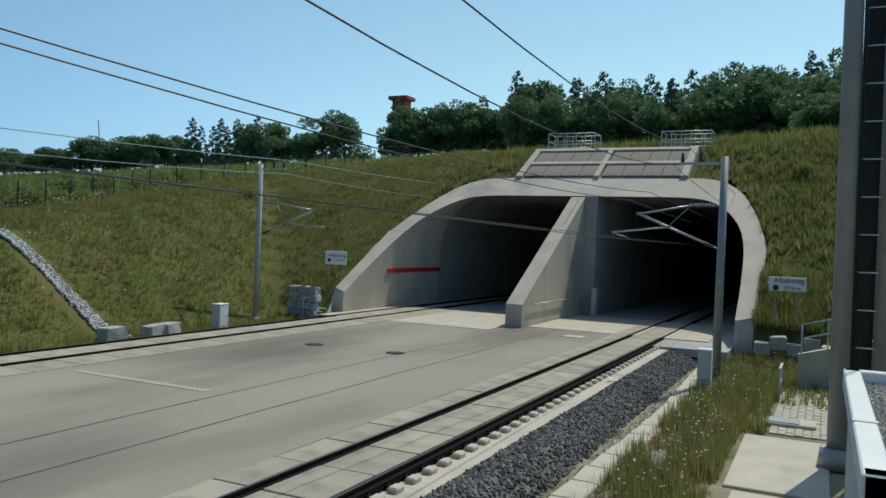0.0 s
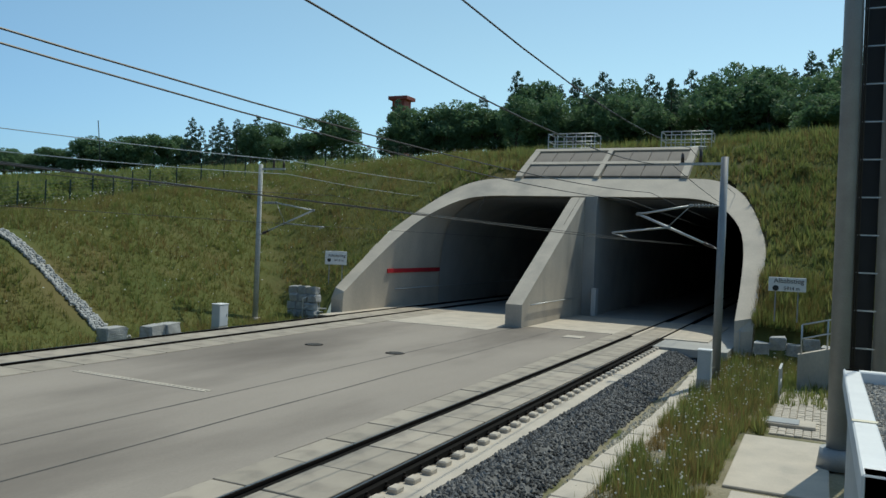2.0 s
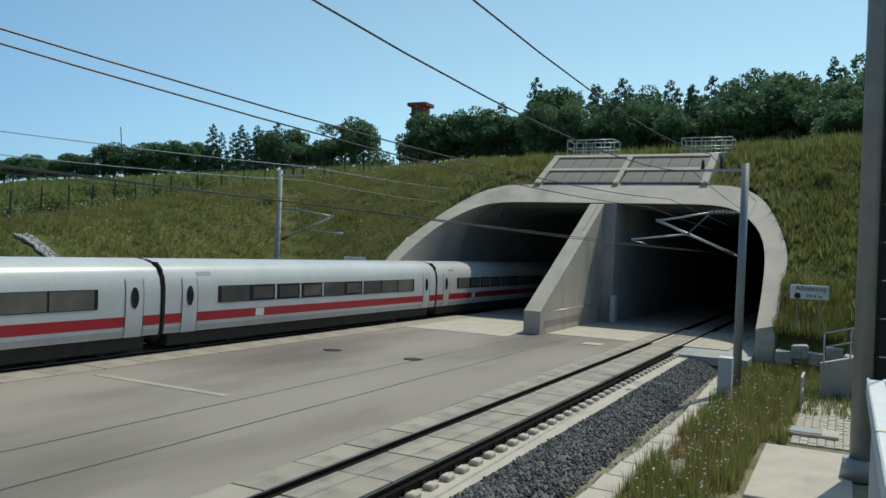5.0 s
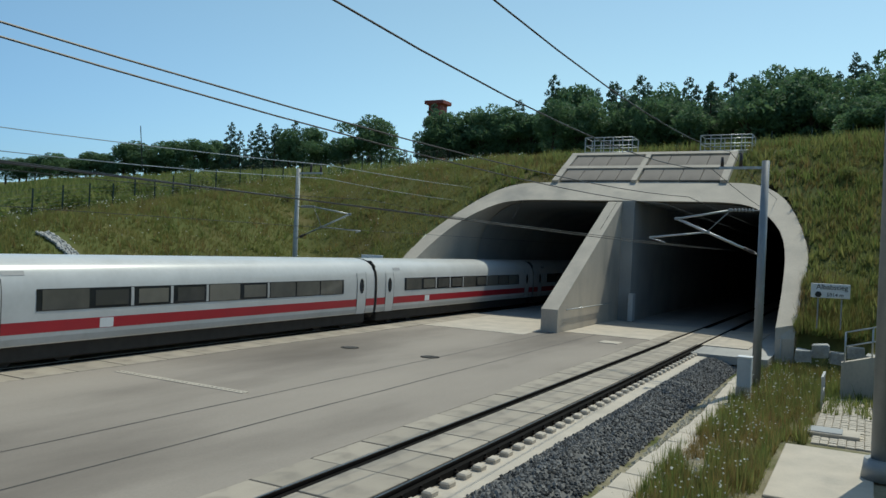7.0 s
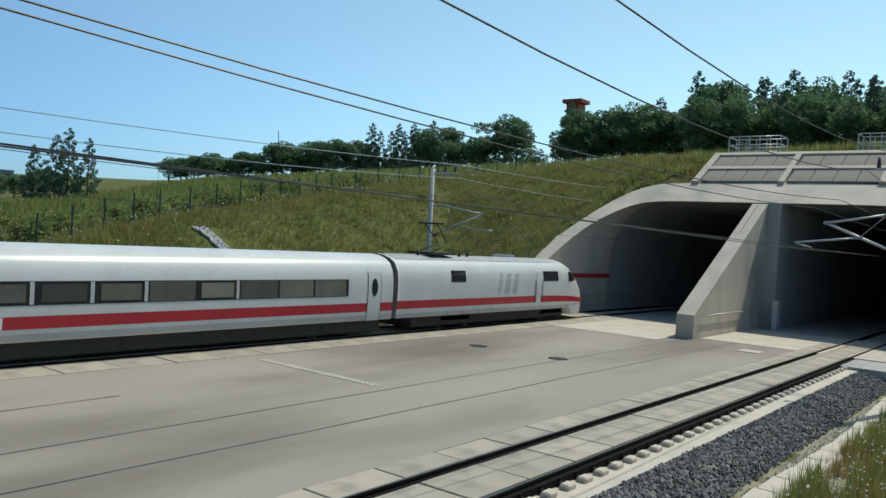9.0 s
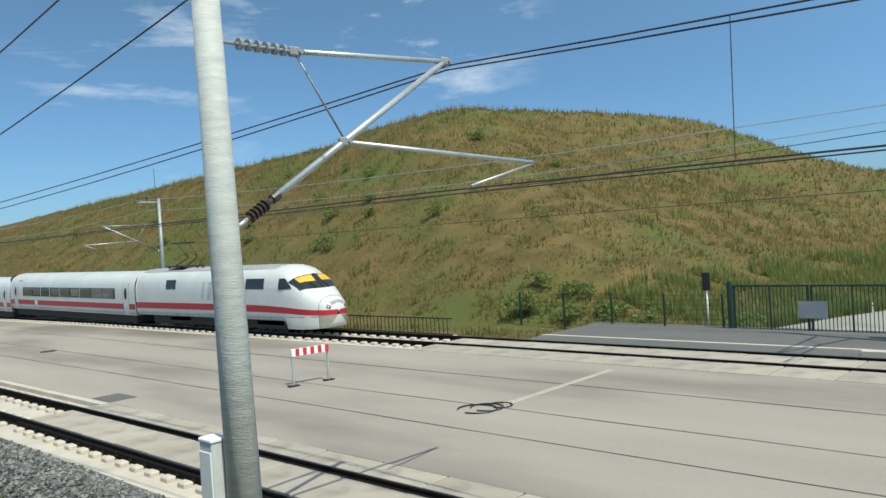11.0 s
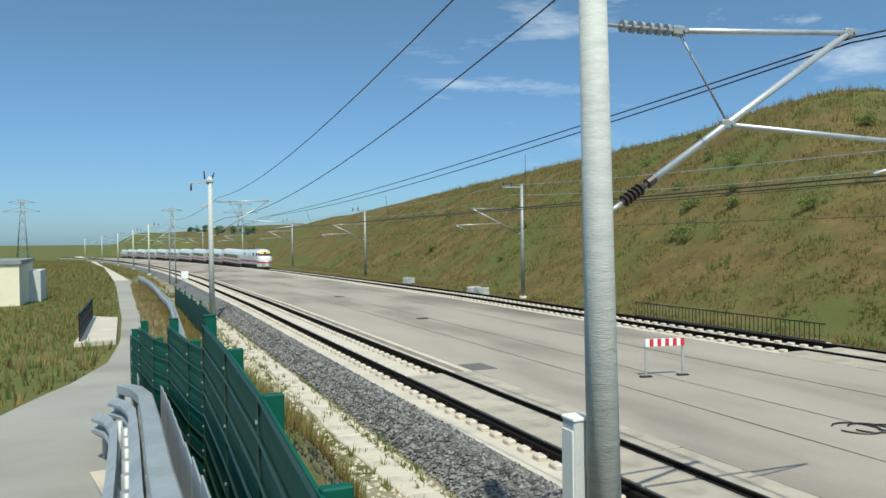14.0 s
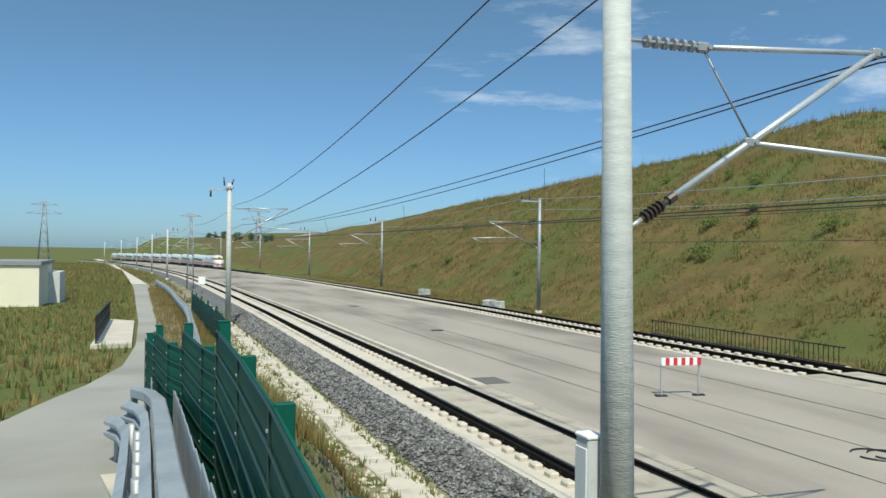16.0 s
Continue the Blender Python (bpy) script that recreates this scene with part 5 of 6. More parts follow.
stones("roof_gravel", "loose grey gravel on the flat roof", M["gravel"], 9000, roofstone, 0.028, 11)
hb = thing("roof_hatch_box", "white box on the far side of the roof", "box", (9.3, 19.4, 1.2))
part("body", box(0, 0, 0.7, 0.9, 0.8, 3.2, 0.03), M["white"], hb)
for (x, y, sx, sy) in ((6.85, 22.3, 2.0, 5.2), (6.9, 17.6, 1.7, 3.6)):
    ob = new("paving_slab", box_me := bpy.data.meshes.new("paving_slab"))
    bm = box(0, 0, 0, sx, sy, 0.3, 0.02); bm.to_mesh(box_me); bm.free(); box_me.materials.append(M["concrete_pale"])
    ob.matrix_basis = pose(x, y, -0.74)
    tagged(ob, "weathered pale concrete slab in the verge", "paving slab")
pv = thing("paver_patch", "grid of small concrete pavers with weeds in the joints", "paving", (0, 0, 0), kind="structure")
pm = bpy.data.meshes.new("paver"); bm = box(0, 0, 0, 0.2, 0.2, 0.08, 0.015); bm.to_mesh(pm); bm.free(); pm.materials.append(M["concrete_pale"])
for i in range(7):
    for j in range(32):
        ob = new("paver", pm)
        ob.matrix_basis = pose(6.5 + i * 0.21, 25.6 + j * 0.25, -0.64 + rnd.uniform(-0.01, 0.01), rnd.uniform(-2, 2), rnd.uniform(-2, 2), rnd.uniform(-2, 2))
        ob.parent = pv
bx = thing("shaft_cover", "pale concrete shaft cover with a metal lid", "hatch", (6.8, 26.9, -0.68))
part("frame", box(0, 0, 0.06, 1.5, 0.9, 0.22, 0.02), M["concrete_pale"], bx)
part("lid", box(-0.1, 0, 0.18, 0.85, 0.75, 0.03, 0.01), M["steel"], bx)
ww = thing("wing_wall", "low concrete wing wall with a galvanised handrail", "wall", (0, 0, 0))
vs = [(x, y, z) for x, y, zt in ((6.85, 33.8, 0.62), (9.6, 34.8, 1.3)) for z in (-0.8, zt)] + [(x, y + 0.4, z) for x, y, zt in ((6.85, 33.8, 0.62), (9.6, 34.8, 1.3)) for z in (-0.8, zt)]
part("wall", mesh_of("wall", vs, [(0, 2, 3, 1), (4, 5, 7, 6), (1, 3, 7, 5), (0, 1, 5, 4), (2, 6, 7, 3)], M["concrete"]), None, ww)
for x in (6.95, 7.8, 8.65):
    zb = 0.62 + (x - 6.85) * 0.247
    part("post", tube((x, 33.95 + (x - 6.85) * 0.36, zb - 0.05), (x, 33.95 + (x - 6.85) * 0.36, zb + 1.05), 0.03, seg=8), M["galv"], ww)
for h in (0.55, 1.05):
    part("rail", tube((6.95, 33.98, 0.64 + h), (9.4, 34.85, 1.25 + h), 0.028, seg=8), M["galv"], ww)
sr = thing("stair_railing", "short wooden-topped steel stair railing in the weeds", "railing", (6.3, 31.2, -0.6))
part("rail", box(0.1, 0.3, 1.0, 0.07, 1.5, 0.1), M["galv"], sr)
part("rail", box(0.1, 0.3, 0.5, 0.05, 1.5, 0.08), M["galv"], sr)
for y in (-0.35, 0.95):
    part("post", box(0.1, y, 0.45, 0.06, 0.06, 1.1), M["galv"], sr)
for x0, y0 in ((4.3, 41.0), (-18.1, 39.0)):
    t = thing("steel_stair_rail", "galvanised stair railing beside the portal leg", "railing", (x0, y0, -0.4), group="portal stair rails")
    for k in range(3):
        part("post", box(0, k * 0.8 - 0.8, 0.6 + k * 0.15, 0.05, 0.05, 1.2), M["galv"], t)
    for h in (0.6, 1.15):
        part("rail", tube((0, -0.85, h), (0, 0.85, h + 0.32), 0.03, seg=8), M["galv"], t)
    for k in range(4):
        part("tread", box(0.35, -0.7 + k * 0.35, 0.1 + k * 0.16, 0.7, 0.3, 0.05), M["galv"], t)
for k in range(5):
    block(5.4 + k * 0.62, 37.4 + 0.1 * k, 0.35 + 0.25 * (k % 2), 0.6, 0.5, 0.5, 70 + k)
for c in range(4):
    for k in range(3):
        block(-17.85 - 0.62 * k - 0.12 * (c % 2), 38.8 + 0.06 * c, -0.15 + 0.44 * c, 0.6, 0.5, 0.43, 80 + 3 * c + k)

# ---- service road, guard rail and green screen fence ----
def strip_mesh(name, left, right, ys, zf, material, dz=0.03):
    vs, fs = [], []
    for i, y in enumerate(ys):
        a, b = lerp(y, *left), lerp(y, *right)
        for k in range(7):
            vs.append((a + (b - a) * k / 6, y, zf(a + (b - a) * k / 6, y) + dz))
        if i:
            fs += [((i - 1) * 7 + k, (i - 1) * 7 + k + 1, i * 7 + k + 1, i * 7 + k) for k in range(6)]
    return mesh_of(name, vs, fs, material, True)
LE = ((-420, -341, -191, -97, -45, -31, -22.6, -17.8, -15.8, -13.8, -8, -2, 4.5), (30, 21.9, 12.1, 9.2, 8.64, 8.71, 9.03, 9.78, 10.3, 10.64, 12, 13, 14))
RE = ((-420, -338, -114, -70, -52, -39, -32.7, -16, -10, -6, -2, 4.5), (26.5, 18.8, 7.87, 6.5, 6.44, 6.62, 6.79, 7.6, 8.4, 8.6, 8.7, 8.75))
ob = new("service_road", strip_mesh("service_road", LE, RE, np.concatenate([np.arange(-420, -90, 15), np.arange(-90, 4.6, 1.5)]), lambda x, y: max(road_z(y), land(x, y)), M["road"], 0.05))
tagged(ob, "pale narrow service road beside the line", "road", kind="structure")
ob = new("concrete_road", strip_mesh("concrete_road", LE, RE, np.arange(-420, -96, 12), lambda x, y: max(road_z(y), land(x, y)), M["concrete_pale"], 0.08))
tagged(ob, "pale concrete section of the narrow service road", "road", kind="structure")
cul = thing("culvert_slab", "pale concrete culvert slab beside the road", "slab", kind="structure")
part("slab", mesh_of("slab", [(x, y, road_z(y) + dz) for dz in (0.16, -0.5) for x, y in ((8.85, -30.2), (10.29, -30.0), (10.1, -46.1), (8.84, -44.2))], [(0, 1, 2, 3), (0, 4, 5, 1), (1, 5, 6, 2), (2, 6, 7, 3), (3, 7, 4, 0)], M["concrete_pale"]), None, cul)
cr = thing("culvert_guard", "black steel railing on the culvert slab", "railing")
for k in range(12):
    y = -30.6 - k * 1.3
    part("post", box(10.12, y, road_z(y) + 0.65, 0.06, 0.06, 1.1), M["black"], cr)
for h in (0.3, 0.75, 1.2):
    part("rail", mesh_of("rail", *poly_tube([(10.12, y, road_z(y) + h) for y in (-30.6, -38, -44.9)], 0.03, 5), M["black"]), None, cr)
for k in range(36):
    y = -30.6 - k * 0.4
    part("bar", box(10.12, y, road_z(y) + 0.72, 0.3 * 0.05, 0.12, 0.95), M["black"], cr)
WB = [(0.0, -0.155), (0.045, -0.12), (0.08, -0.09), (0.08, -0.05), (0.0, -0.02), (0.0, 0.02), (0.08, 0.05), (0.08, 0.09), (0.045, 0.12), (0.0, 0.155), (-0.006, 0.155), (-0.006, -0.155)]
def guard_rail(line, label, plates=True):
    t = thing("guard_rail", label, "guard rail", group="guard rails")
    part("beam", sweep("beam", WB, [(x + 0.1, y, z + (0.68 if plates else 0.55)) for x, y, z in line], M["guard"], smooth=False), None, t)
    if plates:
        part("beam", sweep("beam", WB, [(x + 0.3, y, z + 0.5) for x, y, z in line], M["guard"]), None, t, "lower road-side beam")
        part("top_box", sweep("top_box", [(-0.08, 0.87), (0.05, 0.87), (0.065, 0.885), (0.065, 0.985), (0.05, 1.0), (-0.08, 1.0), (-0.095, 0.985), (-0.095, 0.885)], line, M["guard"]), None, t, "flat galvanised top beam")
    L = [Vector(p) for p in line]
    d, total = 0.0, sum((b - a).length for a, b in zip(L, L[1:]))
    while d < total:
        r, i = d, 0
        while i < len(L) - 2 and r > (L[i + 1] - L[i]).length:
            r -= (L[i + 1] - L[i]).length
            i += 1
        p = L[i] + (L[i + 1] - L[i]).normalized() * r
        part("post", box(p.x + 0.02, p.y, p.z + 0.36, 0.1, 0.06, 1.0), M["guard"], t)
        if plates:
            part("spacer", tube((p.x + 0.2, p.y, p.z - 0.1), (p.x + 0.2, p.y, p.z + 0.62), 0.055, seg=10), M["guard"], t)
            part("plate", box(p.x - 0.2, p.y - 0.3, p.z + 0.48, 0.012, 0.62, 1.1), M["guard"], t, "galvanised kick plate")
        d += 0.65 if plates else 1.3
gl = [(x, y, road_z(y)) for x, y in ((8.42, 0.6), (8.42, -1.5), (8.42, -3.6), (8.4, -5.8), (8.4, -7.8), (8.48, -8.6), (8.64, -9.1))]
guard_rail(gl, "galvanised double guard rail with flat top beam")
guard_rail([(lerp(y, (-106, -79.6, -46.5, -27, -16), (6.55, 5.81, 5.88, 6.7, 7.3)), y, road_z(y) - 0.02) for y in (-16, -20, -24, -30, -36, -42, -50, -60, -73, -83, -93, -106)], "galvanised guard rail along the falling road", False)
ks = new("kerb_stone", sweep("kerb_stone", [(-0.09, -0.3), (0.09, -0.3), (0.09, 0.1), (-0.09, 0.1)], [(x, y, road_z(y)) for x, y in ((8.48, -4.6), (8.64, -6.0), (8.92, -8.1))], M["concrete_pale"]))
tagged(ks, "pale concrete kerb at the foot of the guard rail", "kerb")
def screen_fence(runs, height, label):
    """Level runs of woven strips between steel posts; each run is (top, posts), the runs step with the ground."""
    t = thing("screen_fence", label, "fence", group="green screen fences")
    for top, posts in runs:
        b = top - height
        for i, (x, y) in enumerate(posts):
            last = i == len(posts) - 1
            part("post", box(x - 0.05, y, (top + b) / 2 + (0.03 if last else 0.0), 0.1, 0.05, top - b + (0.08 if last else 0.02), 0.006), M["green"], t)
            if last or i == 0:
                part("post_cap", box(x - 0.04, y, top + (0.08 if last else 0.02), 0.11, 0.06, 0.02, 0.005), M["green"], t)
            part("cover_strip", box(x + 0.022, y, (top + b) / 2, 0.012, 0.035, top - b - 0.02), M["darkgreen"], t)
            for k in range(int(height / 0.4)):
                part("clip", box(x + 0.032, y, top - 0.12 - k * 0.4, 0.012, 0.016, 0.016), M["galv"], t)
            if last:
                continue
            x2, y2 = posts[i + 1]
            for k in range(int(height / 0.2)):
                z = top - 0.1 - k * 0.2
                prof = [(0.012, -0.094), (0.018, 0.0), (0.008, 0.094), (-0.006, 0.094), (0.0, 0.0), (-0.002, -0.094)]
                vs = [(a + u, c, z + v) for a, c in ((x, y), (x2, y2)) for u, v in prof]
                fs = [(n, (n + 1) % 6, 6 + (n + 1) % 6, 6 + n) for n in range(6)] + [(5, 4, 3, 2, 1, 0), (6, 7, 8, 9, 10, 11)]
                part("strip", mesh_of("strip", vs, fs, M["green"]), None, t)
                part("mesh_wire", mesh_of("mesh_wire", *poly_tube([(x + 0.026, y, z + 0.1), (x2 + 0.026, y2, z + 0.1)], 0.009, 4), M["darkgreen"]), None, t)
screen_fence([(3.46, [(8.14, 0.9), (8.08, -0.3), (8.0, -1.82), (7.95, -3.55), (7.93, -5.37)]),
              (3.23, [(7.93, -5.42), (8.01, -6.07), (8.11, -7.7)]),
              (3.01, [(8.11, -7.75), (8.25, -8.38), (8.38, -9.86)]),
              (2.80, [(8.38, -9.91), (8.49, -10.86)])], 2.0, "tall dark green screen fence of woven strips")
screen_fence([(1.43 - 0.16 * k, [(5.48 - 0.12 * k, -28.9 - 6.4 * k), (5.42 - 0.12 * k, -32.1 - 6.4 * k), (5.36 - 0.12 * k, -35.25 - 6.4 * k)]) for k in range(5)], 1.4, "further dark green screen fence above the track")

# ---- far structures ----
def lattice(name, label, x, y, z, h, w0, w1, arms, r=0.06, cat="pylon", material="steel"):
    t = thing(name, label, cat, (x, y, z), group=name + "s")
    def corner(i, u):
        s = (w0 + (w1 - w0) * u) / 2
        return Vector((s * (1, -1, -1, 1)[i], s * (1, 1, -1, -1)[i], h * u))
    n = 7
    for i in range(4):
        part("leg", tube(corner(i, 0), corner(i, 1), r, seg=5), M[material], t)
        j = (i + 1) % 4
        for k in range(n):
            part("brace", tube(corner(i, k / n), corner(j, (k + 1) / n), r * 0.6, seg=4), M[material], t)
    for u, a in arms:
        for s in (-1, 1):
            part("arm", tube((0, 0, h * u), (s * a, 0, h * u), r * 1.2, r * 0.6, 5), M[material], t)
            part("arm_tie", tube((0, 0, h * u + a * 0.25), (s * a, 0, h * u), r * 0.6, seg=4), M[material], t)
lattice("catenary_lattice_mast", "grey lattice catenary mast with a short top arm", 3.0, -96, -0.8, 9.0, 0.75, 0.45, ((0.96, 1.2),), 0.05, "catenary mast")
wsn = thing("white_track_board", "small white board beside the near track", "sign", (2.5, -84, -0.6))
part("post", tube((0, 0, 0), (0, 0, 1.2), 0.04), M["galv"], wsn)
part("board", box(0, 0, 1.3, 0.7, 0.05, 0.8, 0.03), M["white"], wsn)
lattice("power_pylon", "tall steel lattice power pylon on the horizon", 49.7, -400, -3, 27, 4.5, 1.0, ((0.80, 7.5), (0.95, 5.5)), 0.16)
lattice("power_pylon", "steel lattice power pylon behind the line", -40, -350, 0, 21, 4, 0.9, ((0.78, 7.5), (0.95, 5)), 0.14)
for az, d, h in ((83.9, 330, 17), (80.8, 300, 20), (79.0, 420, 17), (76.8, 500, 16)):
    x, y = 8 - d * math.sin(radians(az)), 2.5 + d * math.cos(radians(az))
    lattice("power_pylon", "steel lattice power pylon above the industrial skyline", x, y, upland(x, y), h, 3, 0.8, ((0.7, 6), (0.9, 4)), 0.13)
def house(az, d, w, dep, h, label, material="facade", roof="metal_roof", pitched=False, windows=0, name="industrial_hall", sink=0.0):
    x, y = 8 - d * math.sin(radians(az)), 2.5 + d * math.cos(radians(az))
    z = (land(x, y) if d < 150 else upland(x, y) - sink) + (0.5 if d < 150 else 0)
    t = thing(name, label, "building", (x, y, z), rz=az - 90 + 90)
    part("wall", box(0, 0, h / 2 - 1, w, dep, h + 2), M[material], t)
    if pitched:
        part("roof", mesh_of("roof", [(-w / 2 - 0.4, -dep / 2 - 0.5, h - 0.1), (w / 2 + 0.4, -dep / 2 - 0.5, h - 0.1), (w / 2 + 0.4, 0, h + 2.0), (-w / 2 - 0.4, 0, h + 2.0), (-w / 2 - 0.4, dep / 2 + 0.5, h - 0.1), (w / 2 + 0.4, dep / 2 + 0.5, h - 0.1)], [(0, 1, 2, 3), (3, 2, 5, 4), (0, 3, 4), (1, 5, 2)], M[roof]), None, t)
    else:
        part("roof", box(0, 0, h + 0.1, w + 0.4, dep + 0.4, 0.3), M[roof], t)
    for k in range(windows):
        part("window", box(-w / 2 + (k + 0.5) * w / windows, -dep / 2 - 0.03, h * 0.55, w / windows * 0.6, 0.08, h * 0.28), M["glass"], t)
    return t
sd_ = house(81.8, 112, 19, 12, 2.6, "grey shed with a pitched metal roof and dark solar panels", "facade_grey", "metal_roof", True, 3, "shed", 1.8)
part("solar_panel", mesh_of("solar_panel", [(-9.3, -6.2, 2.66), (-2.0, -6.2, 2.66), (-2.0, -0.3, 4.58), (-9.3, -0.3, 4.58)], [(0, 1, 2, 3)], M["glass"]), None, sd_, "dark solar panels")
house(88.0, 300, 37, 15, 4.0, "long white industrial hall on the skyline", windows=12, sink=-3.5)
house(74.0, 330, 22, 15, 7.0, "tall white industrial hall on the skyline", windows=6, sink=-2)
house(80.5, 320, 45, 12, 4.5, "long grey glazed works hall on the skyline", "facade_grey", "metal_roof", windows=16, sink=-2)
house(71.5, 320, 50, 10, 3.5, "low grey works hall on the skyline", "facade_grey", "metal_roof", windows=14, sink=-1.5)
house(97.5, 420, 30, 12, 3.0, "white distant hall beyond the hill foot", windows=8, sink=-3)
ct = thing("shipping_container", "blue shipping container in the distance", "container", (8 - 230 * math.sin(radians(87)), 2.5 + 230 * math.cos(radians(87)), upland(-220, 14) + 2.0), rz=0)
part("body", box(0, 0, 0, 2.4, 5.5, 2.2), M["blue"], ct)
tw = thing("red_tower", "red tower top rising above the trees", "tower", (8 - 260 * math.sin(radians(29.3)), 2.5 + 260 * math.cos(radians(29.3)), 25))
part("shaft", box(0, 0, 12, 4.5, 4.5, 26), M["brick_red"], tw)
part("head", box(0, 0, 25.6, 7.0, 6.0, 1.2, 0.1), M["brick_red"], tw)
pump = thing("technical_building", "pale rendered technical building with a dark flat roof edge", "building", (0, 0, 0))
part("wall", box(21.0, -67.5, 0.8, 11.0, 9.5, 3.9), M["facade"], pump)
part("roof_edge", box(21.0, -67.5, 2.85, 11.3, 9.8, 0.28), M["facade_grey"], pump)
part("annex", box(15.1, -71.5, 0.5, 0.9, 5.0, 3.0), M["grey"], pump)
part("plinth", box(20.5, -67.0, -1.0, 13.5, 11.5, 0.5), M["concrete_pale"], pump)
car = thing("parked_car", "white car on the far road", "car", (8 - 120 * math.sin(radians(72.8)), 2.5 + 120 * math.cos(radians(72.8)), upland(-107, 38) + 0.1), rz=60)
part("body", box(0, 0, 0.6, 1.8, 4.3, 0.7, 0.15), M["white"], car)
part("cabin", box(0, -0.2, 1.15, 1.5, 2.2, 0.55, 0.15), M["glass"], car)
for sx in (-0.8, 0.8):
    for sy in (-1.3, 1.3):
        part("wheel", tube((sx - 0.1, sy, 0.32), (sx + 0.1, sy, 0.32), 0.32, seg=14), M["black"], car)
pt = thing("portable_toilet", "blue and white portable toilet beside the far road", "toilet cabin", (8 - 105 * math.sin(radians(72.0)), 2.5 + 105 * math.cos(radians(72.0)), upland(-92, 35)))
part("cabin", box(0, 0, 1.1, 1.1, 1.1, 2.2, 0.05), M["blue"], pt)
part("door", box(0.56, 0, 1.05, 0.03, 0.7, 1.9), M["white"], pt)
part("roof", box(0, 0, 2.26, 1.15, 1.15, 0.12, 0.05), M["white"], pt)
RL_ = ((-260, -180, -110, -70, -45, -32, -22), (96, 64, 33.5, 14.5, 3.6, -1.4, -4.2))
RR_ = FOOT
vs, fs = [], []
xs = np.arange(-260, -21.5, 2.0)
for i, x in enumerate(xs):
    for k in range(6):
        yy = lerp(x, *RL_) + (lerp(x, *RR_) - lerp(x, *RL_)) * k / 5
        vs.append((x, yy, land(x, yy) + 0.10))
    if i:
        fs += [((i - 1) * 6 + k, (i - 1) * 6 + k + 1, i * 6 + k + 1, i * 6 + k) for k in range(5)]
tagged(new("access_road", mesh_of("access_road", vs, fs, M["road"], True)), "pale access road leading away from the gate", "road", kind="structure")
mp = thing("marker_post", "small white roadside marker post", "post", (-30, -7.5, land(-30, -7.5)), group="marker posts")
part("post", box(0, 0, 0.22, 0.12, 0.08, 0.6, 0.02), M["white"], mp)
part("band", box(0, 0, 0.42, 0.125, 0.085, 0.06), M["black"], mp)
for x in (-36, -42, -49, -57, -66, -76, -88):
    yy = lerp(x, *RR_) - 1.0
    copy_thing(mp, pose(x, yy, land(x, yy)))

# ---- trees ----
def leaf_cloud(r, centres, n, size, squash=0.8):
    """Small leaf faces scattered through overlapping lobes."""
    c = np.array([q[:3] for q in centres]); s = np.array([q[3] for q in centres])
    k = r.choice(len(c), n, p=s ** 2 / (s ** 2).sum())
    d = r.normal(size=(n, 3)); d /= np.linalg.norm(d, axis=1)[:, None]
    p = c[k] + d * (s[k] * (0.55 + 0.5 * r.rand(n) ** 0.6))[:, None] * (1, 1, squash)
    a = r.normal(size=(n, 3)) * size; b = r.normal(size=(n, 3)) * size
    v = np.stack([p + a, p + b, p - a * 0.7 - b * 0.4], 1).reshape(-1, 3)
    return v.tolist(), [(3 * i, 3 * i + 1, 3 * i + 2) for i in range(n)]
def deciduous(seed, label, n=3600):
    """A broad tree one unit of ten metres high."""
    r = np.random.RandomState(seed)
    t = thing("deciduous_tree", label, "tree", (0, 0, -500), group="trees")
    bm = bmesh.new()
    bm_tube(bm, (0, 0, -0.6), (0.1, 0, 5.5), 0.26, 0.1, 8)
    lobes = []
    for k in range(11):
        a, h = r.rand() * 6.28, 2.6 + 5.6 * r.rand()
        q = (1 - abs(h - 5.0) / 6.5) * 2.3 * (0.6 + 0.5 * r.rand())
        x, y = q * math.cos(a), q * math.sin(a)
        lobes.append((x, y, h, 1.1 + 0.75 * r.rand()))
        bm_tube(bm, (0.05, 0, max(1.6, h - 2.2)), (x * 0.8, y * 0.8, h - 0.2), 0.09, 0.03, 5)
    lobes.append((0, 0, 8.6, 1.2)); lobes.append((0.3, 0.2, 3.0, 1.7))
    part("trunk", bm, M["bark"], t)
    part("crown", mesh_of("crown", *leaf_cloud(r, lobes, n, 0.155), M["leaf"]), None, t)
    return t
def conifer(seed, label, n=2800):
    r = np.random.RandomState(seed)
    t = thing("conifer_tree", label, "tree", (0, 0, -500), group="trees")
    bm = bmesh.new()
    bm_tube(bm, (0, 0, -0.6), (0, 0, 9.8), 0.2, 0.02, 7)
    lobes = []
    for k in range(34):
        u = k / 33
        a, h = k * 2.4, 1.0 + 8.6 * u
        w = (2.2 * (1 - u) ** 0.65 + 0.15) * (0.6 + 0.55 * r.rand())
        lobes.append((w * math.cos(a), w * math.sin(a), h, 0.35 + 0.5 * (1 - u)))
        bm_tube(bm, (0, 0, h + 0.15), (w * math.cos(a), w * math.sin(a), h), 0.05, 0.02, 4)
    part("trunk", bm, M["bark"], t)
    part("crown", mesh_of("crown", *leaf_cloud(r, lobes, n, 0.125, 0.6), M["needle"]), None, t)
    return t
DEC = [deciduous(k, "dark green broadleaf tree with a dense crown") for k in range(4)]
CON = [conifer(10 + k, "dark spruce with drooping branches") for k in range(2)]
tr = random.Random(12)
used = set()
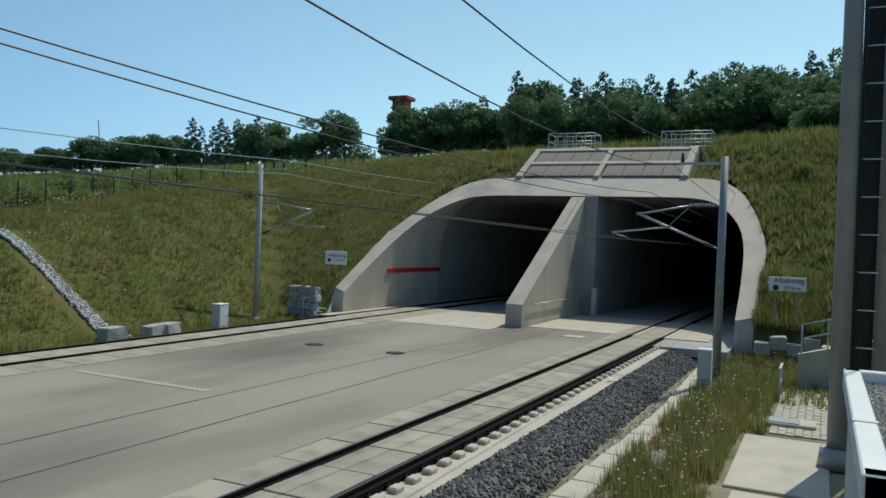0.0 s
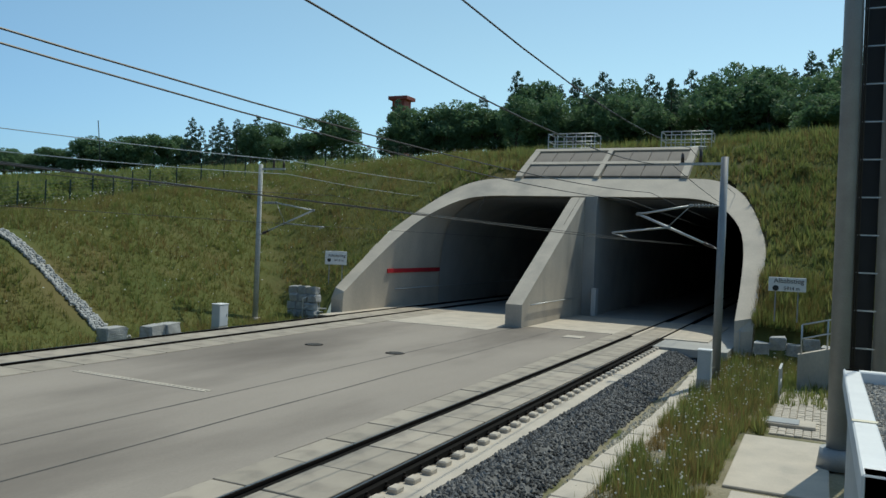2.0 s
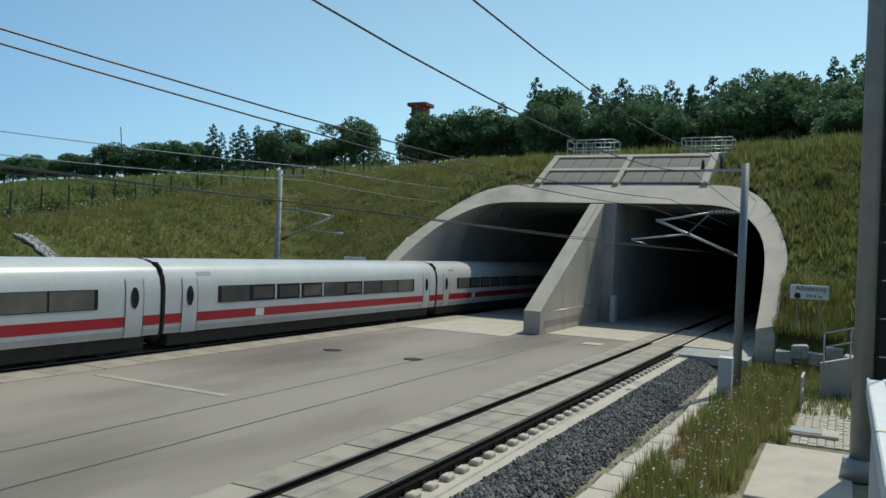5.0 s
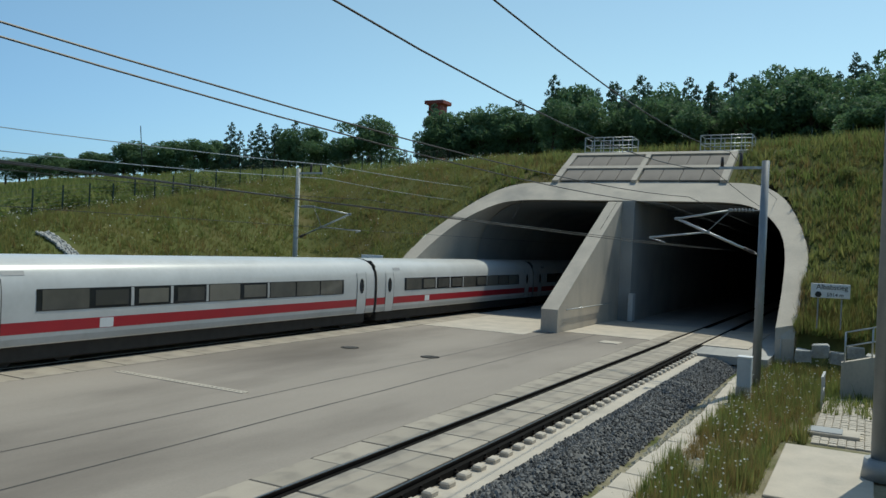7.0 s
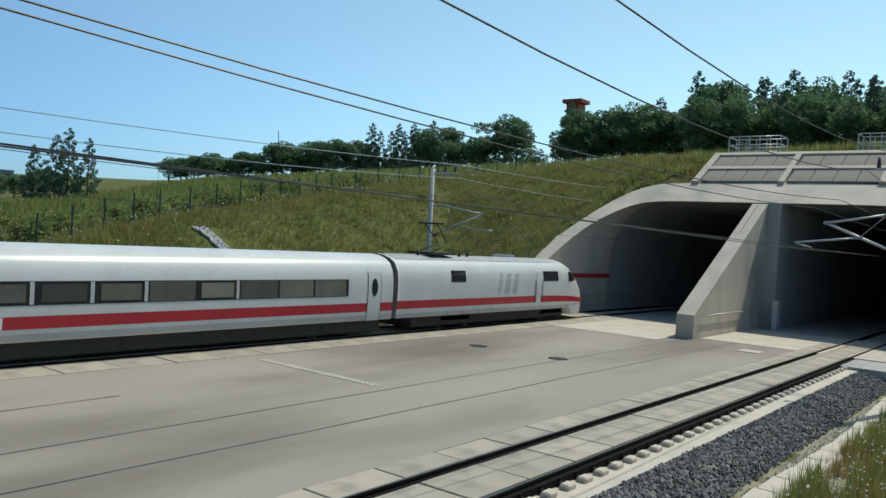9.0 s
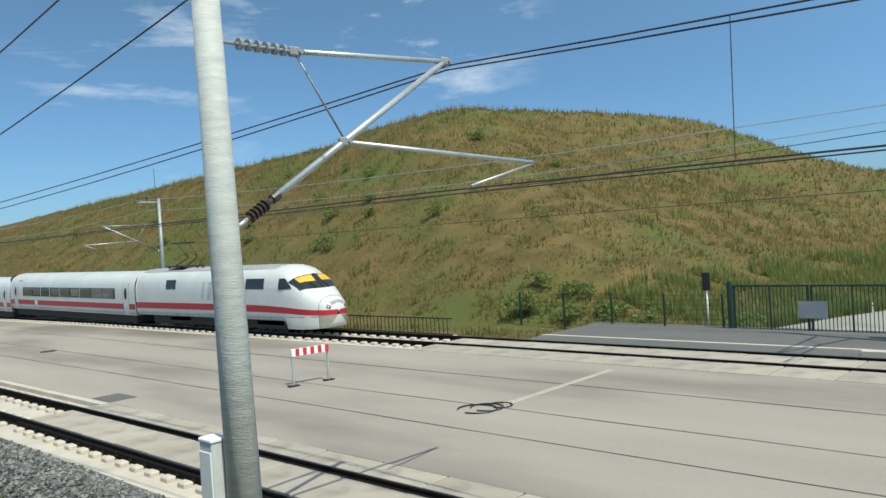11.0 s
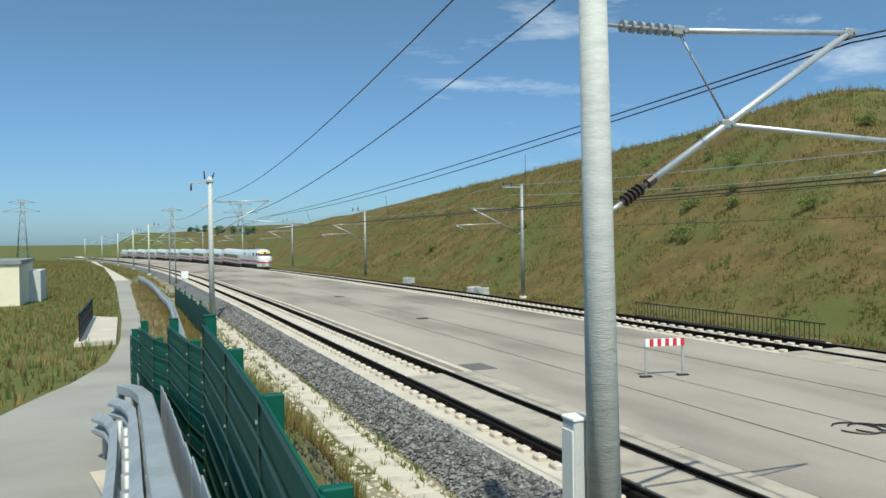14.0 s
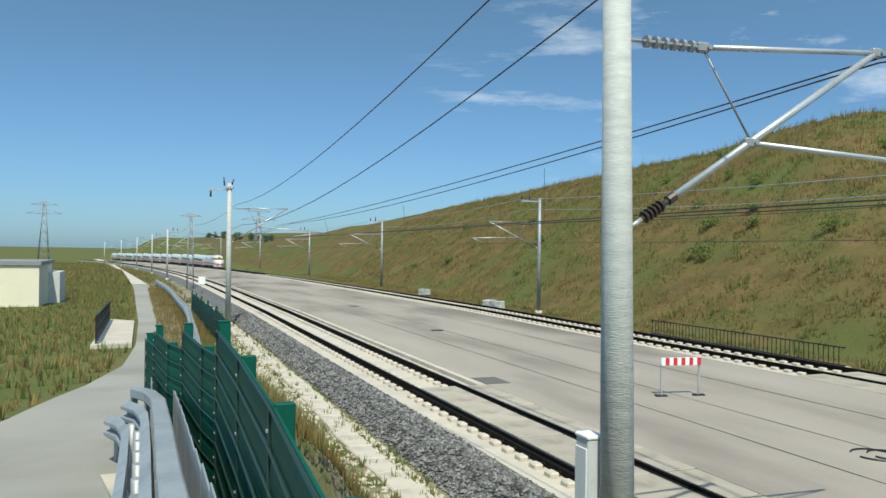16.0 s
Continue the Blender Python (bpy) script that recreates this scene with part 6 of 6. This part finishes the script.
def plant(src, x, y, z, h, wide=1.0):
    m = Matrix.Translation((x, y, z)) @ pose(0, 0, 0, 0, 0, tr.uniform(0, 360)) @ Matrix.Diagonal((h / 10 * wide, h / 10 * wide, h / 10, 1))
    if src.name in used:
        return copy_thing(src, m @ Matrix.Diagonal((*(1 / s for s in src.scale), 1)))
    used.add(src.name)
    src.matrix_basis = m
    return src
def wood(az0, az1, d, h, n, con=0.2, wide=1.2, spread=6.0, lift=0.0):
    for k in range(n):
        az = az0 + (az1 - az0) * (k + tr.uniform(0.2, 0.8)) / n
        dd = d + tr.uniform(-spread, spread)
        x, y = 8 - dd * math.sin(radians(az)), 2.5 + dd * math.cos(radians(az))
        hh = h * tr.uniform(0.86, 1.1)
        if tr.random() < con:
            plant(tr.choice(CON), x, y, land(x, y) - 0.2 + lift, hh * 1.08, wide * 0.8)
        else:
            plant(tr.choice(DEC), x, y, land(x, y) - 0.2 + lift, hh, wide)
wood(58, 51, 232, 7.5, 9, 0.1, 1.5)
wood(51, 43.7, 226, 10.5, 11, 0.05, 1.3)
wood(44, 40.5, 224, 13.0, 6, 0.9, 1.0)
wood(40.8, 37.2, 222, 14.0, 6, 0.4, 1.0)
wood(37, 32.4, 220, 16.0, 4, 0.1, 1.15, 3)
wood(57, 31, 238, 7.5, 22, 0.3, 1.6)
wood(31.4, 31.0, 222, 4.5, 1, 1.0, 1.0, 1)
wood(30.4, 21.4, 180, 13.4, 11, 0.1, 1.15, 4)
wood(30, 21, 190, 13.5, 10, 0.3, 1.2, 4)
wood(21.6, 8, 172, 14.5, 14, 0.25, 1.1)
wood(21.5, 8, 186, 18.5, 20, 0.5, 0.9)
wood(8, -9, 165, 16.5, 15, 0.15, 1.15)
wood(8, -9, 182, 20.5, 20, 0.5, 0.9)
wood(2.0, -3.0, 120, 8.0, 4, 0.0, 1.4, 3)
wood(66.3, 62.3, 150, 11.0, 4, 1.0, 1.0, 3)
wood(97, 85, 92, 4.0, 16, 0.0, 1.7, 6, -0.4)
wood(88, 85.5, 140, 6.8, 4, 0.0, 1.3, 4)
wood(83.6, 80.8, 99, 3.3, 5, 0.0, 1.7, 2)
wood(86.5, 84.6, 150, 9.0, 4, 0.0, 1.1, 4)
wood(78, 74, 118, 4.5, 5, 0.0, 1.5, 4)
wood(72, 64, 200, 6.0, 10, 0.2, 1.5, 8)
for k in range(16):
    y = -330 - 14 * k
    plant(tr.choice(DEC), -52 + 2.2 * k + tr.uniform(-4, 4), y, land(-52 + 2.2 * k, y) - 1.0, 5.0, 1.3)

# ---- meadow, weeds and shrubs ----
def tufts(name, label, n, place, h, w, blades, material, seed, lean=0.5, category="grass"):
    r = np.random.RandomState(seed)
    base = np.array([place(r) for _ in range(n)])
    base = base[~np.isnan(base[:, 0])]
    n = len(base)
    P = np.repeat(base, blades, 0)
    m = len(P)
    hh = (h[0] + (h[1] - h[0]) * np.repeat(r.rand(n), blades) ** 1.5)[:, None] * (0.6 + 0.5 * r.rand(m, 1))
    a = r.rand(m) * 6.283
    d = np.stack([np.cos(a), np.sin(a), 0 * a], 1)
    s = np.stack([-np.sin(a), np.cos(a), 0 * a], 1)
    q = P + d * (w * 2.5 * r.rand(m, 1))
    q[:, 2] -= 0.04
    tip = q + d * hh * (lean * r.rand(m, 1)) + np.array((0, 0, 1)) * hh
    ww = w * (0.6 + 0.8 * r.rand(m, 1))
    v = np.stack([q - s * ww, q + s * ww, tip], 1).reshape(-1, 3)
    me = bpy.data.meshes.new(name)
    me.vertices.add(3 * m); me.vertices.foreach_set("co", v.ravel())
    me.loops.add(3 * m); me.loops.foreach_set("vertex_index", np.arange(3 * m))
    me.polygons.add(m); me.polygons.foreach_set("loop_start", np.arange(0, 3 * m, 3)); me.polygons.foreach_set("loop_total", np.full(m, 3))
    me.update(); me.validate()
    me.materials.append(M[material])
    return tagged(new(name, me), label, category, kind="stuff")
def area(x0, x1, y0, y1, bias=None, skip=None):
    def f(r):
        x, y = x0 + (x1 - x0) * r.rand(), y0 + (y1 - y0) * r.rand()
        if skip and skip(x, y):
            return (np.nan,) * 3
        return (x, y, land(x, y))
    return f
def on_road(x, y):
    return x > -262 and lerp(x, *RR_) - 0.4 < y < lerp(x, *RL_) + 0.4 and x < -21
def hill_skip(x, y):
    return on_road(x, y) or (x > -22.3 and -17 < y < 3.6) or x > FAR_X - 2.1 + bend(y) or noise.noise((x * 0.5, y * 0.5, 9)) < -0.25
def in_hood(x, y):
    return -17.6 < x < 4.9 and y < 54.5 and 1.1 + (y - 40.2) / 1.75 < hood(x) + 0.2 or (-12 < x < 0 and 53 < y < 60.5)
tufts("hill_grass", "tall dry and green meadow grass on the mound", 130000, area(-60, -17.3, -135, 12, None, hill_skip), (0.08, 0.34), 0.018, 4, "blade_dry", 1)
tufts("slope_grass", "tall dry and green meadow grass on the cutting slope", 120000, area(-46, -17.0, 6, 78, None, lambda x, y: in_hood(x, y) or on_road(x, y) or (25.4 < y < 26.9 and x > -26.4)), (0.08, 0.42), 0.015, 4, "blade", 2)
tufts("crest_grass", "meadow grass above the portal", 22000, area(-17, 26, 40, 80, None, lambda x, y: in_hood(x, y) or (x > 3.5 and x < 5 and y < 44)), (0.15, 0.5), 0.022, 4, "blade", 3)
tufts("verge_grass", "tall rank grass in the verge", 8000, area(3.7, 7.6, 9, 44, None, lambda x, y: (5.7 < x and 16 < y < 25.2) or (6.3 < x and 25 < y < 34) or noise.noise((x * 1.1, y * 0.5, 4)) < -0.2), (0.15, 0.7), 0.009, 6, "blade", 4)
tufts("right_slope_grass", "green grass on the slope beside the portal", 14000, area(5.2, 20, 30, 60), (0.15, 0.55), 0.025, 4, "weed", 5)
tufts("verge_weeds", "leafy green weeds in the verge", 7000, area(3.7, 7.6, 9, 44, None, lambda x, y: (5.7 < x and 16 < y < 25.2) or (6.3 < x and 25 < y < 34) or noise.noise((x * 1.1, y * 0.5, 4)) < -0.2), (0.15, 0.75), 0.018, 6, "weed", 6)
tufts("bank_grass", "dry grass on the bank below the screen fence", 14000, area(5.0, 7.7, -95, 2), (0.1, 0.5), 0.01, 6, "blade_dry", 7)
tufts("bank_near_grass", "dense dry grass at the foot of the screen fence", 1800, area(4.9, 7.85, -16, 2), (0.2, 0.7), 0.009, 6, "blade_dry", 27)
tufts("bank_near_weeds", "green weeds at the foot of the screen fence", 1500, area(4.6, 7.8, -30, 2), (0.15, 0.6), 0.015, 6, "weed", 28)
tufts("far_field_straw", "rough straw-coloured grass on the distant field", 14000, area(9, 90, -330, -105, None, lambda x, y: x < lerp(y, *LE) + 0.3), (0.3, 0.9), 0.09, 4, "blade_dry", 29)
tufts("far_field_weeds", "grey-green weeds on the distant field", 12000, area(9, 90, -330, -105, None, lambda x, y: x < lerp(y, *LE) + 0.3 or noise.noise((x * 0.12, y * 0.06, 6)) < 0.0), (0.3, 0.9), 0.1, 4, "weed", 30)
tufts("road_bank_grass", "dry grass between the service road and the track", 9000, area(3.8, 24, -330, -60, None, lambda x, y: not 4.0 + bend(y) < x < lerp(y, *RE) - 0.2), (0.2, 0.6), 0.05, 4, "blade_dry", 31)
tufts("bank_weeds", "green weeds among the limestone chips", 1500, area(2.9, 5.5, -60, 8), (0.1, 0.35), 0.03, 6, "weed", 8)
tufts("field_grass", "rough field grass beside the service road", 22000, area(8.6, 42, -120, -6, None, lambda x, y: x < lerp(y, *LE) + 0.15 or (x < 10.4 and -47 < y < -29) or (14 < x < 27 and -74 < y < -61)), (0.15, 0.5), 0.03, 4, "blade_dry", 9)
tufts("field_weeds", "green field weeds beside the service road", 8000, area(8.6, 42, -120, -6, None, lambda x, y: x < lerp(y, *LE) + 0.15 or (x < 10.4 and -47 < y < -29) or (14 < x < 27 and -74 < y < -61)), (0.2, 0.55), 0.04, 5, "weed", 10)
tufts("fence_weeds", "dense tall weeds behind the mesh fence", 14000, area(-40, -21.8, -24, 24, None, lambda x, y: on_road(x, y) or land(x, y) > (0.9 if y < 4 else 9.0)), (0.2, 0.8), 0.022, 6, "blade", 11)
tufts("plateau_weeds", "tall green weeds and saplings beyond the crest", 12000, area(-130, -38, 22, 150, None, on_road), (0.5, 1.5), 0.12, 5, "weed", 12)
def verge_skip(x, y):
    return (5.7 < x and 16 < y < 25.2) or (6.3 < x and 25 < y < 34) or noise.noise((x * 0.9, y * 0.6, 14)) < -0.1
tufts("verge_straw", "dry brown stalks in the verge", 7000, area(3.9, 7.6, 9, 44, None, verge_skip), (0.2, 0.8), 0.008, 6, "blade_dry", 24)
tufts("far_mound_grass", "dry meadow grass on the back of the mound", 26000, area(-125, -58, -125, 42, None, lambda x, y: on_road(x, y) or y > lerp(x, *RL_)), (0.2, 0.7), 0.035, 5, "blade_dry", 25)
tufts("far_mound_weeds", "green weeds on the back of the mound", 9000, area(-125, -58, -125, 42, None, lambda x, y: on_road(x, y) or y > lerp(x, *RL_) or noise.noise((x * 0.2, y * 0.2, 8)) < 0.0), (0.2, 0.8), 0.05, 5, "weed", 26)
def clump_skip(x, y):
    return hill_skip(x, y) or noise.noise((x * 0.45, y * 0.45, 21)) < 0.12
tufts("mound_weeds", "scattered dark green weed clumps on the dry mound", 24000, area(-56, -18.5, -125, 0, None, clump_skip), (0.2, 0.7), 0.03, 6, "weed", 17)
tufts("mound_straw", "pale straw tufts on the dry mound", 22000, area(-56, -18.5, -125, 0, None, lambda x, y: hill_skip(x, y) or noise.noise((x * 0.4, y * 0.4, 33)) < 0.1), (0.2, 0.55), 0.02, 6, "blade_dry", 18, 1.0)
tufts("ridge_weeds", "tall seeding weeds along the crest of the mound", 5000, area(-58, -36, -125, -6, None, hill_skip), (0.4, 1.1), 0.02, 5, "blade_dry", 19)
def slope_skip(k, low):
    return lambda x, y: in_hood(x, y) or on_road(x, y) or (25.2 < y < 27.1 and x > -26.6) or noise.noise((x * 0.5, y * 0.5, k)) < low
tufts("slope_herbs", "dark leafy herbs in clumps on the cutting slope", 11000, area(-46, -17.2, 6, 78, None, slope_skip(41, 0.0)), (0.2, 0.7), 0.03, 7, "weed", 20, 0.9)
tufts("slope_straw", "pale straw tufts on the cutting slope", 15000, area(-46, -17.2, 6, 78, None, slope_skip(52, 0.05)), (0.3, 0.75), 0.014, 6, "blade_dry", 21, 0.7)
tufts("crest_herbs", "leafy herbs and tall weeds above and beside the portal", 12000, area(-17, 24, 40, 72, None, lambda x, y: slope_skip(63, -0.1)(x, y) or (3.5 < x < 5 and y < 44)), (0.3, 1.0), 0.035, 7, "weed", 22, 0.8)
tufts("crest_straw", "dry seed heads above and beside the portal", 9000, area(-17, 24, 40, 72, None, lambda x, y: slope_skip(74, -0.1)(x, y) or (3.5 < x < 5 and y < 44)), (0.4, 0.9), 0.016, 6, "blade_dry", 23)
def roadside(r):
    x = -24 - 76 * r.rand() ** 1.3
    y = lerp(x, *RR_) - 0.6 - 7.5 * r.rand() ** 1.6
    return (x, y, land(x, y)) if noise.noise((x * 0.3, y * 0.3, 2)) > -0.15 else (np.nan,) * 3
tufts("roadside_weeds", "tall green weeds along the access road at the foot of the mound", 11000, roadside, (0.25, 0.95), 0.03, 6, "weed", 13)
def far_field(r):
    x = -30 - 80 * r.rand()
    y = lerp(x, *RL_) + 0.6 + 22 * r.rand()
    return (x, y, land(x, y))
tufts("far_field_grass", "rough pale grass beside the access road", 12000, far_field, (0.2, 0.7), 0.035, 5, "blade", 16)
def heads(r):
    x, y = 4.2 + 3.2 * r.rand(), 9 + 30 * r.rand()
    if (5.6 < x and 16 < y < 25.2) or (6.3 < x and 25 < y < 34):
        x = 4.2 + 1.2 * r.rand()
    return np.array((x, y, land(x, y) + 0.35 + 0.5 * r.rand()))
stones("flower_heads", "white umbel flower heads in the verge", M["flower"], 480, heads, 0.022, 14, category="flowers")
def heads2(r):
    x, y = -20 - 22 * r.rand(), 10 + 60 * r.rand()
    return np.array((x, y, land(x, y) + 0.45 + 0.3 * r.rand()))
stones("meadow_flower_heads", "pale flower heads scattered over the slope", M["flower"], 900, heads2, 0.035, 15, category="flowers")
def shrub(seed, label):
    r = np.random.RandomState(seed)
    t = thing("shrub", label, "shrub", (0, 0, -400), group="shrubs")
    lobes = [(r.normal() * 0.45, r.normal() * 0.45, 0.35 + 0.6 * r.rand(), 0.3 + 0.25 * r.rand()) for _ in range(7)]
    bm = bmesh.new()
    for x, y, z, s in lobes:
        bm_tube(bm, (0, 0, -0.1), (x, y, z), 0.03, 0.01, 4)
    part("stem", bm, M["bark"], t)
    part("foliage", mesh_of("foliage", *leaf_cloud(r, lobes, 420, 0.07), M["weed"]), None, t)
    return t
SH = [shrub(30 + k, "bushy green shrub on the slope") for k in range(3)]
sr2 = random.Random(5)
for k in range(150):
    if k >= 95:
        u = sr2.random()
        x, y = -30 - 9 * u - 3.5 - 14 * sr2.random(), 19 + 44 * u
    elif k < 36:
        x, y = -22 - 2.2 * sr2.random(), -22 + 24 * sr2.random()
    elif k < 60:
        x, y = -25 - 20 * sr2.random(), -110 + 80 * sr2.random()
    elif k < 80:
        x, y = -30 - 14 * sr2.random(), 24 + 45 * sr2.random()
    else:
        x, y = 6 + 10 * sr2.random(), 42 + 16 * sr2.random()
    if on_road(x, y) or (x > -22.3 and -17 < y < 3):
        continue
    s = sr2.uniform(0.4, 0.85) if k < 95 else sr2.uniform(0.8, 1.7)
    m = Matrix.Translation((x, y, land(x, y))) @ pose(0, 0, 0, 0, 0, 360 * sr2.random()) @ Matrix.Diagonal((s, s, s, 1))
    src = SH[k % 3]
    if src.name in used:
        copy_thing(src, m @ Matrix.Diagonal((*(1 / s for s in src.scale), 1)))
    else:
        used.add(src.name)
        src.matrix_basis = m

motions()
